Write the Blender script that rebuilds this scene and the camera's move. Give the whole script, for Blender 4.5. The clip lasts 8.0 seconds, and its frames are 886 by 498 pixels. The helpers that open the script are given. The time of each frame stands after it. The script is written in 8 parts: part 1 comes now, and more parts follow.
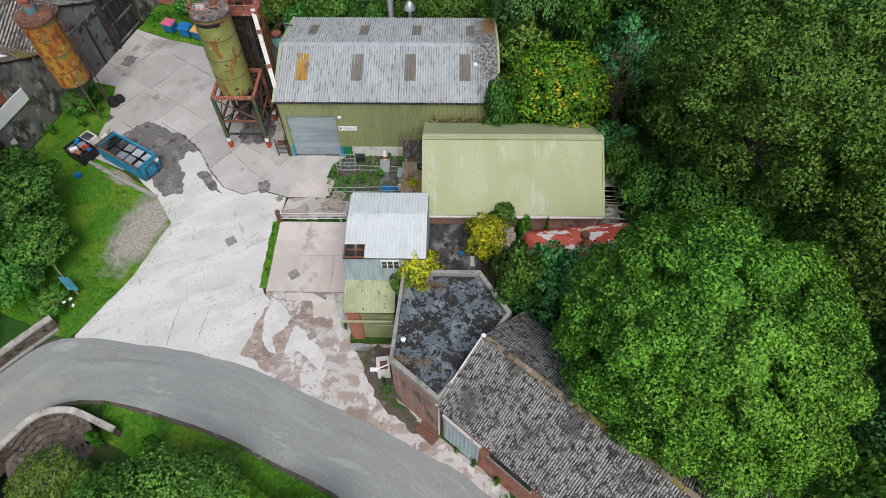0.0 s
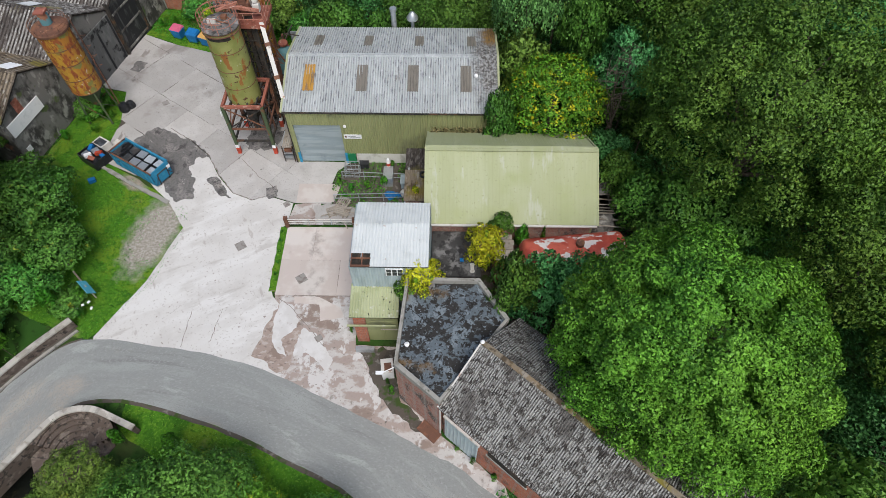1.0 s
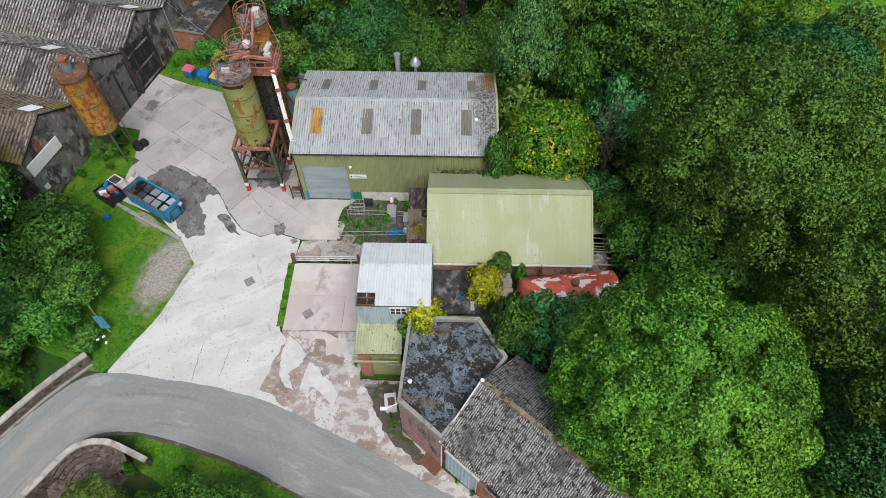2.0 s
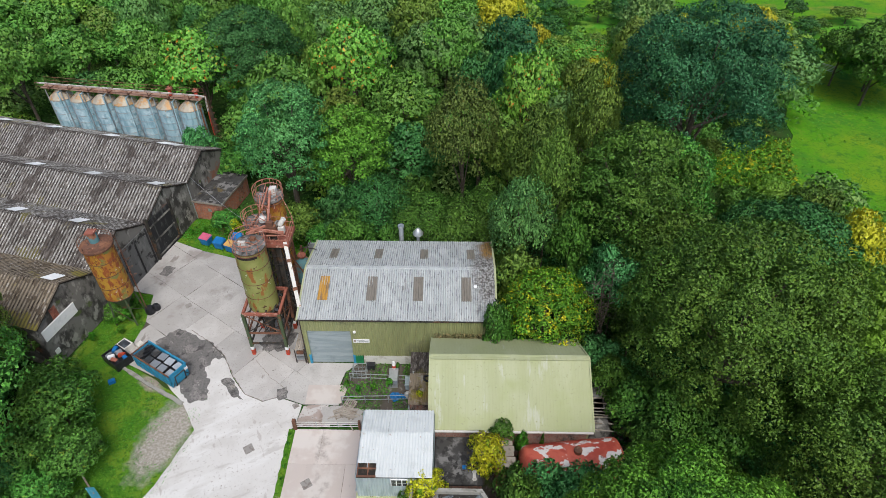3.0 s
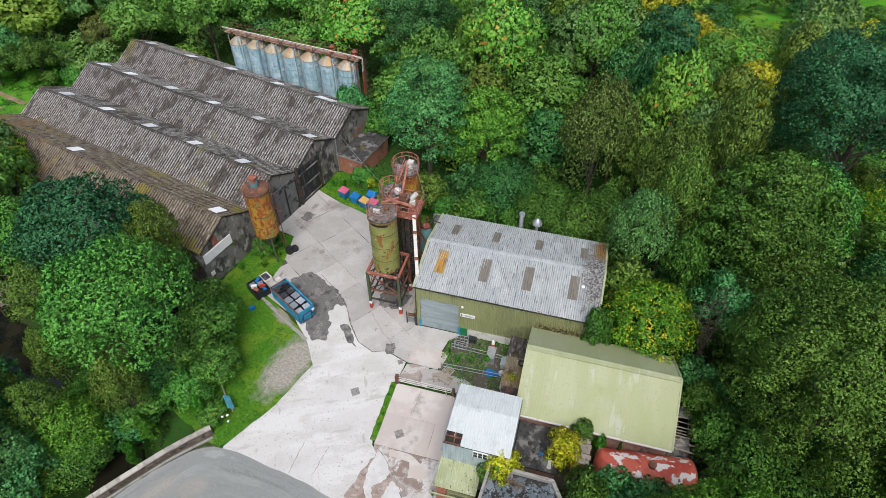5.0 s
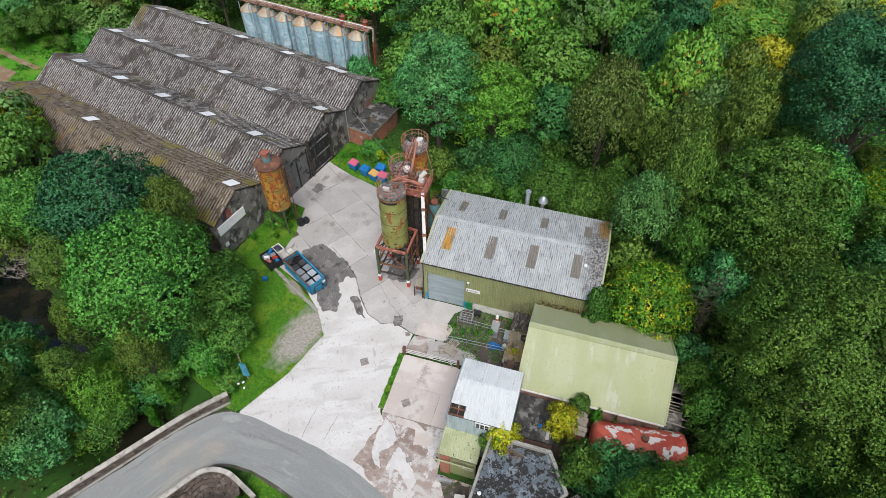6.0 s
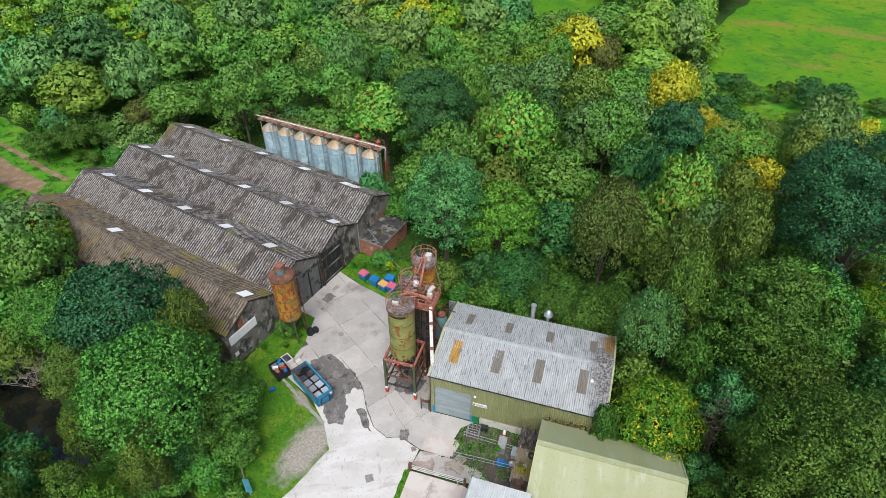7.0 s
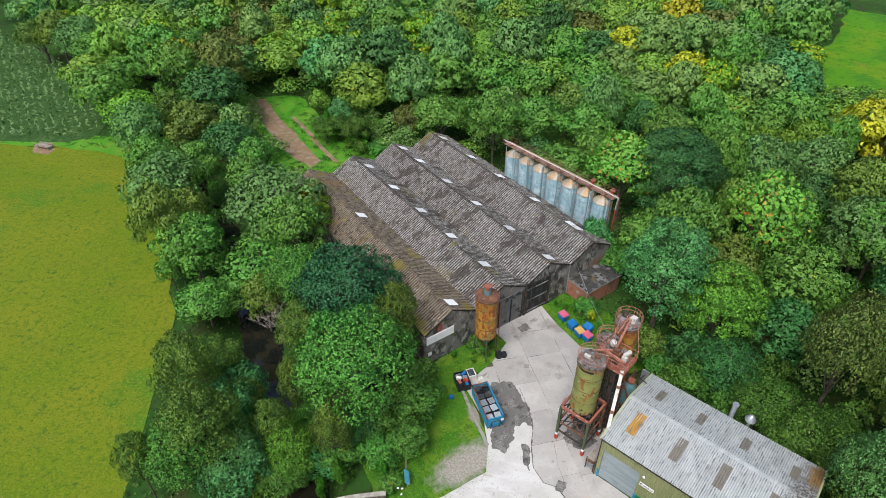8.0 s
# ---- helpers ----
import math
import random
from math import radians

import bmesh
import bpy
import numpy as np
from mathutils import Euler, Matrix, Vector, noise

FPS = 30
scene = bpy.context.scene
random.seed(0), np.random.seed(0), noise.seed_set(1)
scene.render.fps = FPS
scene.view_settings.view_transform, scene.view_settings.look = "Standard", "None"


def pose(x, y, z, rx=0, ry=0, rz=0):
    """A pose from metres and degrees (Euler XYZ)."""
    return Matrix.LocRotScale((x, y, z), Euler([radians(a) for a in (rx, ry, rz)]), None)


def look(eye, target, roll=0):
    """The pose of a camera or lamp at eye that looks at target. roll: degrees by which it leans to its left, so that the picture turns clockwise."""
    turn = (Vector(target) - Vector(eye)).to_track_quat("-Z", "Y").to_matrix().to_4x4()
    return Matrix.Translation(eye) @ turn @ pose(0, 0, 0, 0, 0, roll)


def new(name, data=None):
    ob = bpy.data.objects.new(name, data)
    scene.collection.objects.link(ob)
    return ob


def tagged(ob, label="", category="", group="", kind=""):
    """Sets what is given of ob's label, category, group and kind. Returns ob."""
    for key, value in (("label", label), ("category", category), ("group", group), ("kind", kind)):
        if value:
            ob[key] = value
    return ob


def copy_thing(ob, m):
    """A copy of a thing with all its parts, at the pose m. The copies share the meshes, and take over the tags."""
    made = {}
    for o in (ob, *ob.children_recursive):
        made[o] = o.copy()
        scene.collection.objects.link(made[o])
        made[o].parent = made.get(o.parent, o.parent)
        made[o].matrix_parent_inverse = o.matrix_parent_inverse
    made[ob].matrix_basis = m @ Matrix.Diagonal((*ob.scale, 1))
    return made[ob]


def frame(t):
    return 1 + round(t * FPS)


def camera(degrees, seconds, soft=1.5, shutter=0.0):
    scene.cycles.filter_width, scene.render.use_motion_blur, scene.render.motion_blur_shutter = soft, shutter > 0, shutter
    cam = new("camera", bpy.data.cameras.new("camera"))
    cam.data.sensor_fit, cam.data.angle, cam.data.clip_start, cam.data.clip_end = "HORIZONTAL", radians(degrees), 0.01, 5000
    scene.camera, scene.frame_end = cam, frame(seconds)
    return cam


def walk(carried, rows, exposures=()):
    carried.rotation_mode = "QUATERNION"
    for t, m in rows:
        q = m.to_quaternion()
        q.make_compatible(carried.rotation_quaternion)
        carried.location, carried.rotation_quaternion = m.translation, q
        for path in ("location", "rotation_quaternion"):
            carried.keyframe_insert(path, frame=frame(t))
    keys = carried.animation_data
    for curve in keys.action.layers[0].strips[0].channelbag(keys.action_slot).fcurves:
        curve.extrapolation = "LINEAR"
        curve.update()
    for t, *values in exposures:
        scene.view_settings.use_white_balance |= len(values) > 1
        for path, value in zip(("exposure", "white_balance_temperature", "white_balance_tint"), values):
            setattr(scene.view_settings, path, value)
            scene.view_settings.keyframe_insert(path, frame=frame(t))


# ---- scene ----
cam = camera(72.5, 8.0, 0.5)
# seconds, place in metres, then yaw, pitch and roll in degrees: a drone climbing straight up
ROWS = [
    (0.0, 4.32, 11.63, 37.28, 0.92, -55.21, -0.31),
    (0.5, 4.23, 11.63, 38.44, 0.81, -55.16, -0.10),
    (1.0, 4.16, 11.63, 39.67, 0.76, -56.36, 0.04),
    (1.2, 4.11, 11.69, 40.17, 0.72, -56.61, 0.17),
    (2.3, 3.92, 11.71, 42.84, 0.58, -51.50, 0.39),
    (2.5, 3.89, 11.69, 43.28, 0.62, -48.25, 0.30),
    (3.0, 3.88, 11.54, 44.33, 0.69, -40.53, 0.15),
    (3.5, 3.82, 11.35, 45.38, 0.64, -43.07, 0.21),
    (4.0, 3.69, 11.33, 46.47, 0.69, -45.01, 0.39),
    (4.5, 3.62, 11.29, 47.65, 9.47, -45.06, 0.07),
    (5.0, 3.65, 11.30, 48.86, 15.45, -45.14, -0.14),
    (6.3, 3.60, 11.59, 52.09, 16.58, -49.67, -0.12),
    (6.5, 3.57, 11.61, 52.56, 16.53, -47.57, -0.09),
    (7.0, 3.43, 11.43, 53.62, 17.24, -39.91, -0.03),
    (7.5, 3.19, 11.15, 54.68, 24.91, -37.53, -0.16),
    (8.0, 3.04, 10.84, 55.79, 42.03, -37.58, -0.19),
]
walk(cam, [(t, pose(x, y, z, 90 + pitch, 0, yaw) @ pose(0, 0, 0, 0, 0, roll)) for t, x, y, z, yaw, pitch, roll in ROWS], [(0.0, -0.15), (4.0, 0.0), (6.5, .03), (7.3, .13), (8, .10)])

# ---- light ----
world = bpy.data.worlds.new("sky")
scene.world = world
world.use_nodes = True
wn = world.node_tree.nodes
sky = wn.new("ShaderNodeTexSky")
sky.sky_type, sky.sun_disc = "NISHITA", False
SUN_UP, SUN_TURN = radians(58), radians(165)
sky.sun_elevation, sky.sun_rotation = SUN_UP, SUN_TURN
sky.air_density, sky.dust_density, sky.ozone_density = 1.0, 2.6, 1.0
wn["Background"].inputs["Strength"].default_value = 0.125
world.node_tree.links.new(sky.outputs[0], wn["Background"].inputs[0])
sun = new("sun", bpy.data.lights.new("sun", "SUN"))
sun.data.energy, sun.data.angle, sun.data.color = 2.7, radians(34), (1.0, 0.988, 0.96)
to_sun = Vector((math.sin(SUN_TURN) * math.cos(SUN_UP), math.cos(SUN_TURN) * math.cos(SUN_UP), math.sin(SUN_UP)))
sun.matrix_world = look(to_sun * 300, (0, 0, 0))


# ---- helpers of this scene ----
class Geo:
    """Collects vertices and faces of one mesh."""

    def __init__(self):
        self.v, self.f, self.crest = [], [], []

    def add(self, verts, faces):
        n = len(self.v)
        self.v += [tuple(p) for p in verts]
        self.f += [tuple(n + i for i in face) for face in faces]
        return self

    def box(self, x0, x1, y0, y1, z0, z1, m=None):
        c = [Vector((x, y, z)) for z in (z0, z1) for y in (y0, y1) for x in (x0, x1)]
        c = [m @ p for p in c] if m else c
        return self.add(c, [(0, 2, 3, 1), (4, 5, 7, 6), (0, 1, 5, 4), (2, 6, 7, 3), (0, 4, 6, 2), (1, 3, 7, 5)])

    def rod(self, a, b, r, n=6, r2=None):
        a, b = Vector(a), Vector(b)
        q = (b - a).to_track_quat("Z", "Y")
        r2 = r if r2 is None else r2
        ring = [Vector((math.cos(k * math.tau / n), math.sin(k * math.tau / n), 0)) for k in range(n)]
        verts = [a + q @ (p * r) for p in ring] + [b + q @ (p * r2) for p in ring]
        faces = [(k, (k + 1) % n, n + (k + 1) % n, n + k) for k in range(n)]
        return self.add(verts, faces + [tuple(range(n - 1, -1, -1)), tuple(range(n, 2 * n))])

    def beam(self, a, b, w, h=None):
        """A square bar from a to b."""
        a, b, h = Vector(a), Vector(b), h or w
        d = (b - a)
        side = d.cross(Vector((0, 0, 1)))
        side = side.normalized() if side.length > 1e-4 else Vector((1, 0, 0))
        up = side.cross(d).normalized()
        c = [e + side * (w / 2 * s) + up * (h / 2 * t) for e in (a, b) for s, t in ((-1, -1), (1, -1), (1, 1), (-1, 1))]
        return self.add(c, [(0, 1, 5, 4), (1, 2, 6, 5), (2, 3, 7, 6), (3, 0, 4, 7), (3, 2, 1, 0), (4, 5, 6, 7)])

    def lathe(self, profile, n=28, at=(0, 0), a0=0.0, a1=math.tau):
        """Turns (r, z) pairs round an upright axis."""
        full = a1 - a0 > math.tau - 1e-6
        m = n if full else n + 1
        verts = [(at[0] + r * math.cos(a0 + (a1 - a0) * k / n), at[1] + r * math.sin(a0 + (a1 - a0) * k / n), z) for r, z in profile for k in range(m)]
        faces = []
        for i in range(len(profile) - 1):
            for k in range(n):
                k2 = (k + 1) % m
                faces.append((i * m + k, i * m + k2, (i + 1) * m + k2, (i + 1) * m + k))
        return self.add(verts, faces)

    def ring(self, r, z, t, at=(0, 0), n=28):
        """A hoop of square section."""
        return self.lathe([(r, z), (r + t, z), (r + t, z + t), (r, z + t), (r, z)], n, at)

    def slab(self, pts, z0, z1):
        """A plate with the outline pts."""
        n = len(pts)
        area = sum(pts[i][0] * pts[(i + 1) % n][1] - pts[(i + 1) % n][0] * pts[i][1] for i in range(n))
        pts = pts if area > 0 else pts[::-1]
        verts = [(x, y, z0) for x, y in pts] + [(x, y, z1) for x, y in pts]
        return self.add(verts, [tuple(range(n - 1, -1, -1)), tuple(range(n, 2 * n))] + [(i, (i + 1) % n, n + (i + 1) % n, n + i) for i in range(n)])

    def corrugated(self, o, along, up, width, length, pitch, depth, rows=2, thick=0.02, seg=4, shape="wave"):
        """A ribbed sheet: ribs run along `up`, spaced by pitch along `along`."""
        o, along, up = Vector(o), Vector(along).normalized(), Vector(up).normalized()
        nor = along.cross(up).normalized()
        n = max(2, round(width / pitch)) * seg
        level = {"wave": [0, .7, 1, .7], "rib": [0, 0, 1, 1], "box": [0, 0, 0, 1]}[shape]
        verts, faces = [], []
        for j in range(rows):
            for i in range(n + 1):
                h = level[i % seg] * depth
                verts.append(o + along * (width * i / n) + up * (length * j / (rows - 1)) + nor * h)
        for j in range(rows - 1):
            for i in range(n):
                a = j * (n + 1) + i
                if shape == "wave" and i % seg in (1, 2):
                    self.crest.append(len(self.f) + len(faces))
                faces.append((a, a + 1, a + n + 2, a + n + 1))
        k = len(verts)
        base = [o - nor * thick, o + along * width - nor * thick, o + along * width + up * length - nor * thick, o + up * length - nor * thick]
        faces.append((k + 3, k + 2, k + 1, k))
        for a, b, ka, kb in ((0, n, 0, 1), (n, rows * (n + 1) - 1, 1, 2), (rows * (n + 1) - 1, (rows - 1) * (n + 1), 2, 3), ((rows - 1) * (n + 1), 0, 3, 0)):
            faces.append((b, a, k + ka, k + kb))
        return self.add(verts + base, faces)


def mesh_of(name, g, material, smooth=False, crest=None):
    me = bpy.data.meshes.new(name)
    me.from_pydata([tuple(p) for p in g.v], [], g.f)
    me.materials.append(material)
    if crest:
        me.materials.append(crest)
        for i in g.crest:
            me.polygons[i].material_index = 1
    if smooth:
        me.shade_smooth()
        me.set_sharp_from_angle(angle=radians(40))
    me.update()
    return me


def part(name, g, material, parent, label="", smooth=False):
    """One mesh object under a thing or a part."""
    ob = new(name, g if isinstance(g, bpy.types.Mesh) else mesh_of(name, g, material, smooth))
    ob.parent = parent
    if label:
        ob["label"] = label
    return ob


def thing(name, m, label, category, group="", kind=""):
    """The Empty at a thing's base, that its parts hang on."""
    ob = new(name)
    ob.matrix_basis = m if isinstance(m, Matrix) else pose(*m)
    return tagged(ob, label, category, group, kind)


def solid(name, g, material, label, category="", group="", kind="", smooth=False):
    """A thing of one mesh."""
    return tagged(new(name, mesh_of(name, g, material, smooth)), label, category, group, kind)


def wobble(pts, step, amp, seed, closed=True):
    """An outline with uneven edges."""
    rng, out = random.Random(seed), []
    n = len(pts)
    for i in range(n if closed else n - 1):
        a, b = Vector(pts[i]), Vector(pts[(i + 1) % n])
        k = max(1, int((b - a).length / step))
        nor = Vector((-(b - a).y, (b - a).x)).normalized()
        for j in range(k):
            out.append(tuple(a.lerp(b, j / k) + nor * (rng.uniform(-amp, amp) if j else rng.uniform(-amp, amp) * .3)))
    return out if closed else out + [tuple(pts[-1])]


def bend(pts, n):
    """A smooth curve through points (Catmull-Rom)."""
    p = [Vector(q) for q in pts]
    p = [2 * p[0] - p[1]] + p + [2 * p[-1] - p[-2]]
    out = []
    for i in range(1, len(p) - 2):
        for k in range(n):
            t = k / n
            out.append(.5 * (2 * p[i] + (p[i + 1] - p[i - 1]) * t + (2 * p[i - 1] - 5 * p[i] + 4 * p[i + 1] - p[i + 2]) * t * t + (3 * p[i] - p[i - 1] - 3 * p[i + 1] + p[i + 2]) * t ** 3))
    return [tuple(q) for q in out] + [tuple(p[-2])]


def clip(pts, nx, ny, d):
    """The piece of an outline where nx * x + ny * y <= d."""
    out = []
    for i, a in enumerate(pts):
        b = pts[(i + 1) % len(pts)]
        sa, sb = nx * a[0] + ny * a[1] - d, nx * b[0] + ny * b[1] - d
        if sa <= 0:
            out.append(a)
        if sa * sb < 0:
            k = sa / (sa - sb)
            out.append((a[0] + (b[0] - a[0]) * k, a[1] + (b[1] - a[1]) * k))
    return out


def inside(x, y, pts):
    hit = False
    for i, (ax, ay) in enumerate(pts):
        bx, by = pts[i - 1]
        if (ay > y) != (by > y) and x < (bx - ax) * (y - ay) / (by - ay) + ax:
            hit = not hit
    return hit


# ---- materials ----
def surf(name, base, layers=(), rough=0.8, metal=0.0, bump=0.0, bump_scale=8.0, vary=0.0, spec=0.3, island=False, turn=0.0, flat=False):
    """A surface: a base colour, overlaid by noise layers (colour, scale or (sx, sy, sz), low, high, detail), with fine relief.
    vary: how much objects (or islands) differ in brightness. flat: grain follows the mesh's own UV map, in metres."""
    m = bpy.data.materials.new(name)
    m.use_nodes = True
    nt = m.node_tree
    nd, ln = nt.nodes, nt.links
    bsdf = nd["Principled BSDF"]
    bsdf.inputs["Roughness"].default_value, bsdf.inputs["Metallic"].default_value = rough, metal
    bsdf.inputs["Specular IOR Level"].default_value = spec
    pos = nd.new("ShaderNodeNewGeometry")
    spin = nd.new("ShaderNodeMapping")
    spin.inputs["Rotation"].default_value = (0, 0, radians(turn))
    ln.new(nd.new("ShaderNodeUVMap").outputs[0] if flat else pos.outputs["Position"], spin.inputs["Vector"])
    col = nd.new("ShaderNodeRGB")
    col.outputs[0].default_value = (*base, 1)
    out = col.outputs[0]
    for i, (c, scale, low, high, detail) in enumerate(layers):
        mp = nd.new("ShaderNodeMapping")
        s = scale if isinstance(scale, tuple) else (scale, scale, scale)
        mp.inputs["Scale"].default_value, mp.inputs["Location"].default_value = s, (17.3 * i + 3, 7.1 * i, 5.7 * i)
        ln.new(spin.outputs[0], mp.inputs["Vector"])
        tex = nd.new("ShaderNodeTexNoise")
        tex.inputs["Scale"].default_value, tex.inputs["Detail"].default_value, tex.inputs["Roughness"].default_value = 1.0, detail, 0.6
        ln.new(mp.outputs[0], tex.inputs["Vector"])
        rng = nd.new("ShaderNodeMapRange")
        rng.interpolation_type = "SMOOTHSTEP"
        rng.inputs["From Min"].default_value, rng.inputs["From Max"].default_value = low, high
        ln.new(tex.outputs["Fac"], rng.inputs["Value"])
        mix = nd.new("ShaderNodeMix")
        mix.data_type = "RGBA"
        mix.inputs["B"].default_value = (*c[:3], 1)
        fac = rng.outputs[0]
        if len(c) > 3:
            mul = nd.new("ShaderNodeMath")
            mul.operation, mul.inputs[1].default_value = "MULTIPLY", c[3]
            ln.new(fac, mul.inputs[0])
            fac = mul.outputs[0]
        ln.new(fac, mix.inputs["Factor"])
        ln.new(out, mix.inputs["A"])
        out = mix.outputs["Result"]
    if vary:
        info = nd.new("ShaderNodeNewGeometry" if island else "ShaderNodeObjectInfo")
        hsv = nd.new("ShaderNodeHueSaturation")
        rng = nd.new("ShaderNodeMapRange")
        rng.inputs["To Min"].default_value, rng.inputs["To Max"].default_value = 1 - vary, 1 + vary
        ln.new(info.outputs["Random Per Island" if island else "Random"], rng.inputs["Value"])
        ln.new(rng.outputs[0], hsv.inputs["Value"])
        ln.new(out, hsv.inputs["Color"])
        out = hsv.outputs[0]
    ln.new(out, bsdf.inputs["Base Color"])
    if bump:
        tex = nd.new("ShaderNodeTexNoise")
        tex.inputs["Scale"].default_value, tex.inputs["Detail"].default_value = bump_scale, 4
        ln.new(pos.outputs["Position"], tex.inputs["Vector"])
        bp = nd.new("ShaderNodeBump")
        bp.inputs["Strength"].default_value, bp.inputs["Distance"].default_value = bump, 0.05
        ln.new(tex.outputs["Fac"], bp.inputs["Height"])
        ln.new(bp.outputs[0], bsdf.inputs["Normal"])
    return m


def wear_patch(m, at, half, turn, colours, ragged=.9):
    """Wears a bare patch with a ragged, thinning edge into a surface."""
    nt = m.node_tree
    nd, ln = nt.nodes, nt.links
    bsdf = nd["Principled BSDF"]
    under = bsdf.inputs["Base Color"].links[0].from_socket
    pos = nd.new("ShaderNodeNewGeometry")
    mp = nd.new("ShaderNodeMapping")
    mp.vector_type = "TEXTURE"
    mp.inputs["Location"].default_value, mp.inputs["Rotation"].default_value, mp.inputs["Scale"].default_value = (*at, 0), (0, 0, radians(turn)), (*half, 50)
    ln.new(pos.outputs["Position"], mp.inputs["Vector"])
    far = nd.new("ShaderNodeVectorMath")
    far.operation = "LENGTH"
    ln.new(mp.outputs[0], far.inputs[0])

    def grain(scale, detail):
        tex = nd.new("ShaderNodeTexNoise")
        tex.inputs["Scale"].default_value, tex.inputs["Detail"].default_value = scale, detail
        ln.new(pos.outputs["Position"], tex.inputs["Vector"])
        return tex.outputs["Fac"]

    edge = nd.new("ShaderNodeMath")
    edge.operation, edge.inputs[1].default_value = "MULTIPLY_ADD", ragged
    ln.new(grain(1.3, 9), edge.inputs[0])
    ln.new(far.outputs["Value"], edge.inputs[2])
    fade = nd.new("ShaderNodeMapRange")
    fade.inputs["From Min"].default_value, fade.inputs["From Max"].default_value = 1.0 + ragged * .62, .72 + ragged * .38
    ln.new(edge.outputs[0], fade.inputs["Value"])
    ramp = nd.new("ShaderNodeMix")
    ramp.data_type = "RGBA"
    ramp.inputs["A"].default_value, ramp.inputs["B"].default_value = (*colours[0], 1), (*colours[1], 1)
    sharp = nd.new("ShaderNodeMapRange")
    sharp.inputs["From Min"].default_value, sharp.inputs["From Max"].default_value = .4, .62
    ln.new(grain(5, 8), sharp.inputs["Value"])
    ln.new(sharp.outputs[0], ramp.inputs["Factor"])
    mix = nd.new("ShaderNodeMix")
    mix.data_type = "RGBA"
    ln.new(fade.outputs[0], mix.inputs["Factor"])
    ln.new(under, mix.inputs["A"])
    ln.new(ramp.outputs["Result"], mix.inputs["B"])
    ln.new(mix.outputs["Result"], bsdf.inputs["Base Color"])


LEAF_ARGS = {}


def leaf_surf(name, dark, light, accent=None, accent_at=0.66, cell=7.0, crisp=1.0, hue=(.478, .517)):
    """Foliage: tufts and single leaves differ in tone, the dark also standing in for shaded gaps, and in how they lean,
    each tree a little from the next; some light passes through.
    """
    m = bpy.data.materials.new(name)
    LEAF_ARGS[name] = (dark, light, accent, accent_at)
    m.use_nodes = True
    nt = m.node_tree
    nd, ln = nt.nodes, nt.links
    bsdf = nd["Principled BSDF"]
    bsdf.inputs["Roughness"].default_value, bsdf.inputs["Specular IOR Level"].default_value = 0.5, 0.3
    geo, info = nd.new("ShaderNodeNewGeometry"), nd.new("ShaderNodeObjectInfo")

    def noise_at(scale, detail, shift):
        off = nd.new("ShaderNodeVectorMath")
        off.operation, off.inputs[1].default_value = "ADD", shift
        ln.new(geo.outputs["Position"], off.inputs[0])
        tex = nd.new("ShaderNodeTexNoise")
        tex.inputs["Scale"].default_value, tex.inputs["Detail"].default_value = scale, detail
        ln.new(off.outputs[0], tex.inputs["Vector"])
        return tex.outputs["Fac"]

    def remap(value, a, b, c, d):
        r = nd.new("ShaderNodeMapRange")
        for key, x in (("From Min", a), ("From Max", b), ("To Min", c), ("To Max", d)):
            r.inputs[key].default_value = x
        ln.new(value, r.inputs["Value"])
        return r.outputs[0]

    def madd(a, k, b):
        n = nd.new("ShaderNodeMath")
        n.operation, n.inputs[1].default_value = "MULTIPLY_ADD", k
        ln.new(a, n.inputs[0])
        ln.new(b, n.inputs[2])
        return n.outputs[0]

    # single leaves as small cells, each with its own tone and lean; dark cells also paint shaded gaps
    leaf = nd.new("ShaderNodeTexVoronoi")
    leaf.inputs["Scale"].default_value = cell
    ln.new(geo.outputs["Position"], leaf.inputs["Vector"])
    tone = nd.new("ShaderNodeSeparateXYZ")
    ln.new(leaf.outputs["Color"], tone.inputs[0])
    lean = nd.new("ShaderNodeVectorMath")
    lean.operation, lean.inputs[1].default_value, lean.inputs[2].default_value = "MULTIPLY_ADD", (1.5 * crisp,) * 3, (-.75 * crisp,) * 3
    ln.new(leaf.outputs["Color"], lean.inputs[0])
    tip = nd.new("ShaderNodeVectorMath")
    tip.operation = "ADD"
    ln.new(geo.outputs["Normal"], tip.inputs[0])
    ln.new(lean.outputs[0], tip.inputs[1])
    unit = nd.new("ShaderNodeVectorMath")
    unit.operation = "NORMALIZE"
    ln.new(tip.outputs[0], unit.inputs[0])
    ln.new(unit.outputs[0], bsdf.inputs["Normal"])

    mixed = madd(geo.outputs["Random Per Island"], .16, madd(tone.outputs["X"], .46 * crisp, noise_at(.55, 3, (0, 0, 0))))
    mix = nd.new("ShaderNodeMix")
    mix.data_type = "RGBA"
    mix.inputs["A"].default_value, mix.inputs["B"].default_value = (*dark, 1), (*light, 1)
    ln.new(remap(mixed, .42 - .23 * (1 - crisp), 1.0 - .23 * (1 - crisp), 0, 1), mix.inputs["Factor"])
    out = mix.outputs["Result"]
    if accent:
        mx = nd.new("ShaderNodeMix")
        mx.data_type = "RGBA"
        mx.inputs["B"].default_value = (*accent, 1)
        ln.new(remap(madd(tone.outputs["Y"], .12, noise_at(1.5, 3, (31, 17, 5))), accent_at, accent_at + .10, 0, 1), mx.inputs["Factor"])
        ln.new(out, mx.inputs["A"])
        out = mx.outputs["Result"]
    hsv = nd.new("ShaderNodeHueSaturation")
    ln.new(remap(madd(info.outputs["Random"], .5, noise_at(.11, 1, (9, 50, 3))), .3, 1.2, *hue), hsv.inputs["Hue"])
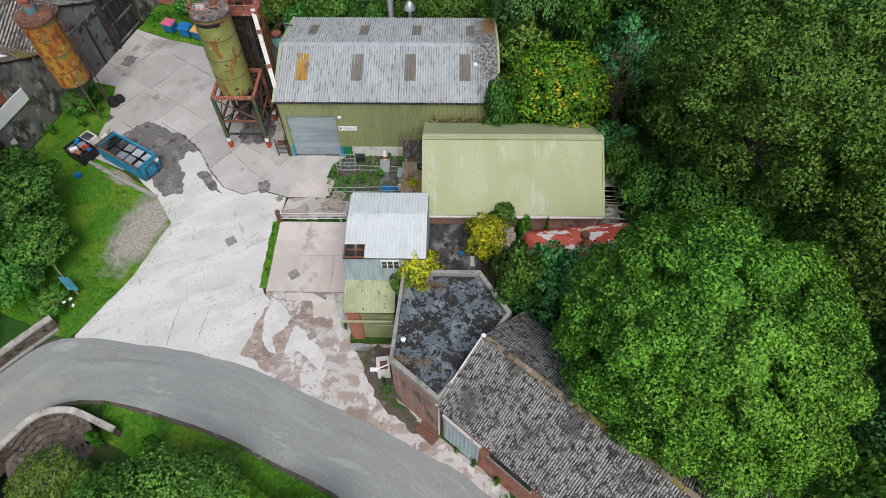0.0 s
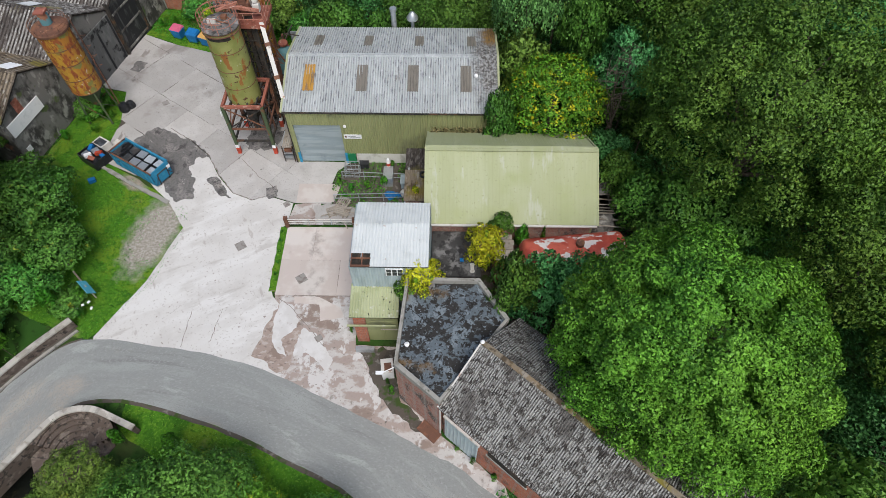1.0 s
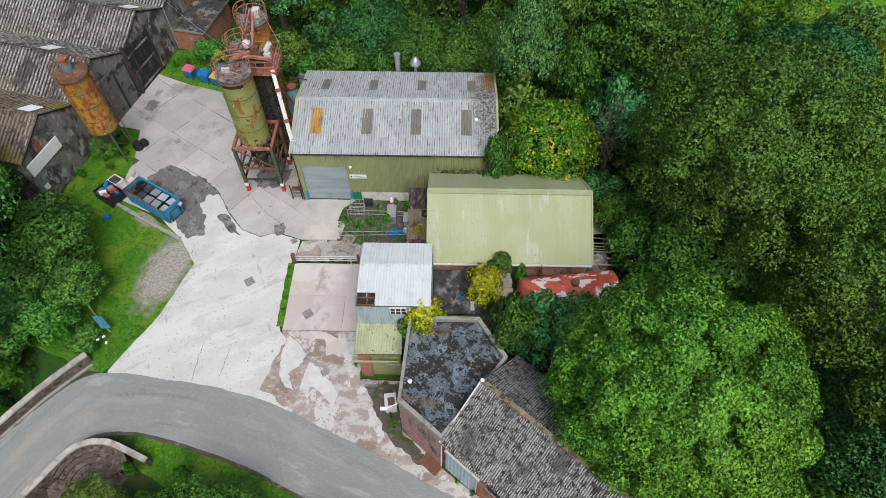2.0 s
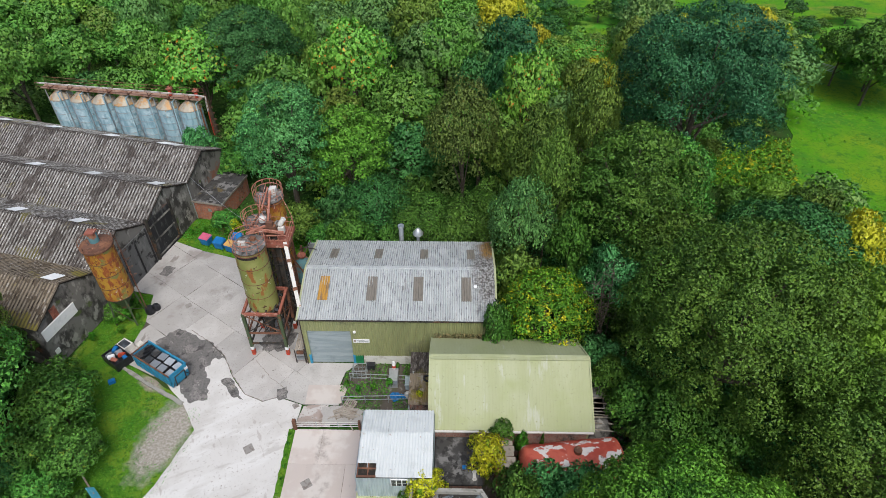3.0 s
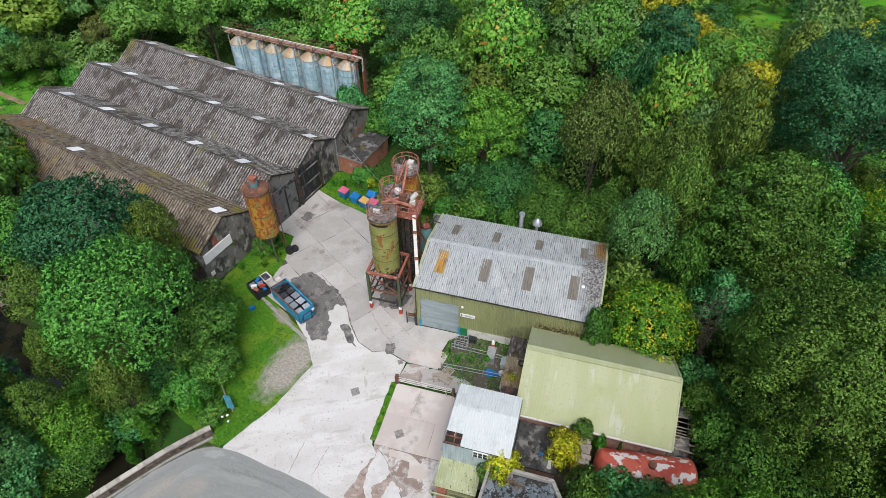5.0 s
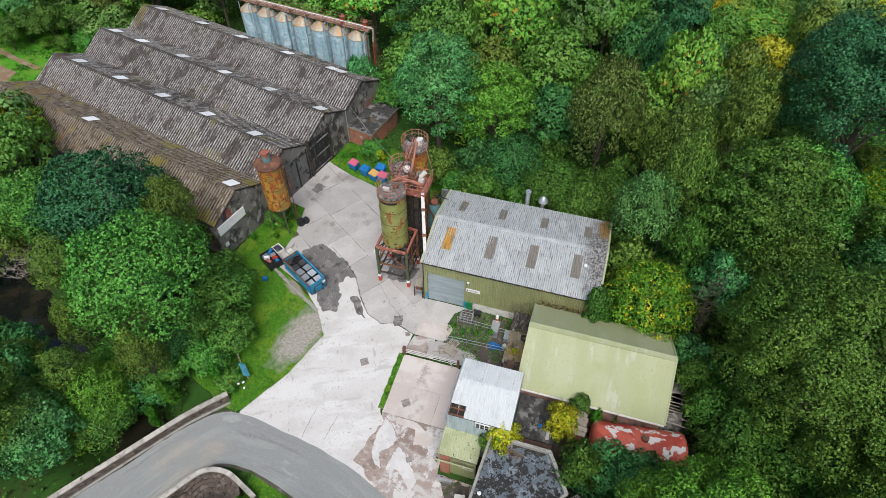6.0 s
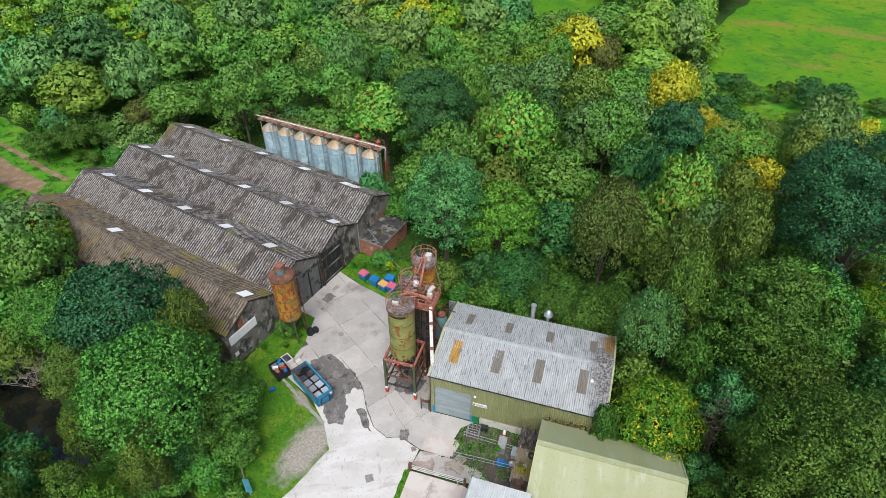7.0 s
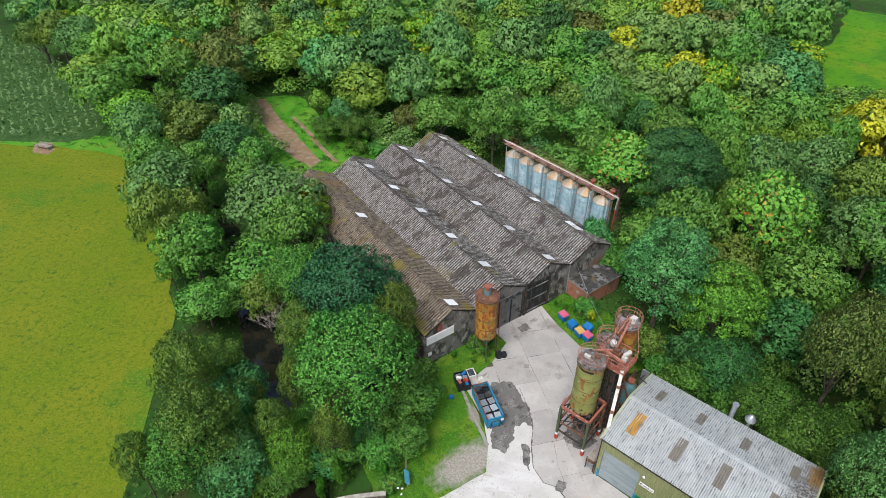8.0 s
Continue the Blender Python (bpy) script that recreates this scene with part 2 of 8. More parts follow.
    # brightness noise: leaf variety, and the shade between leaves put into the colour
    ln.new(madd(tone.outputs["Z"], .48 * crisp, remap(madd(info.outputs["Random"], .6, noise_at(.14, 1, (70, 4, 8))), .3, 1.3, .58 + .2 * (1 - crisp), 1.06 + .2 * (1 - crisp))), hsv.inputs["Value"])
    ln.new(out, hsv.inputs["Color"])
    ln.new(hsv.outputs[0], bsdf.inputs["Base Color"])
    trans = nd.new("ShaderNodeBsdfTranslucent")
    ln.new(hsv.outputs[0], trans.inputs["Color"])
    both = nd.new("ShaderNodeMixShader")
    both.inputs[0].default_value = 0.16
    ln.new(bsdf.outputs[0], both.inputs[1])
    ln.new(trans.outputs[0], both.inputs[2])
    ln.new(both.outputs[0], nd["Material Output"].inputs["Surface"])
    return m


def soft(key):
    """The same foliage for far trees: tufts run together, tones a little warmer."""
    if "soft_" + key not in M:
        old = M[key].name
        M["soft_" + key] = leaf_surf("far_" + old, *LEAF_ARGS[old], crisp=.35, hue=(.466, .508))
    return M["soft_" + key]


def brick_surf(name, a, b, mortar, soot, wash=.75):
    """Brickwork in courses of 75 mm, with soot and worn patches."""
    m = surf(name, a, [(b, 3.0, .4, .65, 5), (soot, (.8, .8, .5), .50, .64, 7), ((.50, .40, .34, wash), (.9, .9, .6), .60, .66, 7)], rough=.9, bump=.3, bump_scale=25)
    nt = m.node_tree
    nd, ln = nt.nodes, nt.links
    bsdf = nd["Principled BSDF"]
    link = bsdf.inputs["Base Color"].links[0].from_socket
    pos = nd.new("ShaderNodeNewGeometry")
    sep, comb, add = nd.new("ShaderNodeSeparateXYZ"), nd.new("ShaderNodeCombineXYZ"), nd.new("ShaderNodeMath")
    ln.new(pos.outputs["Position"], sep.inputs[0])
    ln.new(sep.outputs["X"], add.inputs[0])
    ln.new(sep.outputs["Y"], add.inputs[1])
    ln.new(add.outputs[0], comb.inputs["X"])
    ln.new(sep.outputs["Z"], comb.inputs["Y"])
    br = nd.new("ShaderNodeTexBrick")
    for key, val in (("Scale", 1.0), ("Brick Width", .225), ("Row Height", .075), ("Mortar Size", .011), ("Bias", 0.0)):
        br.inputs[key].default_value = val
    br.inputs["Mortar"].default_value = (*mortar, 1)
    dim = nd.new("ShaderNodeHueSaturation")
    dim.inputs["Value"].default_value = 0.72
    ln.new(link, dim.inputs["Color"])
    ln.new(link, br.inputs["Color1"])
    ln.new(dim.outputs[0], br.inputs["Color2"])
    ln.new(comb.outputs[0], br.inputs["Vector"])
    ln.new(br.outputs["Color"], bsdf.inputs["Base Color"])
    return m


M = {}
M["wood_floor"] = surf("woodland_floor", (.03, .085, .016), [((.05, .065, .022), .25, .45, .65, 4), ((.045, .11, .02), .12, .48, .62, 4), ((.02, .035, .012), 1.5, .5, .7, 4)], bump=.6, bump_scale=3, spec=.06)
M["pasture"] = surf("pasture_grass", (.135, .205, .012), [((.20, .225, .017), .05, .4, .62, 5), ((.085, .20, .018), .07, .52, .66, 6), ((.16, .20, .016), (.12, .5, 1), .5, .66, 6), ((.095, .165, .013), 1.4, .48, .64, 6), ((.19, .23, .02), 3.2, .5, .62, 4), ((.055, .13, .02, .8), .9, .62, .68, 5), ((.07, .12, .012, .8), 6, .55, .62, 3)], bump=.6, bump_scale=5, turn=-35, spec=.06)
M["pasture_ne"] = surf("bright_pasture_grass", (.085, .27, .012), [((.17, .29, .016), .06, .44, .60, 5), ((.055, .20, .02), .12, .5, .66, 5), ((.12, .26, .02), 1.5, .5, .66, 5), ((.045, .16, .02, .8), .5, .55, .64, 6), ((.26, .22, .05, .8), (.05, .09, 1), .58, .68, 5), ((.06, .18, .015), 5, .54, .62, 3)], bump=.5, bump_scale=5, spec=.06)
M["rough_grass"] = surf("rough_grass", (.085, .29, .024), [((.15, .30, .035), .2, .45, .65, 4), ((.035, .10, .015), .5, .5, .66, 5)], bump=.7, bump_scale=5, spec=.06)
M["verge"] = surf("verge_grass", (.068, .19, .016), [((.14, .24, .022), .3, .45, .62, 5), ((.045, .14, .014), .8, .5, .66, 6), ((.26, .25, .10, .7), .22, .58, .72, 6), ((.035, .115, .012, .8), 3.2, .5, .64, 5), ((.15, .30, .03, .8), 5.5, .54, .66, 4)], bump=.9, bump_scale=7, spec=.06)
wear_patch(M["verge"], (-19.4, 39.2), (2.1, 4.3), -12, ((.30, .27, .225), (.43, .40, .355)))
wear_patch(M["verge"], (-22.6, 44.4), (.7, 1.6), 60, ((.26, .22, .17), (.38, .34, .28)), .7)
M["soil"] = surf("bare_track_soil", (.26, .17, .10), [((.32, .25, .18), .8, .45, .65, 5), ((.12, .17, .04), .5, .6, .7, 5)], bump=.5)
M["maize_floor"] = surf("green_maize_floor", (.050, .115, .030), [((.08, .15, .045), .4, .45, .62, 5), ((.03, .07, .02), 2.0, .5, .64, 5)], bump=.5, spec=.06)
M["maize"] = leaf_surf("maize_leaves", (.065, .160, .050), (.170, .310, .105))
M["asphalt"] = surf("worn_asphalt", (.275, .285, .275), [((.325, .34, .325), (.16, .75, 1), .50, .64, 7), ((.225, .228, .222), (.10, 1.1, 1), .55, .66, 6), ((.40, .42, .40, .7), (.24, .8, 1), .61, .68, 8), ((.42, .36, .30, .8), (.07, .16, 1), .54, .68, 6), ((.33, .34, .33), 6.0, .5, .66, 5), ((.24, .24, .235), 16.0, .52, .66, 3), ((.11, .10, .09, .8), (.8, 2.2, 1), .70, .73, 6)], rough=.9, spec=.15, bump=.3, bump_scale=30, flat=True)
M["apron"] = surf("pale_worn_concrete", (.63, .61, .585), [((.575, .552, .525), .3, .46, .60, 8), ((.68, .665, .645), (.14, .4, 1), .5, .6, 6), ((.40, .355, .325, .6), (1.6, .5, 1), .63, .69, 8), ((.45, .415, .385), 5, .58, .68, 5), ((.30, .26, .235), 2.2, .67, .71, 7), ((.47, .44, .41, .7), (.25, .9, 1), .58, .68, 8)], rough=.88, bump=.15, bump_scale=12, turn=-25)
M["wet"] = surf("stained_concrete", (.53, .50, .475), [((.38, .31, .275), (.5, .8, 1), .45, .54, 8), ((.28, .215, .18), (.35, .5, 1), .54, .60, 8), ((.60, .575, .555), (.8, .5, 1), .56, .60, 7), ((.22, .19, .17, .9), (.9, .55, 1), .60, .68, 8), ((.34, .28, .25, .8), 3.2, .56, .66, 5), ((.17, .15, .13), 4.2, .64, .70, 4)], rough=.75, bump=.2, bump_scale=12)
M["slab"] = surf("yard_concrete", (.442, .42, .398), [((.50, .48, .458), .35, .45, .62, 6), ((.31, .28, .26), .22, .58, .7, 7), ((.22, .20, .185), 1.4, .66, .71, 6), ((.35, .325, .305), 9, .55, .7, 4), ((.28, .25, .23), (.7, .25, 1), .64, .69, 7)], rough=.85, bump=.18, bump_scale=10, vary=.11)
M["pink_slab"] = surf("pinkish_court_concrete", (.55, .48, .44), [((.62, .57, .53), .4, .45, .6, 5), ((.38, .33, .30), .3, .58, .68, 6)], rough=.85, bump=.15, vary=.05)
M["joint"] = surf("dark_joint_dirt", (.10, .085, .07), [((.06, .09, .03), .8, .55, .65, 4)], rough=.95)
M["tar"] = surf("broken_tarmac", (.175, .165, .158), [((.27, .25, .235), .8, .50, .60, 7), ((.075, .07, .068), 1.1, .55, .63, 6), ((.42, .39, .37), 2.2, .64, .67, 6), ((.12, .115, .11), 9, .5, .62, 4)], rough=.85, bump=.5, bump_scale=9)
# Troughs get a darker tone than the crests, so the ribs stand out.
M["roof_grey"] = surf("darker_fibre_cement_troughs", (.365, .385, .38), [((.41, .43, .425), (.9, .4, .4), .45, .62, 6), ((.20, .205, .21), (5, 1.2, 1.2), .52, .62, 5), ((.09, .09, .085), (6, 3.5, 3.5), .65, .69, 6)], rough=.85, bump=.15, vary=.05)
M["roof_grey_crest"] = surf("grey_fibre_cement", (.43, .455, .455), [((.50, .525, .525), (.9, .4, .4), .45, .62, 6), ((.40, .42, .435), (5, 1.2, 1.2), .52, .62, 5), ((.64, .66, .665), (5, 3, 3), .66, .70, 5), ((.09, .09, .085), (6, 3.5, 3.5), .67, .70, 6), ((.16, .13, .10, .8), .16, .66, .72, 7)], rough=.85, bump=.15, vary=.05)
for key in ("roof_grey", "roof_grey_crest"):
    wear_patch(M[key], (7.4, 52.6), (1.5, 5.5), 0, ((.10, .092, .085), (.36, .36, .35)), 1.5)
    wear_patch(M[key], (7.8, 55.9), (1.1, 1.9), 0, ((.30, .17, .05), (.16, .11, .06)), 1.0)
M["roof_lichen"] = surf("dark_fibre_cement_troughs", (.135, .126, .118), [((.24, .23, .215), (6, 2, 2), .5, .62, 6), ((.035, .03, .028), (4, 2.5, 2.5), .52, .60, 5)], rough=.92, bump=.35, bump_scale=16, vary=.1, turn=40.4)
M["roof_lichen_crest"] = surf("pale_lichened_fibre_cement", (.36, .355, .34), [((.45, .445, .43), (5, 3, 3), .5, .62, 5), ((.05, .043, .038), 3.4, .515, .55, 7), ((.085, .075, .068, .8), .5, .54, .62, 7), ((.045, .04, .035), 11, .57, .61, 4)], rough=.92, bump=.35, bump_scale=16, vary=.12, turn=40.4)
# Warehouse ribs: crest faces get a paler surface than the troughs.
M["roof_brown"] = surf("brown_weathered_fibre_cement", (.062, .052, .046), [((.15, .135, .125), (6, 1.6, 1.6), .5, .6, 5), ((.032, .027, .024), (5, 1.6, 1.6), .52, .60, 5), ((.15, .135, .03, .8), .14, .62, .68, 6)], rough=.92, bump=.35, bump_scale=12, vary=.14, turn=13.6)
M["roof_brown_crest"] = surf("pale_roof_crests", (.31, .295, .275), [((.16, .145, .13), (3, 1.3, 1.3), .48, .58, 6), ((.50, .49, .47), (5, 3, 3), .55, .61, 5), ((.075, .062, .055, .9), (.6, .35, .35), .53, .60, 8), ((.22, .19, .05, .85), .14, .585, .65, 7)], rough=.92, bump=.3, bump_scale=14, vary=.12, turn=13.6)
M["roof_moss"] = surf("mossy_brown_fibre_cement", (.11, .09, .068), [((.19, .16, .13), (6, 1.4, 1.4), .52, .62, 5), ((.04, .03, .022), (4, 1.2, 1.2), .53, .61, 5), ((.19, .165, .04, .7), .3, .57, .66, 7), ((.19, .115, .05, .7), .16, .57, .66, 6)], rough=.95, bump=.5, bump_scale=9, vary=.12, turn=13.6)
M["roof_moss_crest"] = surf("mossy_pale_roof_crests", (.25, .205, .15), [((.36, .33, .29), (3, 1.6, 1.6), .55, .63, 5), ((.10, .075, .05), 1.4, .52, .6, 5), ((.26, .22, .045, .9), .3, .53, .62, 7), ((.26, .17, .08, .6), .16, .55, .66, 6)], rough=.95, bump=.4, bump_scale=12, vary=.1, turn=13.6)
M["rooflight"] = surf("dirty_rooflight_plastic", (.21, .19, .16), [((.15, .135, .115), (6, 1, 1), .5, .65, 4)], rough=.5)
M["rooflight_orange"] = surf("orange_stained_rooflight_plastic", (.46, .25, .05), [((.24, .16, .09), (5, .8, .8), .5, .62, 4)], rough=.5)
M["skylight"] = surf("translucent_white_rooflight", (.84, .85, .86), [((.66, .66, .66), 1.2, .55, .75, 4)], rough=.4, vary=.15)
M["olive"] = surf("olive_green_cladding", (.31, .33, .155), [((.27, .29, .135), (.8, .8, .15), .45, .65, 4), ((.16, .17, .10), .3, .55, .75, 5)], rough=.5, spec=.4)
M["pale"] = surf("pale_green_sheeting", (.385, .41, .235), [((.415, .44, .27), (.5, .12, .12), .45, .6, 4), ((.50, .52, .42, .7), (1.6, .3, .3), .60, .70, 5), ((.36, .395, .20), .2, .5, .7, 4), ((.33, .35, .20), 5, .60, .68, 4)], rough=.6, spec=.2, vary=.02)
M["white_sheet"] = surf("white_painted_sheeting", (.66, .69, .68), [((.58, .61, .60), (.8, .8, .8), .5, .68, 5), ((.50, .44, .40), 2.4, .70, .73, 3)], rough=.5, vary=.03)
M["blue_sheet"] = surf("pale_blue_grey_cladding", (.42, .50, .52), [((.33, .40, .42), (2, 2, .4), .45, .65, 4), ((.28, .28, .26), .9, .62, .72, 5)], rough=.55)
M["shutter"] = surf("grey_blue_roller_shutter", (.30, .36, .38), [((.37, .43, .45), (.3, .3, 2.2), .4, .6, 3), ((.22, .27, .29), .5, .55, .7, 4)], rough=.45, metal=.3)
M["bitumen"] = surf("peeling_bitumen_roof", (.034, .032, .030), [((.115, .14, .16), (.75, .9, .9), .47, .51, 7), ((.19, .225, .25), (1.1, .8, .8), .54, .58, 7), ((.026, .024, .022), (2.6, 2.2, 2.2), .54, .57, 5), ((.20, .235, .265), 6, .60, .64, 4), ((.16, .10, .045, .9), .26, .55, .63, 8), ((.014, .013, .012), (5, 6, 5), .58, .62, 6), ((.40, .42, .43), 7.5, .68, .71, 5)], rough=.7, bump=.35, bump_scale=8)
M["felt"] = surf("black_felt_roof", (.06, .058, .056), [((.20, .195, .19), .8, .48, .60, 7), ((.035, .034, .033), 1.6, .52, .6, 6), ((.13, .10, .05), .5, .62, .70, 6)], rough=.85, bump=.3)
M["coping"] = surf("weathered_concrete_coping", (.33, .32, .29), [((.22, .21, .18), 1.2, .5, .65, 5), ((.10, .10, .07), 2.2, .6, .7, 5)], rough=.9, bump=.4, bump_scale=14)
M["brick"] = brick_surf("red_brick", (.47, .125, .065), (.55, .20, .11), (.30, .22, .18), (.20, .08, .05), .2)
M["brick_soot"] = brick_surf("sooty_brick", (.42, .175, .125), (.48, .26, .20), (.34, .30, .27), (.05, .042, .038))
M["facade"] = surf("blackened_render", (.20, .19, .175), [((.06, .056, .052), (.7, .7, .45), .46, .60, 8), ((.34, .325, .30), (1.2, 1.2, .8), .53, .63, 8), ((.26, .12, .08), .25, .62, .68, 7), ((.10, .13, .05), .6, .63, .70, 6)], rough=.95, bump=.5, bump_scale=5)
M["door_black"] = surf("black_tarred_boards", (.028, .028, .03), [((.09, .09, .09), (2, 2, .4), .52, .66, 5), ((.16, .16, .155), 2.4, .66, .71, 4)], rough=.8, bump=.3)
M["door_grey"] = surf("sooty_grey_boards", (.14, .14, .138), [((.19, .19, .185), (1.4, 1.4, .4), .5, .65, 6), ((.03, .03, .03), 1.1, .55, .65, 5)], rough=.85, bump=.3)
M["silo_green"] = surf("rust_streaked_green_paint", (.23, .25, .065), [((.30, .31, .10), .6, .45, .65, 5), ((.30, .12, .03), (1.9, 1.9, .7), .57, .63, 7), ((.10, .045, .02), 1.8, .62, .67, 7), ((.60, .60, .54), (2.6, 2.6, 1.3), .655, .675, 6)], rough=.55, bump=.15, spec=.4)
M["silo_orange"] = surf("rust_orange_paint", (.42, .18, .03), [((.48, .27, .04), .5, .45, .6, 5), ((.30, .085, .03), (2.8, 2.8, 1.1), .49, .59, 8), ((.17, .05, .025), (4.5, 4.5, 2.0), .58, .64, 7), ((.22, .21, .06), .8, .60, .66, 6), ((.60, .50, .42), (3.2, 3.2, 1.5), .64, .66, 6)], rough=.6, bump=.2)
M["rust"] = surf("rusted_steel", (.155, .075, .05), [((.25, .115, .065), 1.2, .45, .62, 5), ((.07, .045, .038), 2, .55, .68, 5), ((.38, .20, .14), 3, .64, .7, 4)], rough=.8, bump=.2)
M["red_oxide"] = surf("faded_red_oxide_paint", (.33, .115, .078), [((.21, .075, .05), 1.4, .5, .65, 5), ((.48, .28, .22), 2.2, .60, .67, 5)], rough=.7)
M["pink_oxide"] = surf("sun_faded_oxide_paint", (.46, .20, .14), [((.34, .13, .085), 1.6, .5, .64, 5), ((.58, .38, .31), 2.6, .60, .66, 5), ((.20, .09, .06), 3, .66, .70, 4)], rough=.75)
M["silo_cap"] = surf("dusty_grey_steel", (.17, .16, .15), [((.34, .32, .30), 1.4, .52, .62, 6), ((.07, .065, .06), 2.2, .52, .62, 5), ((.26, .14, .08), 1.8, .62, .68, 5)], rough=.8, bump=.2)
M["dark_steel"] = surf("grimy_dark_steel", (.06, .052, .045), [((.13, .07, .04), 1.3, .52, .65, 5), ((.03, .03, .028), 2.1, .5, .6, 4)], rough=.75)
M["green_steel"] = surf("dark_green_painted_steel", (.07, .10, .05), [((.17, .08, .04), 1.6, .55, .65, 5)], rough=.6)
M["white_steel"] = surf("chalky_white_painted_steel", (.66, .64, .60), [((.42, .30, .22), 1.8, .58, .68, 5)], rough=.6)
M["warn_red"] = surf("bright_red_paint", (.50, .06, .03), [((.30, .06, .03), 2.2, .55, .65, 4)], rough=.5)
M["silo_blue"] = surf("pale_blue_galvanised_sheet", (.40, .58, .64), [((.27, .44, .51), (2.5, 2.5, .5), .45, .60, 5), ((.56, .70, .74), .8, .5, .65, 5), ((.45, .36, .24), (1.2, 1.2, .4), .63, .70, 6)], rough=.5, metal=.1)
M["silo_roof"] = surf("rust_tinged_zinc", (.45, .40, .32), [((.50, .30, .14), 1.3, .48, .62, 5)], rough=.55, metal=.3)
M["catwalk"] = surf("pinkish_primer_deck", (.40, .25, .18), [((.26, .13, .08), 1.1, .5, .65, 5)], rough=.75)
M["galv"] = surf("galvanised_steel", (.50, .53, .55), [((.38, .40, .42), 2.0, .5, .65, 4)], rough=.4, metal=.6)
M["tank_red"] = surf("flaking_red_tank_paint", (.58, .125, .08), [((.45, .075, .05), .6, .48, .62, 4), ((.78, .72, .68), (.9, 1.3, 1.3), .55, .575, 6), ((.24, .11, .07), 1.4, .64, .70, 5)], rough=.55)
M["teal"] = surf("flaking_teal_and_rust", (.10, .22, .24), [((.26, .11, .06), 1.2, .48, .56, 5), ((.5, .5, .47), 2, .66, .7, 4)], rough=.65)
M["skip_blue"] = surf("scuffed_blue_skip_paint", (.035, .25, .42), [((.05, .33, .52), 1.2, .5, .65, 4), ((.15, .10, .08), 2.4, .66, .71, 5)], rough=.45, bump=.1)
M["black_plastic"] = surf("black_plastic", (.02, .021, .024), [((.05, .05, .055), 2.2, .5, .7, 3)], rough=.45, vary=.3)
M["grey_plastic"] = surf("grey_plastic", (.27, .30, .33), [((.18, .20, .22), 1.6, .5, .65, 3)], rough=.45, vary=.25)
M["blue_plastic"] = surf("blue_plastic", (.015, .16, .42), [((.03, .22, .5), 2, .5, .7, 3)], rough=.4)
M["pink_plastic"] = surf("pink_plastic", (.62, .13, .22), [((.5, .1, .18), 2, .5, .7, 3)], rough=.4)
M["yellow_plastic"] = surf("sandy_yellow_plastic", (.62, .38, .12), [((.5, .3, .1), 2, .5, .7, 3)], rough=.4)
M["white_paint"] = surf("white_board", (.86, .86, .86), [((.74, .75, .75), 1.1, .52, .68, 4)], rough=.5)
M["plinth"] = surf("whitewashed_plinth", (.68, .67, .62), [((.48, .46, .40), .9, .5, .65, 5)], rough=.85, bump=.2)
M["blue_paint"] = surf("blue_paint", (.03, .25, .45), [((.05, .32, .5), 2, .5, .6, 3)], rough=.5)
M["sign_blue"] = surf("faded_cyan_sign", (.10, .42, .56), [((.20, .52, .62), 2, .5, .62, 4)], rough=.5)
M["silver_plastic"] = surf("silver_grey_plastic", (.40, .44, .47), [((.30, .33, .36), 1.6, .5, .65, 4)], rough=.4)
M["green_paint"] = surf("bright_green_paint", (.02, .20, .08), [((.03, .26, .1), 2, .5, .6, 3)], rough=.5)
M["dark_glass"] = surf("dark_window_glass", (.05, .055, .06), [((.10, .11, .12), 1.3, .5, .6, 2)], rough=.12, spec=.6)
# Near-black colour painted in for the shade inside openings and under roof sheets.
M["void"] = surf("shaded_inside", (.03, .026, .022), [((.06, .045, .035), 1.2, .5, .6, 3)], rough=.95)
M["timber"] = surf("silvered_timber", (.36, .32, .27), [((.22, .18, .14), (2, 2, 2), .5, .65, 5)], rough=.85, vary=.2)
M["pale_stone"] = surf("pale_coping_stone", (.50, .47, .42), [((.34, .31, .27), 1.3, .48, .62, 5), ((.14, .13, .09), 2.2, .62, .69, 5)], rough=.9, bump=.4, bump_scale=10, vary=.16)
M["wall_foot"] = surf("dark_brown_stonework", (.115, .088, .072), [((.19, .155, .13), 1.6, .5, .62, 6), ((.05, .042, .036), 2.8, .53, .62, 5)], rough=.95, bump=.6, bump_scale=8)
M["brown_stain"] = surf("brown_stained_concrete", (.36, .285, .245), [((.46, .39, .35), (1.6, 2.6, 1), .5, .58, 7), ((.27, .205, .17), (1.1, 1.7, 1), .55, .62, 7), ((.20, .165, .14), 5, .60, .68, 5)], rough=.8, bump=.3, bump_scale=14)
M["clean_patch"] = surf("pale_intact_concrete_skin", (.60, .58, .56), [((.66, .645, .63), .9, .45, .6, 6), ((.48, .43, .40, .8), 2.6, .60, .66, 7)], rough=.85, bump=.15)
M["rubble"] = surf("dark_rubble", (.10, .085, .07), [((.20, .18, .16), 2.2, .55, .65, 5), ((.05, .08, .02), .8, .55, .65, 4)], rough=.95, bump=.8, bump_scale=5)
M["water"] = surf("dark_river_water", (.012, .014, .012), [((.03, .028, .018), .3, .45, .6, 3)], rough=.04, spec=.6, bump=.06, bump_scale=1.6)
M["bark"] = surf("bark", (.10, .08, .06), [((.17, .15, .12), 3, .5, .65, 5)], rough=.95, bump=.5, bump_scale=9)
M["dead_wood"] = surf("bleached_dead_wood", (.34, .30, .26), [((.22, .19, .16), 2, .5, .6, 4)], rough=.9)
M["leaf_mid"] = leaf_surf("mid_green_leaves", (.030, .125, .022), (.150, .400, .062), (.36, .46, .05), .72)
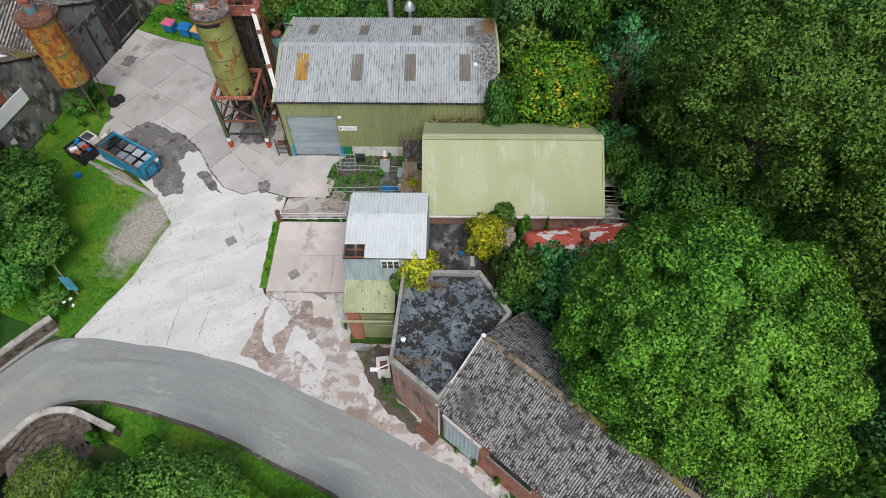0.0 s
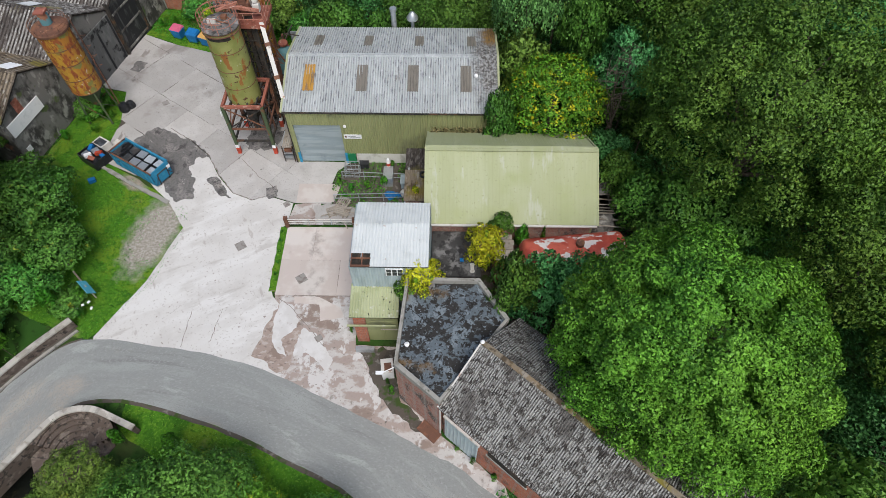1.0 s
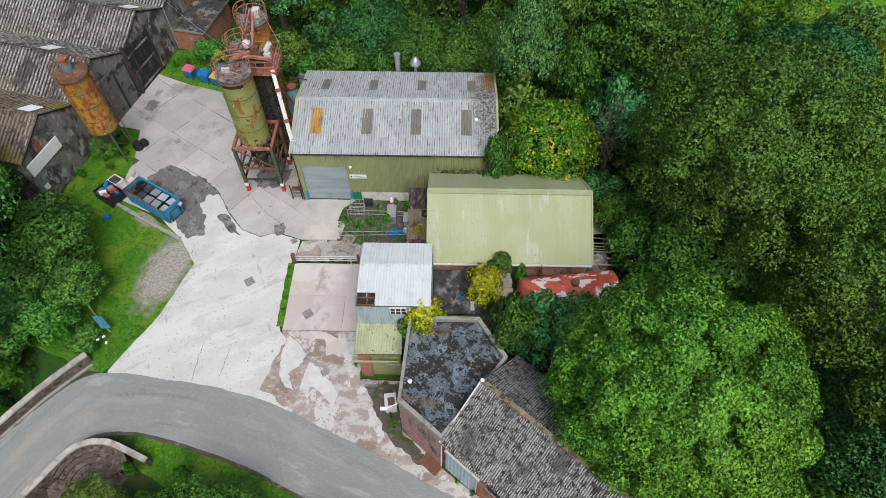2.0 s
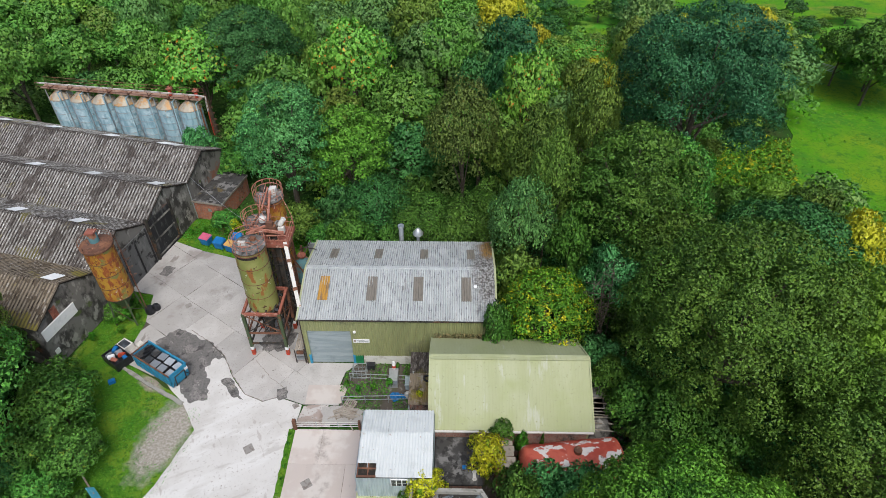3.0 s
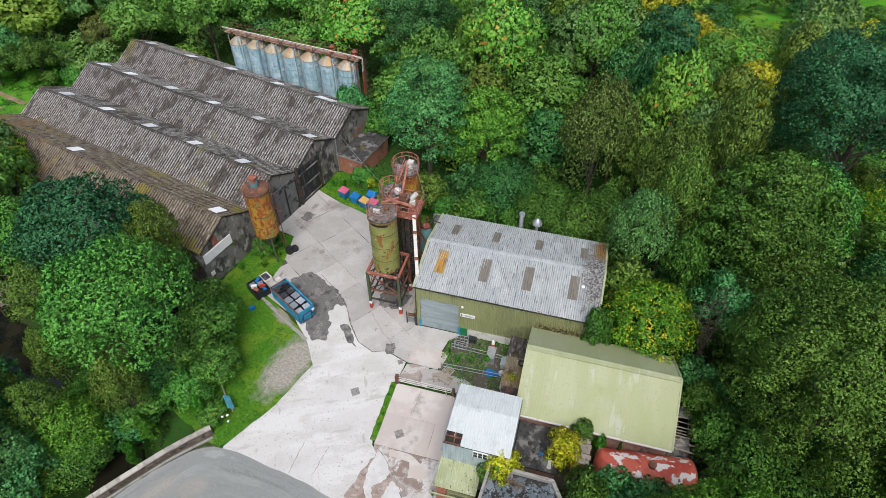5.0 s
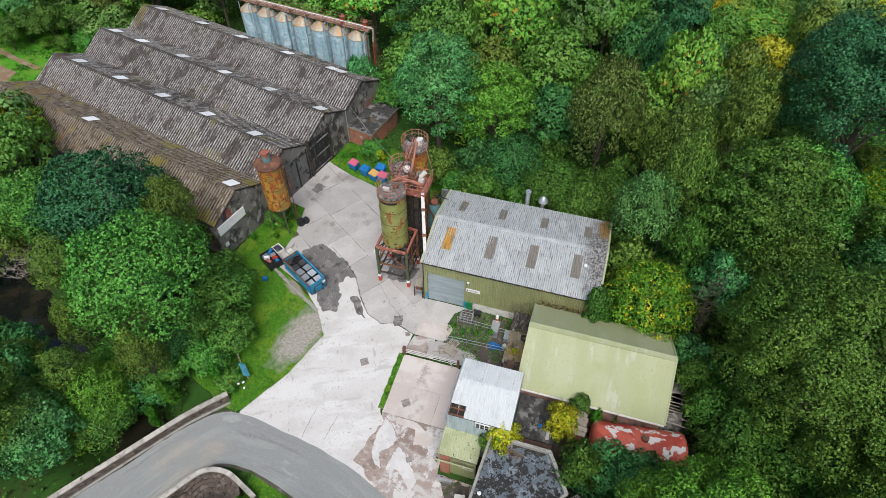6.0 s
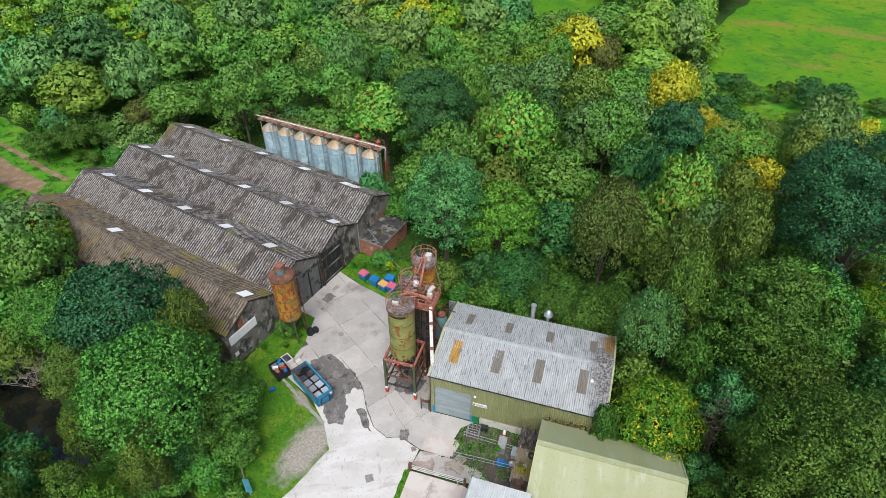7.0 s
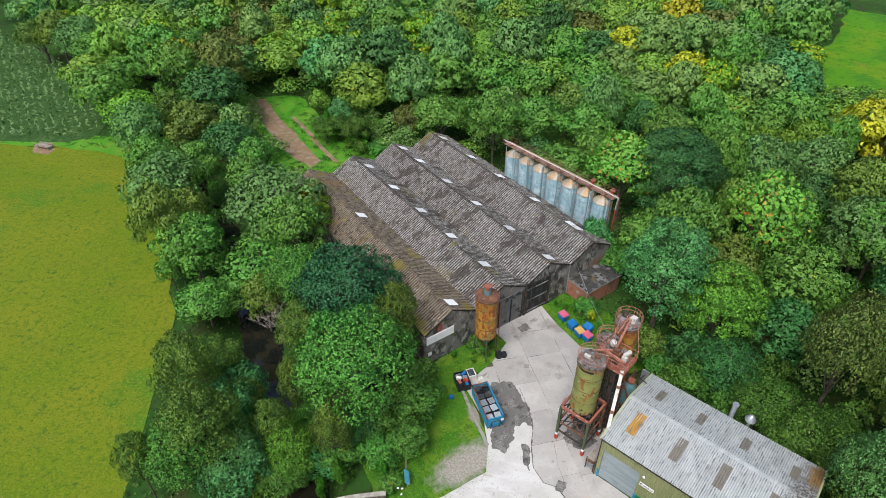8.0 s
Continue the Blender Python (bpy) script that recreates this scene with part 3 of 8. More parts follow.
M["leaf_dark"] = leaf_surf("dark_green_leaves", (.018, .085, .024), (.075, .250, .062), (.12, .33, .04), .72)
M["leaf_olive"] = leaf_surf("olive_leaves", (.046, .110, .018), (.190, .330, .052), (.38, .46, .06), .72)
M["leaf_bright"] = leaf_surf("bright_green_leaves", (.045, .150, .014), (.195, .420, .046))
M["leaf_turning"] = leaf_surf("green_leaves_turning_yellow", (.036, .155, .012), (.165, .400, .030), (.62, .56, .02), .615)
M["leaf_yellow"] = leaf_surf("yellow_leaves", (.26, .36, .012), (.66, .66, .03), (.16, .32, .02), .62)
M["leaf_rowan"] = leaf_surf("green_leaves_with_red_berries", (0.046, 0.191, 0.027), (0.211, 0.528, 0.070), (0.887, 0.243, 0.031), .68)
M["dry_grass"] = leaf_surf("dry_grass_blades", (.20, .15, .07), (.33, .26, .13))
M["weed"] = leaf_surf("weed_leaves", (0.022, 0.131, 0.011), (0.106, 0.357, 0.028))
M["crack"] = surf("crack_dirt", (.22, .185, .16), [((.36, .31, .28), 1.5, .5, .62, 5)], rough=.95)
M["iron"] = surf("worn_iron_cover", (.30, .28, .26), [((.20, .17, .15), 3, .5, .65, 4)], rough=.7)
# Lighter foliage copies: sunlight and haze on the far woods put into colour.
M["leaf_birch"] = leaf_surf("sunlit_green_leaves", (.060, .190, .024), (.250, .500, .070), (.55, .58, .05), .70)
M["leaf_willow"] = leaf_surf("sunlit_olive_leaves", (.058, .150, .036), (.215, .390, .095), (.40, .48, .07), .72)
M["leaf_ash"] = leaf_surf("grey_green_ash_leaves", (.040, .140, .036), (.165, .390, .105), (.34, .46, .07), .72)
M["leaf_deep"] = leaf_surf("deep_olive_leaves", (.024, .078, .012), (.115, .260, .036), (.20, .32, .04), .72)
M["pale_spotted"] = surf("pale_green_sheeting_with_lichen", (.43, .46, .28), [((.36, .39, .22), .8, .45, .6, 5), ((.05, .05, .03), (5, 2.5, 2.5), .63, .66, 5), ((.55, .56, .45), 1.4, .6, .7, 4)], rough=.6, spec=.3)
M["leaf_oak"] = leaf_surf("dull_olive_oak_leaves", (.046, .112, .016), (.140, .265, .036), (.26, .28, .04), .74)
M["leaf_sycamore"] = leaf_surf("blue_green_sycamore_leaves", (.026, .145, .040), (.150, .480, .150))
M["leaf_blue"] = leaf_surf("dark_blue_green_leaves", (.014, .070, .030), (.060, .225, .088), (.30, .40, .03), .80)
M["leaf_lime"] = leaf_surf("fresh_light_green_leaves", (.030, .128, .014), (.195, .485, .050))
M["leaf_berry"] = leaf_surf("dark_leaves_with_red_berries", (.020, .090, .028), (.080, .270, .075), (.62, .07, .02), .765)
M["leaf_brown"] = leaf_surf("brownish_olive_leaves", (.046, .078, .016), (.175, .235, .050), (.26, .22, .05), .74)
M["leaf_gold"] = leaf_surf("golden_leaves", (.20, .27, .015), (.60, .62, .04))

# ---- the ground ----
RIVER = bend([(-14, 6), (-22, 15), (-28, 24), (-34, 29), (-42, 32), (-49, 34.5), (-57, 38.8), (-66, 43), (-76, 46), (-95, 50), (-130, 62), (-190, 90)], 8)


def river_gap(x, y):
    return min(math.hypot(x - a, y - b) for a, b in RIVER)


def ground_z(x, y):
    d = river_gap(x, y)
    dip = -3.6 * max(0.0, 1 - max(0.0, d - 2.2) / 4.2) ** 1.3 if d < 6.4 else 0.0
    return dip - 0.05


g = Geo()
xs = [-1500, -900, -500, -300] + [-220 + 4 * i for i in range(30)] + [-100 + 1.6 * i for i in range(64)] + [4 + 8 * i for i in range(18)] + [160, 300, 600, 1500]
ys = [-1500, -600, -200, -80, -40] + [-20 + 1.6 * i for i in range(60)] + [78 + 8 * i for i in range(26)] + [320, 500, 900, 1500]
for yy in ys:
    for xx in xs:
        g.v.append((xx, yy, ground_z(xx, yy) if -200 < xx < 20 and -10 < yy < 110 else -0.05))
w = len(xs)
g.f = [(j * w + i, j * w + i + 1, (j + 1) * w + i + 1, (j + 1) * w + i) for j in range(len(ys) - 1) for i in range(w - 1)]
solid("ground", g, M["wood_floor"], "dark woodland floor with leaf litter and low growth", kind="structure", smooth=True)

# the river, a dark ribbon under the trees
g = Geo()
for i, (x, y) in enumerate(RIVER):
    a, b = RIVER[max(0, i - 1)], RIVER[min(len(RIVER) - 1, i + 1)]
    d = Vector((b[0] - a[0], b[1] - a[1])).normalized()
    g.v += [(x - d.y * 3.6, y + d.x * 3.6, -3.1), (x + d.y * 3.6, y - d.x * 3.6, -3.1)]
g.f = [(2 * i, 2 * i + 1, 2 * i + 3, 2 * i + 2) for i in range(len(RIVER) - 1)]
solid("river", g, M["water"], "narrow dark still river between wooded banks", kind="structure")


def sheet(name, pts, z, material, label, step=1.2, amp=.25, seed=1, thick=.05):
    return solid(name, Geo().slab(wobble(pts, step, amp, seed), z - thick, z), material, label, kind="structure")


FIELD_W = [(-37, 2), (-41.5, 13), (-46.5, 17.5), (-51.5, 21.5), (-57, 26), (-63, 30.5), (-71, 34.5), (-83, 39), (-95, 43), (-107, 46.5), (-116, 43.5), (-134, 31.5), (-190, -8), (-190, -80), (-60, -60)]
MAIZE = [(-122.2, 46), (-127, 50.5), (-142.7, 54.3), (-161, 56.1), (-184, 59.5), (-205, 55), (-260, 44), (-260, -40), (-193, -8), (-134.6, 32.4), (-124, 41)]
BANK = [(-17.4, 25.6), (-13.2, 24.6), (-9.3, 23.4), (-5.6, 21.7), (-2, 20), (3, 16.6), (1, 15), (-3.5, 17.6), (-8, 19.4), (-14, 21.4), (-17.2, 23.4)]
sheet("bank", BANK, -.01, M["verge"], "bright grassy bank below the road", .8, .2, 2)
FIELD_NE = [(45, 233), (33, 198), (22.2, 170), (19.9, 147), (24, 140.6), (36, 138), (75, 136), (130, 140), (150, 240)]
FIELD_STRIP = [(19.9, 132.5), (20.9, 123.3), (35, 124.2), (60, 127), (75, 131), (36, 131)]
FIELD_N = [(-34, 240), (-29.8, 218), (-26.8, 178), (-22.6, 166), (-5.6, 173.6), (-5, 240)]
FIELD_E = [(47.5, 74), (51.4, 86), (57.5, 101), (64.5, 112), (69.5, 125), (110, 138), (120, 60), (80, 58), (60, 64)]
CLEARING = [(-117, 76), (-104, 71), (-92, 66.5), (-80, 60), (-70, 60), (-71, 72), (-66.5, 79), (-75, 80), (-90, 80.5), (-108, 85)]
sheet("field_west", FIELD_W, .0, M["pasture"], "grazed yellow-green pasture beyond the river trees", 4, .8, 3)
sheet("field_maize", MAIZE, .0, M["maize_floor"], "green floor of the maize field", 5, .5, 4)
sheet("field_margin", [(-137, 30.6), (-134.4, 31.0), (-116, 43.2), (-107, 46.2), (-105, 50), (-113, 52), (-122.2, 46.4), (-124, 41.4), (-134.8, 32.8)], -.012, M["rough_grass"], "grassy margin between pasture and maize", 2, .3, 19)
sheet("field_northeast", FIELD_NE, .0, M["pasture_ne"], "bright green mown pasture among the woods", 4, .8, 5)
HEDGE = [(19.5, 118), (19.2, 146), (50, 140), (95, 138), (95, 112), (66, 118), (34, 114)]
sheet("hedge_bank", HEDGE, -.02, M["rough_grass"], "rough grass along the field hedges", 3, .6, 18)
sheet("field_north", FIELD_N, .0, M["pasture_ne"], "bright green pasture among the far woods", 4, .8, 15)
sheet("field_strip", FIELD_STRIP, .0, M["pasture_ne"], "narrow grass strip beside a hedge", 3, .6, 16)
HERBS = [(52, 87.5), (48, 74), (39.2, 71.4), (37, 78.8), (39.1, 83.6), (46.9, 88.6)]
sheet("herb_patch", HERBS, -.01, M["rough_grass"], "rough patch of tall yellowing weeds", 2, .6, 17)
sheet("field_east", FIELD_E, .0, M["pasture_ne"], "bright green rough pasture beside the wood", 4, .8, 6)
sheet("clearing", CLEARING, .0, M["rough_grass"], "grassy clearing behind the long shed", 3, .8, 7)
sheet("track", [(-116, 76.4), (-106, 73), (-97.2, 70), (-87.9, 67.3), (-80, 66.6), (-80.5, 69.6), (-84.5, 70.6), (-92, 73), (-99.8, 75), (-112, 79.3)], .03, M["soil"], "bare brown earth track through the grass", 1.5, .3, 8)
sheet("track_rut", [(-100, 77.4), (-92, 75), (-84, 72.3), (-78, 71), (-78, 71.8), (-84, 73.2), (-92, 76), (-100, 78.2)], .03, M["soil"], "second bare wheel track in the grass", 1.2, .15, 9)

# verge between the yard and the river wood
VERGE = [(-27, 31.8), (-23.6, 30.2), (-21.6, 29.9), (-18.2, 34.6), (-16.8, 39.8), (-17.0, 43.0), (-19.2, 42.6), (-20.5, 43.6), (-26.2, 46.9), (-25.9, 51.6), (-26.6, 55.6), (-29.2, 56.2), (-31.5, 46.3), (-33.5, 43), (-31, 38), (-29, 33)]
sheet("verge", VERGE, -.008, M["verge"], "mown green verge with mossy and yellowed patches", 1, .2, 11)
sheet("bin_verge", [(-27.2, 64.2), (-23.3, 62.4), (-19.2, 61.1), (-16.5, 62.5), (-13, 61), (-11.5, 64), (-15, 67), (-20, 69), (-24, 68.5), (-26.3, 68.3)], .005, M["verge"], "green weedy bank beside the shed doors", .9, .25, 13)

# road: between two curved edges
ROAD_N = bend([(-46, -3), (-36, 11.4), (-28.7, 22.1), (-25.2, 27.2), (-22.0, 29.8), (-16.4, 29.4), (-12.5, 28.85), (-8.4, 27.7), (-4.1, 25.8), (-.3, 24.05), (3.3, 22.2), (6.3, 20.4), (14, 14), (26, 3), (45, -16)], 5)
ROAD_S = bend([(-41, -8), (-31, 8), (-25.5, 18.4), (-23.1, 22.5), (-21.6, 24.5), (-19.9, 25.4), (-17.0, 25.4), (-13.2, 24.45), (-9.3, 23.2), (-5.6, 21.5), (-2, 19.8), (4, 15.6), (11, 9.4), (22, -1), (40, -20)], 5)
ROAD = wobble(ROAD_N, .8, .06, 21, False) + wobble(ROAD_S[::-1], .8, .08, 22, False)
road_g, cols, run_v = Geo(), 5, 0.0
uv_at = []
for i, (a, b) in enumerate(zip(ROAD_N, ROAD_S)):
    run_v += (Vector(a) - Vector(ROAD_N[i - 1])).length if i else 0
    jag = random.Random(i).uniform(-.05, .05)
    for k in range(cols + 1):
        p = Vector(a).lerp(Vector(b), k / cols) + (Vector((jag, jag)) if k in (0, cols) else Vector((0, 0)))
        road_g.v.append((p.x, p.y, .006))
        uv_at.append((run_v, (Vector(b) - Vector(a)).length * k / cols))
road_g.f = [(i * (cols + 1) + k, (i + 1) * (cols + 1) + k, (i + 1) * (cols + 1) + k + 1, i * (cols + 1) + k + 1) for i in range(len(ROAD_N) - 1) for k in range(cols)]
road_g.f = [f[::-1] for f in road_g.f]
road = solid("road", road_g, M["asphalt"], "worn grey asphalt lane curving past the yard", kind="structure")
layer = road.data.uv_layers.new(name="UVMap")
for lp in road.data.loops:
    layer.data[lp.index].uv = uv_at[lp.vertex_index]
# dirt along the road's edges
for edge, seed, off in ((ROAD_S, 31, -.18), (ROAD_N[8:21], 32, .12)):
    a = wobble(edge, .5, .09, seed, False)
    b = [(x + off * .5, y + off * 1.4) for x, y in wobble(edge, .5, .16, seed + 5, False)]
    solid("road_edge_dirt", Geo().slab(a + b[::-1], .006, .016), M["rubble"], "strip of dark dirt along the road's edge", kind="structure")

# the front apron of pale concrete, the stained concrete before the brick buildings and the back yard
APRON = [(x - .1, y - .35) for x, y in ROAD_N[21:36]] + [(-7.2, 27.2), (-8.0, 29.4), (-8.9, 31.0), (-7.9, 32.4), (-8.9, 33.6), (-9.2, 34.5), (-9.2, 39.9), (-8.9, 40.3), (-8.7, 42.4), (-10.82, 43.14), (-12.2, 42.65), (-13.93, 43.4), (-15.53, 45.26), (-16.97, 47.58), (-18.84, 49.28), (-21.5, 47.8), (-22.0, 45.2), (-18.9, 42.2), (-17.2, 39.8), (-18.7, 34.9), (-21.2, 30.1)]
solid("apron", Geo().slab(wobble(APRON, .6, .04, 46), -.04, .001), M["apron"], "pale worn poured concrete of the yard entrance", kind="structure")
WET = [(x - .1, y - .3) for x, y in ROAD_N[36:58]] + [(7.9, 20.35), (3.7, 23.5), (.85, 26.6), (.75, 29.6), (-2.3, 29.7), (-2.45, 33.9), (-8.8, 33.9), (-8.5, 32.4), (-9.5, 31.0), (-8.6, 29.4), (-8.0, 27.6)]
solid("stained_yard", Geo().slab(wobble(WET, .6, .05, 47), -.04, -.003), M["wet"], "brown-stained damp concrete before the brick buildings", kind="structure")
sheet("dark_patch", [(-23.84, 49.65), (-22.26, 50.97), (-20.16, 49.89), (-18.61, 49.35), (-16.74, 47.34), (-18.01, 47.28), (-18.23, 45.97), (-17.43, 44.69), (-17.11, 42.75), (-18.42, 42.36), (-20.96, 45.17), (-23.9, 47.3)], .034, M["tar"], "dark broken tarmac patch beside the skip", .3, .2, 41, .03)
sheet("worn_strip", [(-16.5, 44.9), (-15.7, 45.2), (-14.5, 43.6), (-13.9, 42.9), (-15.1, 43.2)], .009, M["tar"], "broken surface beside the long crack", .3, .16, 53, .02)
sheet("drain_stain", [(-11.2, 43.95), (-10.4, 44.3), (-10.1, 43.1), (-10.8, 42.8)], .036, M["tar"], "dark wet stain at a drain", .3, .12, 54, .02)
sheet("bare_brown_patch", [(-8.31, 32.89), (-8.9, 31.4), (-9.61, 28.74), (-8.63, 28.45), (-7.6, 27.5), (-6.91, 27.75), (-6.36, 31.04), (-7.11, 32.3)], .003, M["brown_stain"], "brown patch where the concrete skin is gone", .3, .13, 55, .008)
sheet("pale_patch", [(-8.19, 33.1), (-7.32, 32.9), (-6.68, 31.71), (-6.73, 31.04), (-7.7, 30.04), (-7.13, 28.77), (-7.83, 29.08), (-8.34, 29.87), (-8.5, 31.68)], .0075, M["clean_patch"], "pale island of intact concrete", .22, .07, 56, .006)
sheet("pale_patch", [(-6.2, 31.04), (-5.07, 30.4), (-3.81, 28.51), (-4.15, 27.73), (-4.8, 28.34), (-5.78, 29.11), (-6.61, 28.78), (-6.51, 30.06)], .0075, M["clean_patch"], "pale island of intact concrete with ragged edges", .22, .09, 57, .006)
sheet("pale_slab", [(-7.27, 33.6), (-5.48, 33.63), (-3.84, 32.78), (-3.36, 31.92), (-5.07, 31.56), (-5.32, 32.93), (-7.17, 32.99)], .006, M["pink_slab"], "paler patched slab before the court", .4, .05, 58, .008)
sheet("oil_stain", [(-13.6, 48.4), (-11.0, 48.3), (-10.6, 50.6), (-11.6, 51.6), (-13.4, 51.4), (-14.0, 49.8)], .036, M["tar"], "dark oily stain under the silo", .35, .25, 51, .02)
sheet("door_stain", [(-27.2, 58.7), (-26.9, 60.0), (-25.72, 59.76), (-26.2, 58.3)], .036, M["tar"], "dark wet patch by the shed doors", .35, .12, 52, .02)
sheet("gateway_dirt", [(-9.1, 40.2), (-8.5, 42.3), (-6.4, 42.4), (-5.9, 40.2)], .02, M["wet"], "muddy concrete behind the gate", .6, .12, 42)
sheet("door_slab", [(-8.45, 42.45), (-8.46, 44.5), (-4.9, 44.5), (-5.3, 42.6)], .034, M["pink_slab"], "newer pinkish concrete slab before the shutter door", 2, .03, 43)
GARDEN = [(-5.3, 45.9), (-5.6, 44.4), (-5.4, 42.4), (-3.8, 42), (-3.2, 40.4), (2.6, 40.4), (2.6, 46.9), (-4.2, 46.9)]
sheet("pale_floor", [(-6.6, 40.4), (-6.9, 42.2), (-5.4, 42.3), (-2.6, 42.0), (-1.4, 41.2), (-1.8, 40.4)], .026, M["slab"], "old pale concrete floor beside the pallets", .4, .14, 60)
sheet("weedy_plot", GARDEN, .015, M["rubble"], "overgrown plot of rubble and weeds", .8, .12, 44)
sheet("east_ground", [(-2.2, 40.6), (2.8, 47), (9, 47), (17, 47), (20, 37), (17, 31), (9, 30), (6, 33), (3, 37)], -.01, M["rubble"], "dark rubble and litter between the sheds", 1, .2, 45)

sheet("dirty_strip", [(.7, 29.5), (-2.2, 29.5), (-1.4, 28.3), (-.9, 26.9), (.1, 25.4), (2.2, 23.6), (3.6, 23.4), (1.0, 25.9)], .002, M["rubble"], "mossy dirt at the foot of the brick wall", .35, .16, 59, .008)
sheet("weed_strip", [(-9.3, 34), (-9.3, 40), (-8.7, 40), (-8.7, 34)], .004, M["verge"], "strip of green weeds beside the court", .5, .05, 48)
YARD = [(-26.2, 46.9), (-25.9, 51.6), (-26.6, 55.6), (-29.2, 56.2), (-27.25, 64.2), (-23.4, 62.5), (-19.2, 61.2), (-17, 62.6), (-12.7, 60.3), (-9.1, 58.4), (-9.1, 47.0), (-4.3, 47.0), (-5.4, 45.9), (-5.7, 44.5), (-5.5, 42.4), (-8.6, 42.45), (-10.78, 43.2), (-12.2, 42.72), (-13.9, 43.47), (-15.47, 45.3), (-16.9, 47.62), (-18.84, 49.36), (-21.5, 47.9), (-22.6, 45.2)]
yard = tagged(new("yard", mesh_of("yard", Geo().slab(YARD, -.045, .004), M["joint"])), "dark joints between the yard's concrete slabs", kind="structure")
COURT = [(-8.75, 33.7), (-8.75, 40.0), (-3.4, 40.0), (-2.5, 39.6), (-2.5, 33.65)]
court = tagged(new("court", mesh_of("court", Geo().slab(COURT, -.04, .006), M["crack"])), "joints of the pinkish court behind the gate", kind="structure")

# ---- buildings ----
def roof_slope(owner, name, o, along, up, width, length, material, sheet_w, courses, pitch, depth, seed, shape="wave", skip=(), label="", lap=.12, step=.018, crest=None):
    """A pitched roof of overlapping ribbed sheets: the lower course lies under the upper. skip: (column, course) left out."""
    o, along, up = Vector(o), Vector(along).normalized(), Vector(up).normalized()
    nor = along.cross(up).normalized()
    n = max(1, round(width / sheet_w))
    sw, sl = width / n, length / courses
    deck = part(name, Geo().add([q - nor * k for k in (.07, .02) for q in (o, o + along * width, o + along * width + up * length, o + up * length)], [(3, 2, 1, 0), (4, 5, 6, 7), (0, 1, 5, 4), (1, 2, 6, 5), (2, 3, 7, 6), (3, 0, 4, 7)]), M["void"], owner, label)
    g = Geo()
    g.corrugated((0, 0, 0), (1, 0, 0), (0, 1, 0), sw * (1.03 if shape == "box" else 1.0), sl + lap, pitch, depth, 2, .012, 4, shape)
    me = mesh_of("roof_sheet", g, material, False, crest)
    rng = random.Random(seed)
    basis = Matrix((along, up, nor)).transposed().to_4x4()
    for j in range(courses):
        for i in range(n):
            if (i, j) in skip:
                continue
            ob = part("roof_sheet", me, material, deck)
            at = o + along * (sw * i) + up * (sl * j - (lap if j else 0)) + nor * (.05 + step * j + rng.uniform(0, .008))
            ob.matrix_basis = Matrix.Translation(at) @ basis @ pose(0, 0, 0, rng.uniform(-.25, .25), rng.uniform(-.25, .25), rng.uniform(-.2, .2))
    return deck


# grey-roofed workshop with the roller shutter
shop = thing("workshop", (-9, 47, 0), "olive-clad workshop with grey corrugated roof and roller shutter", "building")
W, D, HE, HR = 17.0, 10.3, 5.95, 7.2
g = Geo().box(.1, W - .1, D - .2, D, 0, HE)
for x in (0.0, W - .15):
    gable = Geo()
    pts = [(0.05, 0), (D, 0), (D, HE), (D / 2, HR - .05), (0.05, HE)]
    gable.add([(x, y, z) for y, z in pts] + [(x + .15, y, z) for y, z in pts], [(4, 3, 2, 1, 0), (5, 6, 7, 8, 9)] + [(i, (i + 1) % 5, (i + 1) % 5 + 5, i + 5) for i in range(5)])
    part("gable_wall", gable, M["olive"], shop)
part("rear_wall", g, M["olive"], shop)
DOOR = (.45, 4.35, 4.45)
g = Geo()
for x0, x1, z0, z1 in ((0, DOOR[0], 0, HE), (DOOR[0], DOOR[1], DOOR[2], HE), (DOOR[1], W, 1.15, HE)):
    g.corrugated((x0, 0, z0), (1, 0, 0), (0, 0, 1), x1 - x0, z1 - z0, .2, .05, 2, .08, 4, "rib")
part("front_cladding", g, M["olive"], shop, "olive ribbed metal cladding")
part("plinth", Geo().box(5.25, W, -.02, .2, 0, 1.15), M["plinth"], shop, "whitewashed masonry plinth")
shutter = part("roller_shutter", Geo().corrugated((DOOR[1], .12, 0), (0, 0, 1), (-1, 0, 0), DOOR[2], DOOR[1] - DOOR[0], .11, .018, 2, .03).corrugated((DOOR[1], .16, 0), (0, 0, 1), (-1, 0, 0), .3, DOOR[1] - DOOR[0], .11, .018), M["shutter"], shop, "closed grey-blue roller shutter")
for x in (DOOR[0] - .06, DOOR[1] + .06):
    part("door_jamb", Geo().box(x - .1, x + .1, -.08, .06, 0, 1.25), M["blue_paint"], shop, "blue-painted guard at the shutter's foot")
    part("door_trim", Geo().box(x - .07, x + .07, -.06, .06, 1.25, DOOR[2] + .1), M["olive"], shop)
part("side_door", Geo().box(4.5, 5.2, -.05, .05, .0, 1.15), M["green_paint"], shop, "bright green low door panel")
board = part("sign_board", Geo().box(4.5, 5.95, -.09, -.05, 3.0, 3.45), M["white_paint"], shop, "white sign board with small dark lettering")
for x0, x1, z in ((4.8, 5.5, 3.26), (5.0, 5.85, 3.14)):
    part("lettering", Geo().box(x0, x1, -.098, -.091, z, z + .06), M["galv"], board)
part("lettering", Geo().box(4.58, 4.72, -.098, -.091, 3.14, 3.34), M["rust"], board)
part("bulkhead_lamp", Geo().lathe([(0, 0), (.14, 0), (.14, .08), (.09, .12), (0, .12)], 12), M["white_paint"], shop, "round white bulkhead lamp").matrix_basis = pose(4.7, -.05, 4.4, 90)
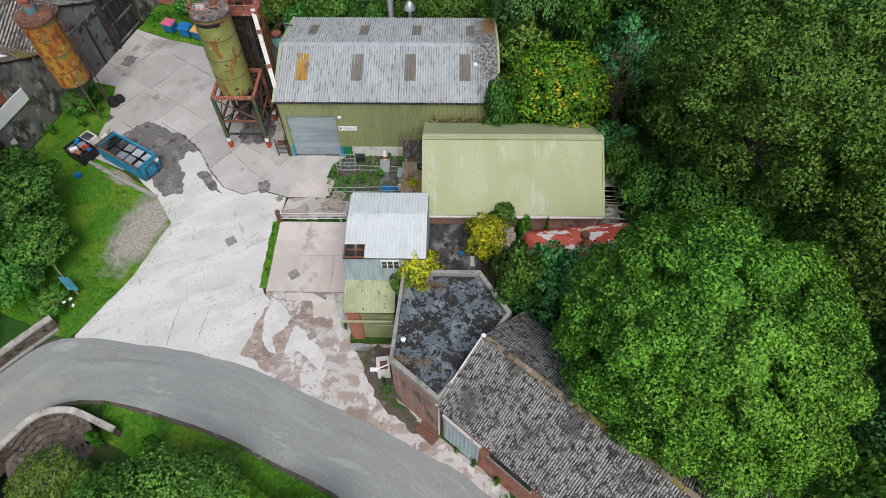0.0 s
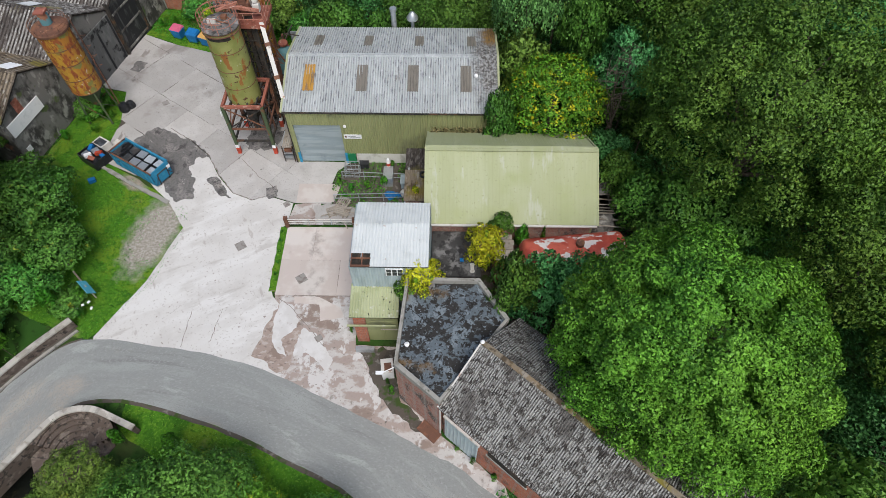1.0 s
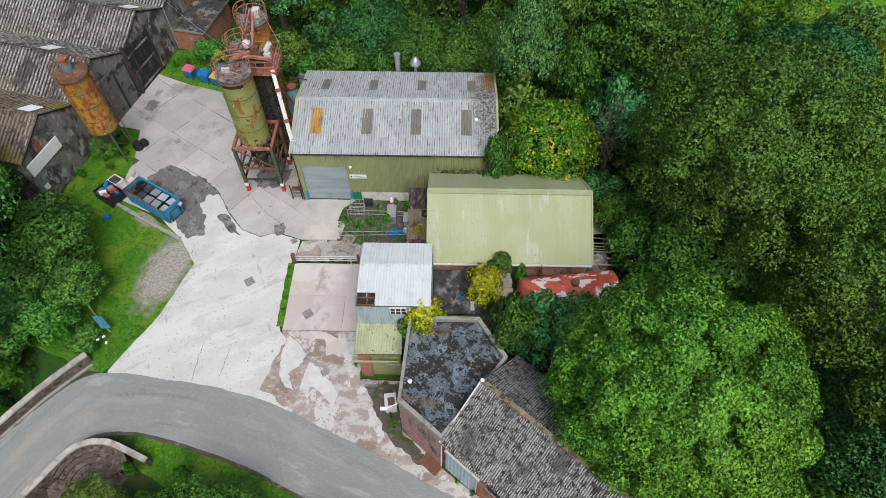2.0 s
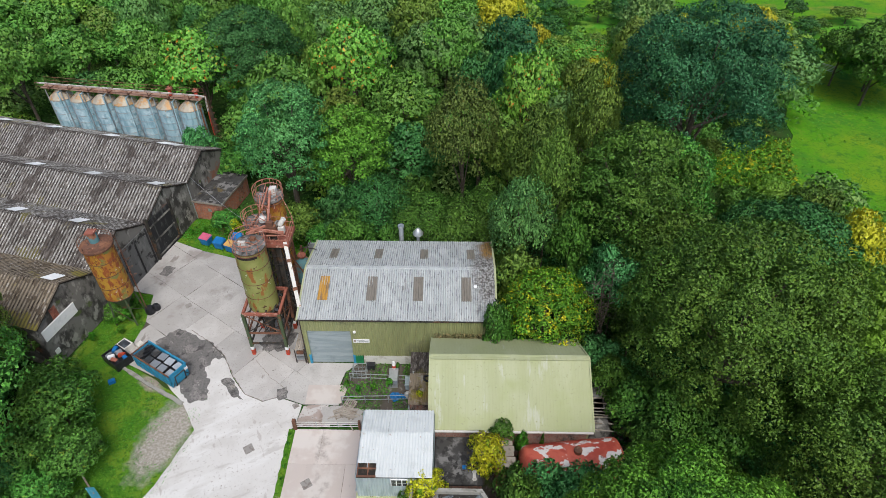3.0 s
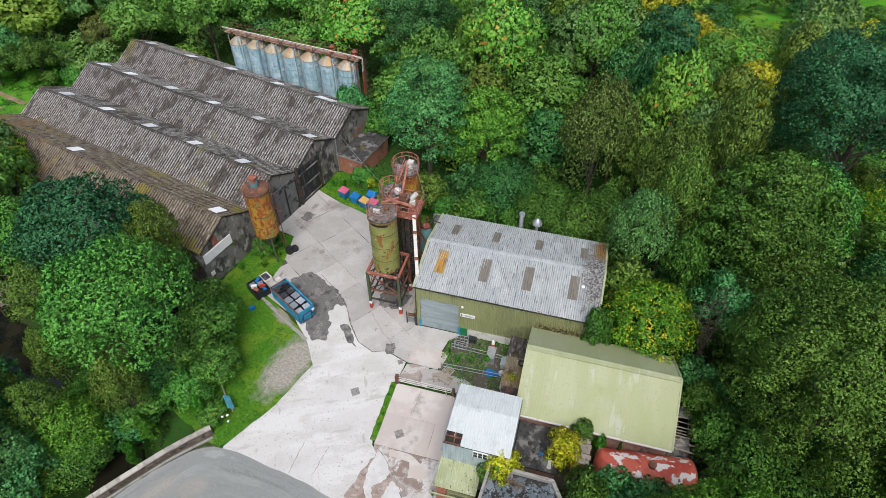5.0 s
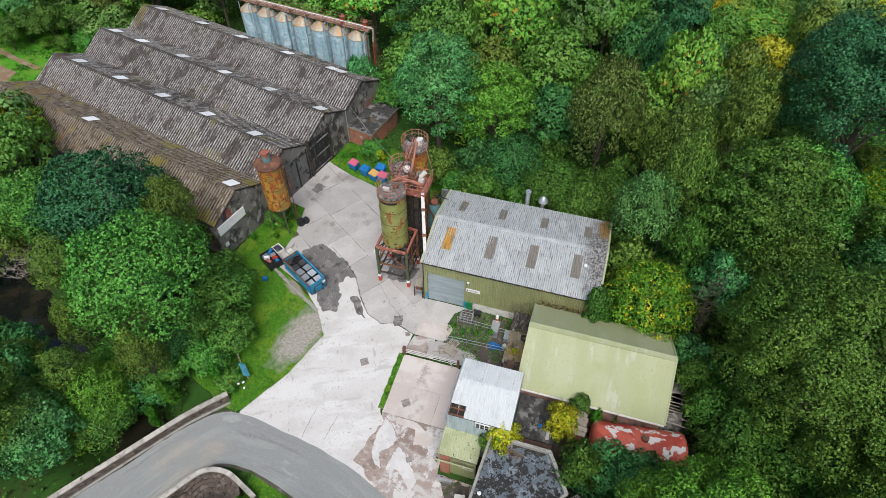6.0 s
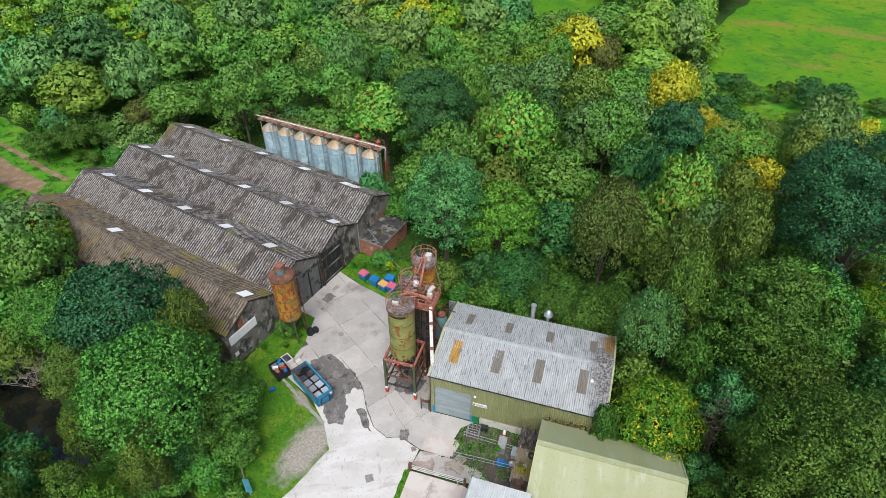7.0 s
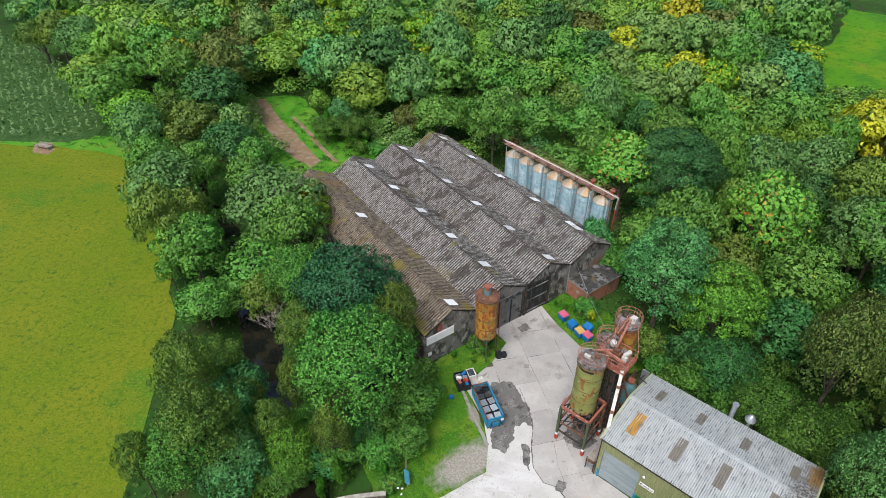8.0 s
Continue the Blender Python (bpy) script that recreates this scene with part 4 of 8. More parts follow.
part("gutter", Geo().box(-.1, W + .1, -.2, -.04, HE - .1, HE + .02), M["dark_steel"], shop, "dark rain gutter")
part("downpipe", Geo().rod((.06, -.1, 0), (.06, -.1, HE - .1), .05), M["dark_steel"], shop)
run = math.hypot(D / 2, HR - HE)
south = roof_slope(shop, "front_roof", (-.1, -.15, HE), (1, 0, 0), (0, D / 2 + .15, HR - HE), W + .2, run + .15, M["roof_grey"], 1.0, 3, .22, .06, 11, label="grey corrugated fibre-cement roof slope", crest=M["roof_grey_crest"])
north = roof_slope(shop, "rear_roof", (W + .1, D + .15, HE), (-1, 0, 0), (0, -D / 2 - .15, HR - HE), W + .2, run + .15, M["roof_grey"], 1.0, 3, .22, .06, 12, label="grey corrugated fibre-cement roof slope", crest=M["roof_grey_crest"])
ups, upn = Vector((0, D / 2 + .15, HR - HE)).normalized(), Vector((0, -D / 2 - .15, HR - HE)).normalized()
for i, (x, xb) in enumerate(((1.4, 1.7), (5.67, 5.9), (9.8, 10.2), (14.06, 14.6))):
    q = Vector((x, -.15, HE)) + ups * 1.95 + Vector((1, 0, 0)).cross(ups) * .13
    part("rooflight_sheet", Geo().corrugated(q, (1, 0, 0), ups, .88, 2.5, .22, .055, 2, .03), M["rooflight" if i else "rooflight_orange"], south, "browned plastic rooflight sheet")
    q = Vector((xb + .75, D + .15, HE)) + upn * 1.9 + Vector((-1, 0, 0)).cross(upn) * .13
    part("rooflight_sheet", Geo().corrugated(q, (-1, 0, 0), upn, .75, 1.9, .22, .055, 2, .03), M["rooflight"], north, "browned plastic rooflight sheet")
part("ridge_cap", Geo().beam((-.12, D / 2, HR + .09), (W + .12, D / 2, HR + .09), .42, .05), M["roof_grey_crest"], shop)
for x in (-.16, W + .06):
    g = Geo()
    g.beam((x + .05, -.2, HE + .03), (x + .05, D / 2, HR + .08), .16, .2).beam((x + .05, D / 2, HR + .08), (x + .05, D + .2, HE + .03), .16, .2)
    part("verge_trim", g, M["pale"], shop, "pale green verge flashing")
flue = part("flue", Geo().rod((8.2, D + .5, 0), (8.2, D + .5, 7.6), .24, 14).lathe([(.24, 7.5), (.3, 7.5), (.3, 7.75), (.05, 7.75)], 14, (8.2, D + .5)), M["galv"], shop, "blue-grey metal flue", True)
part("flue_cowl", Geo().rod((9.85, D + .5, 0), (9.85, D + .5, 6.9), .16, 12).lathe([(.5, 6.7), (.52, 6.85), (.2, 7.35), (.0, 7.45)], 16, (9.85, D + .5)), M["galv"], shop, "conical metal ventilation cowl", True)
part("rear_ball", Geo().lathe([(0, 0), (.13, .05), (.18, .16), (.13, .27), (0, .32)], 12, (15.3, 3.2)), M["white_paint"], shop, "red and white float lying on the roof").matrix_basis = pose(0, 0, 6.75)

# pale green shed
shed = thing("pale_green_shed", (2.55, 37.1, 0), "pale green metal-roofed shed with low brick walls", "building")
L, DY, E1, E2, RY, RZ = 12.3, 9.0, 4.65, 4.6, 4.7, 7.4
part("brick_wall", Geo().box(.3, L - .3, .35, .6, 0, E1 - .1), M["brick_soot"], shed, "sooty red brick wall")
part("brick_wall", Geo().box(.3, L - .3, DY - .6, DY - .35, 0, E2), M["brick_soot"], shed, "sooty red brick wall")
for x in (.15, L - .3):
    g = Geo()
    pts = [(.35, 0), (DY - .35, 0), (DY - .35, E2 - .1), (RY, RZ - .12), (.35, E1 - .1)]
    g.add([(x, y, z) for y, z in pts] + [(x + .15, y, z) for y, z in pts], [(4, 3, 2, 1, 0), (5, 6, 7, 8, 9)] + [(i, (i + 1) % 5, (i + 1) % 5 + 5, i + 5) for i in range(5)])
    part("gable_wall", g, M["pale"], shed)
roof_slope(shed, "front_roof", (0, 0, E1), (1, 0, 0), (0, RY, RZ - E1), L, math.hypot(RY, RZ - E1), M["pale"], 1.02, 1, .25, .008, 21, "box", label="pale green ribbed metal roof slope")
roof_slope(shed, "rear_roof", (L, DY, E2), (-1, 0, 0), (0, RY - DY, RZ - E2), L, math.hypot(RY - DY, RZ - E2), M["pale"], 1.02, 1, .25, .008, 22, "box", label="pale green ribbed metal roof slope")
part("ridge_cap", Geo().beam((-.05, RY, RZ + .07), (L + .05, RY, RZ + .07), .5, .05), M["pale"], shed)
for x in (-.04, L + .04):
    part("verge_trim", Geo().beam((x, -.05, E1 + .03), (x, RY, RZ + .07), .12, .16).beam((x, RY, RZ + .07), (x, DY + .05, E2 + .03), .12, .16), M["pale"], shed)
part("gutter", Geo().box(0, L, -.14, 0, E1 - .12, E1 - .01), M["white_steel"], shed)

# white-roofed two-storey building
white = thing("white_building", (-2.2, 32.2, 0), "blue-grey clad building with a white sheet roof, partly open", "building")
WW = 5.15
part("body_wall", Geo().box(.15, WW - .1, .15, 5.1, 0, 6.25), M["void"], white, "dark fill seen through the open roof, shade in its colour")
part("front_cladding", Geo().corrugated((0, 0, 0), (1, 0, 0), (0, 0, 1), WW, 6.65, .2, .04, 2, .1), M["blue_sheet"], white, "pale blue-grey corrugated cladding")
part("side_cladding", Geo().corrugated((0, 5.2, 0), (0, -1, 0), (0, 0, 1), 5.2, 6.5, .2, .04, 2, .1), M["blue_sheet"], white)
part("side_cladding", Geo().corrugated((WW, 0, 0), (0, 1, 0), (0, 0, 1), 5.2, 6.4, .2, .04, 2, .1), M["blue_sheet"], white)
win = part("window", Geo().box(2.35, 3.5, -.1, .02, 5.65, 6.45), M["white_paint"], white, "small metal-framed window")
for x in (2.41, 2.78, 3.15):
    for z in (5.7, 6.08):
        part("pane", Geo().box(x, x + .3, -.115, -.1, z, z + .32), M["dark_glass"], win)
# the roof: a hole at the front corner shows the frame
front = roof_slope(white, "front_roof", (.1, -.12, 6.75), (1, 0, 0), (0, 3.3, .2), 5.05, 3.3, M["white_sheet"], .66, 3, .22, .035, 31, skip=[(0, 0), (1, 0)], label="white sheet roof slope with a missing corner")
roof_slope(white, "rear_roof", (5.15, 5.3, 6.45), (-1, 0, 0), (0, -2.1, .52), 5.05, 2.17, M["white_sheet"], .66, 1, .22, .035, 32, label="white sheet roof slope")
g = Geo()
for x in (.15, .85):
    g.beam((x, -.05, 6.78), (x, 1.1, 6.84), .07, .1)
g.beam((.1, -.06, 6.8), (1.4, -.06, 6.8), .1).beam((.1, .5, 6.82), (1.4, .5, 6.82), .08).beam((.1, .95, 6.84), (1.4, .95, 6.84), .08)
part("roof_frame", g, M["rust"], white, "bare rusty purlins in the hole")
part("roof_gap", Geo().box(3.9, 5.1, 3.02, 3.15, 6.97, 7.02), M["void"], white, "slipped dark gap along the ridge")
for x in (.05, .75, 4.4, 5.0):
    part("fixing_strap", Geo().box(x, x + .05, .9 if x < 2 else 1.3, 3.1, 7.0, 7.015), M["galv"], front).matrix_basis = pose(0, 0, -.2, 3.3)

# green lean-to in front of it
lean = thing("green_lean_to", (-2.25, 29.9, 0), "low pale green lean-to with double doors", "building")
roof_slope(lean, "lean_roof", (-.1, .1, 3.68), (1, 0, 0), (0, 2.3, .35), 3.3, 2.33, M["pale_spotted"], 1.08, 1, .18, .04, 41, label="pale green ribbed lean-to roof")
part("front_wall", Geo().box(.95, 3.1, 0.25, .35, 0, 3.6), M["olive"], lean, "olive green boarded front")
part("door_leaf", Geo().box(1.2, 2.1, .19, .25, .1, 2.9), M["olive"], lean)
part("door_leaf", Geo().box(2.14, 3.0, .19, .25, .1, 2.9), M["olive"], lean)
part("brick_pier", Geo().box(.12, .95, .1, .4, 0, 3.55), M["brick"], lean, "red brick pier")
part("side_wall", Geo().box(.1, .2, .4, 2.3, 0, 3.6), M["olive"], lean)
part("canopy_rail", Geo().beam((-.3, -.12, 2.95), (3.0, -.12, 2.95), .1, .14), M["pale"], lean, "pale rail across the doors")
part("door_rail", Geo().beam((1.9, .12, 1.95), (3.05, .12, 1.95), .07), M["timber"], lean)

# brick building with the peeling flat roof
flat = thing("flat_roofed_building", (0, 0, 0), "brick building with peeling flat bitumen roof and concrete parapet", "building")
FLAT = [(1.02, 25.83), (3.79, 23.52), (8.1, 28.97), (6.3, 31.88), (1.48, 31.9)]
def inset(pts, d):
    c = Vector((sum(p[0] for p in pts) / len(pts), sum(p[1] for p in pts) / len(pts)))
    return [tuple(Vector(p) + (c - Vector(p)).normalized() * d) for p in pts]
part("brickwork", Geo().slab(inset(FLAT, .06), 0, 5.35), M["brick_soot"], flat, "sooty red brick walls")
part("roof_deck", Geo().slab(inset(FLAT, .2), 5.3, 5.5), M["bitumen"], flat, "black bitumen roof with flaking grey-blue coating")
inner = inset(FLAT, .30)
for i in range(5):
    a, b, c, d = FLAT[i], FLAT[(i + 1) % 5], inner[(i + 1) % 5], inner[i]
    part("parapet", Geo().slab([a, b, c, d], 5.35, 5.86), M["coping"], flat, "weathered concrete parapet")
g = Geo()
for a, b in (((2.0, 29.6), (4.3, 27.6)), ((2.1, 27.2), (4.6, 28.6)), ((4.6, 28.6), (6.1, 30.8))):
    g.rod((*a, 5.53), (*b, 5.53), .02, 5)
part("roof_cable", g, M["black_plastic"], flat)
part("roof_vent", Geo().lathe([(.1, 5.5), (.1, 5.72), (.16, 5.75), (0, 5.85)], 12, (1.75, 27.2)), M["white_paint"], flat, "small white roof vent", True)
part("wall_lamp", Geo().beam((1.0, 25.9, 5.2), (.25, 25.6, 5.05), .05).box(-.1, .35, 25.5, 25.7, 5.0, 5.12), M["white_paint"], flat, "white floodlight on a bracket")

# long brick range with the lichened roof
rot = Matrix(((.761, .649, 0, 3.87), (-.649, .761, 0, 23.55), (0, 0, 1, 0), (0, 0, 0, 1)))
barn = thing("long_brick_range", rot, "long red brick range with a dark lichened corrugated roof", "building")
LB, DB, EB, RB = 24.0, 7.6, 4.9, 7.55
rb = math.hypot(DB / 2, RB - EB)
g = Geo()
for x0, x1, z0, z1 in ((.05, .35, 0, EB), (2.85, LB, 0, EB), (.35, 2.85, 3.6, EB)):
    g.box(x0, x1, .12, .42, z0, z1)
part("front_wall", g, M["brick"], barn, "red brick front wall")
part("rear_wall", Geo().box(0.05, LB, DB - .4, DB - .1, 0, EB), M["brick_soot"], barn)
for x in (.05, LB - .3):
    g = Geo()
    pts = [(.12, 0), (DB - .12, 0), (DB - .12, EB), (DB / 2, RB - .1), (.12, EB)]
    g.add([(x, y, z) for y, z in pts] + [(x + .25, y, z) for y, z in pts], [(4, 3, 2, 1, 0), (5, 6, 7, 8, 9)] + [(i, (i + 1) % 5, (i + 1) % 5 + 5, i + 5) for i in range(5)])
    part("gable_wall", g, M["brick_soot"], barn)
part("sliding_door", Geo().corrugated((.3, .02, .1), (1, 0, 0), (0, 0, 1), 2.6, 3.5, .3, .03, 2, .05, 4, "box"), M["blue_sheet"], barn, "pale blue sheet door")
part("door_lintel", Geo().box(.2, 3.0, -.02, .12, 3.6, 3.8), M["white_steel"], barn)
# dark panels on the wall stand in for the shade inside the windows
part("window_band", Geo().box(3.6, 6.4, .06, .12, 3.3, 4.3), M["void"], barn, "dark unglazed window band")
part("window_sill", Geo().box(3.5, 6.5, .02, .12, 3.15, 3.3), M["coping"], barn)
part("window_band", Geo().box(8.0, 11, .06, .12, 3.3, 4.3), M["void"], barn)
part("window_sill", Geo().box(7.9, 11.1, .02, .12, 3.15, 3.3), M["coping"], barn)
part("gutter", Geo().box(0, LB, -.12, .0, EB - .12, EB), M["dark_steel"], barn)
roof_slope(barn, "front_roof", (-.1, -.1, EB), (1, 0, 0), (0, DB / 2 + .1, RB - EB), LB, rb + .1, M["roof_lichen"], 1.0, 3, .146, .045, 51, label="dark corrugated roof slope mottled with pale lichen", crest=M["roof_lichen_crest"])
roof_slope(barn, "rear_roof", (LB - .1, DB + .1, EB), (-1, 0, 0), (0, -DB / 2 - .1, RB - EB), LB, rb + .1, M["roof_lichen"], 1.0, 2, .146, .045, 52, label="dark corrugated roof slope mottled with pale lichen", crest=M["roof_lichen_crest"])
for k in range(16):
    part("ridge_cap", Geo().beam((-.15 + k * 1.51, DB / 2, RB + .1), (1.33 + k * 1.51, DB / 2, RB + .1), .3, .07), M["roof_moss_crest"], barn, "mossy brown ridge capping")
part("finial", Geo().lathe([(.0, 0), (.12, .02), (.14, .1), (.08, .2), (0, .22)], 10, (-.1, DB / 2)), M["white_paint"], barn, "white ridge end cap").matrix_basis = pose(0, 0, RB + .05)
part("verge_trim", Geo().beam((-.14, -.1, EB + .04), (-.14, DB / 2, RB + .1), .1, .08), M["white_steel"], barn)
part("downpipe", Geo().rod((.0, -.06, 0), (.0, -.06, EB), .05).rod((0, -.06, EB - .05), (.35, -.06, EB - .02), .04), M["white_steel"], barn, "white downpipe")

# annexes behind the white building
annex = thing("felt_roofed_annex", (3.05, 33.4, 0), "low annex with a black felt flat roof", "building")
part("walls", Geo().box(.05, 3.4, .1, 3.8, 0, 3.35), M["brick_soot"], annex)
part("roof_deck", Geo().box(0, 3.45, 0, 3.85, 3.35, 3.5), M["felt"], annex, "black felt flat roof with moss")
part("roof_crate", Geo().box(2.0, 2.3, 1.2, 1.45, 3.5, 3.65), M["blue_plastic"], annex)
part("roof_frame_scrap", Geo().box(2.75, 3.0, .3, 1.1, 3.5, 3.56).box(2.7, 3.05, .35, .45, 3.56, 3.62).box(2.7, 3.05, .9, 1.0, 3.56, 3.62), M["white_steel"], annex)
hutch = thing("small_timber_outhouse", (7.6, 34.9, 0), "small outhouse with a sagging brown board roof", "building")
part("walls", Geo().box(.05, 1.25, .1, 2.1, 0, 3.25), M["brick"], hutch)
for i in range(5):
    part("roof_board", Geo().box(-.05, 1.35, .02 + i * .44, .43 + i * .44, 3.25, 3.34), M["timber"], hutch).matrix_basis = pose(0, 0, .02 * (i % 3), 0, 1.5 * (i % 2) - .5, .6 * (i - 2))
brown = thing("brown_lean_to", (.75, 40.6, 0), "brown corrugated lean-to between the sheds", "building")
part("walls", Geo().box(.1, 1.7, .05, 5.3, 0, 2.7), M["brick_soot"], brown)
part("rear_roof", Geo().corrugated((-.05, 3.2, 2.75), (1, 0, 0), (0, 1, .06), 1.8, 2.2, .15, .045, 2, .02), M["roof_brown"], brown, "old brown corrugated roof sheets")
part("front_roof", Geo().corrugated((-.05, .0, 2.8), (1, 0, 0), (0, 1, -.02), 1.8, 3.2, .15, .04, 2, .02), M["roof_moss_crest"], brown, "dull brown corrugated roof sheet")
part("tyre", Geo().ring(.22, 2.83, .12, (1.45, 2.6), 16), M["black_plastic"], brown, "old tyre on the roof")
ruin = thing("collapsed_outhouse", (14.9, 38.6, 0), "collapsed dark outhouse with loose grey battens", "building")
part("walls", Geo().box(.1, 1.9, .0, 5.5, 0, 2.4), M["facade"], ruin)
part("roof_panel", Geo().box(0, 2.2, 3.2, 5.6, 2.4, 2.52).box(.1, 1.8, 1.4, 3.1, 2.3, 2.4), M["felt"], ruin)
rng = random.Random(8)
for i in range(12):
    y = .2 + i * .28
    part("batten", Geo().beam((.2 + rng.uniform(0, .5), y, 2.45), (2.3 + rng.uniform(-.3, .4), y + rng.uniform(-.3, .3), 2.3 + rng.uniform(-.2, .2)), .09, .05), M["timber"], ruin)

# the long shed of four gabled bays
u, v = Vector((.236, .972, 0)), Vector((-.972, .236, 0))
wm = Matrix(((.236, -.972, 0, -31.75), (.972, .236, 0, 46.1), (0, 0, 1, 0), (0, 0, 0, 1)))
ware = thing("four_bay_warehouse", wm, "derelict four-bay warehouse with brown weathered corrugated roofs", "building")
BAY, DEEP, VE, VR = 7.72, 39.5, 5.0, 7.0
for y in (0.0, DEEP - .3):
    wall = Geo()
    pts = [(0, 0), (4 * BAY, 0)]
    for k in range(4, 0, -1):
        pts += [(k * BAY, VE), ((k - .5) * BAY, VR - .1)]
    pts += [(0, VE)]
    n = len(pts)
    wall.add([(x, y, z) for x, z in pts] + [(x, y + .3, z) for x, z in pts], [tuple(range(n)), tuple(range(2 * n - 1, n - 1, -1))] + [(i + n, (i + 1) % n + n, (i + 1) % n, i) for i in range(n)])
    part("gable_wall", wall, M["facade"], ware, "blackened rendered gable front")
for x in (0, 4 * BAY - .3):
    part("side_wall", Geo().box(x, x + .3, .3, DEEP - .3, 0, VE), M["facade"], ware)
rw = math.hypot(BAY / 2, VR - VE)
up_s, up_n = Vector((BAY / 2, 0, VR - VE)), Vector((-BAY / 2, 0, VR - VE))
for k in range(4):
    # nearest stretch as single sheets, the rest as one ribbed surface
    # skin covers the troughs, worn is the paler surface of the rib crests
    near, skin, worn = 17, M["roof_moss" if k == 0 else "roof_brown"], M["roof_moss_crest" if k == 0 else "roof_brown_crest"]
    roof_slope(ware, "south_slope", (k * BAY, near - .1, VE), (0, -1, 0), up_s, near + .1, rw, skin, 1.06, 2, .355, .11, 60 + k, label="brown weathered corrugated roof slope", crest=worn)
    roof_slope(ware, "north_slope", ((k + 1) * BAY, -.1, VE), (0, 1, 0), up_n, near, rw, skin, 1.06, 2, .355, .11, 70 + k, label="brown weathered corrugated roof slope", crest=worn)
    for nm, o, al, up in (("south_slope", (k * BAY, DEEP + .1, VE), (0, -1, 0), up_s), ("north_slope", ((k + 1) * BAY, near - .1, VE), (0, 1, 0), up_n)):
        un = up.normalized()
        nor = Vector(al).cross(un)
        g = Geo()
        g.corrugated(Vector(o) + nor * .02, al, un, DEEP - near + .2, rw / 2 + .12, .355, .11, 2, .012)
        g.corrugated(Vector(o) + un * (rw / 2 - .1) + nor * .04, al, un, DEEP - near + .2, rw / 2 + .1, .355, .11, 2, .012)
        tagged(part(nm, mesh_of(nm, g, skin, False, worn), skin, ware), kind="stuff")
    part("ridge_cap", Geo().beam(((k + .5) * BAY, -.15, VR + .08), ((k + .5) * BAY, DEEP + .15, VR + .08), .4, .06), skin, ware)
    if k < 3:
        part("valley_gutter", Geo().box((k + 1) * BAY - .15, (k + 1) * BAY + .15, -.1, DEEP + .1, VE - .02, VE + .05), M["dark_steel"], ware)
    # white rooflights on the north slopes
    sky_at = {0: (.7, 23.1), 1: (4.2, 11.7, 19.3, 27.0, 34.8), 2: (.6, 8.6, 16.2, 23.8, 31.6, 36.9), 3: (3.2, 4.6, 12.1, 20.4, 27.9, 36.0)}[k]
    nn = Vector((0, 1, 0)).cross(up_n.normalized())
    for y in sky_at:
        o = Vector(((k + 1) * BAY, y, VE)) + up_n.normalized() * (rw * .63) + nn * .23
        part("rooflight", Geo().corrugated(o, (0, 1, 0), up_n, 1.25, 1.5, .31, .08, 2, .012), M["skylight"], ware, "white translucent rooflight")
doors = part("sliding_door", Geo().box(15.7, 19.3, -.14, -.02, 0, 4.9), M["door_black"], ware, "tall black boarded sliding door")
for i in range(3):
    part("door_frame", Geo().box(15.7, 19.3, -.19, -.14, .3 + i * 1.9, .5 + i * 1.9), M["facade"], doors)
part("door_post", Geo().box(15.35, 15.6, -.3, .0, 0, 5.6), M["dark_steel"], ware, "black door post")
part("door_post", Geo().box(19.4, 19.6, -.25, .0, 0, 5.4), M["dark_steel"], ware)
grey_door = part("sliding_door", Geo().box(9.2, 15.2, -.12, -.02, 0, 4.7), M["door_grey"], ware, "sooty grey boarded door")
for i in range(4):
    part("door_rail", Geo().box(9.2 + i * 1.9, 9.4 + i * 1.9, -.17, -.12, 0, 4.7), M["door_black"], grey_door)
sign = part("wall_sign", Geo().box(.3, 4.2, -.12, -.03, 3.2, 4.4), M["white_paint"], ware, "long white sign board with faded lettering")
part("small_sign", Geo().box(.5, 1.0, -.06, -.01, 1.2, 1.75), M["white_paint"], ware, "small white notice")
part("red_patch", Geo().box(1.9, 2.6, -.02, 0, 4.4, 5.6), M["red_oxide"], ware, "exposed red brick patch")
part("downpipe", Geo().rod((23.16, -.1, 0), (23.16, -.1, 5), .06), M["galv"], ware)

# brick hut with felt roof
hm = pose(-26.45, 68.6, 0, 0, 0, -12)
hut = thing("brick_hut", hm, "small red brick hut with a black felt roof", "building")
part("brickwork", Geo().box(.1, 3.9, .1, 6.4, 0, 2.45), M["brick"], hut, "red brick walls")
part("roof", Geo().box(0, 4.0, 0, 6.5, 2.45, 2.6), M["felt"], hut, "black felt flat roof")
part("roof_edge", Geo().box(-.02, 4.02, -.04, 0, 2.4, 2.64).box(4.0, 4.04, 0, 6.5, 2.4, 2.64), M["timber"], hut)
part("air_brick", Geo().box(2.0, 2.4, .05, .1, 1.3, 1.7), M["galv"], hut)

# ---- silos and plant ----
def hoops(owner, r, zs, material=None, at=(0, 0), t=.05):
    for z in zs:
        part("hoop", Geo().ring(r, z, t, at, 28), material or M["rust"], owner)


def guard(r, z, h, posts, at=(0, 0), a0=0.0, a1=math.tau):
    """A round handrail."""
    g = Geo()
    n = 24
    for zz in (z + h, z + h * .5):
        pts = [(at[0] + r * math.cos(a0 + (a1 - a0) * k / n), at[1] + r * math.sin(a0 + (a1 - a0) * k / n), zz) for k in range(n + 1)]
        for p, q in zip(pts, pts[1:]):
            g.rod(p, q, .022, 5)
    for k in range(posts):
        a = a0 + (a1 - a0) * k / posts
        g.rod((at[0] + r * math.cos(a), at[1] + r * math.sin(a), z), (at[0] + r * math.cos(a), at[1] + r * math.sin(a), z + h), .025, 5)
    return g


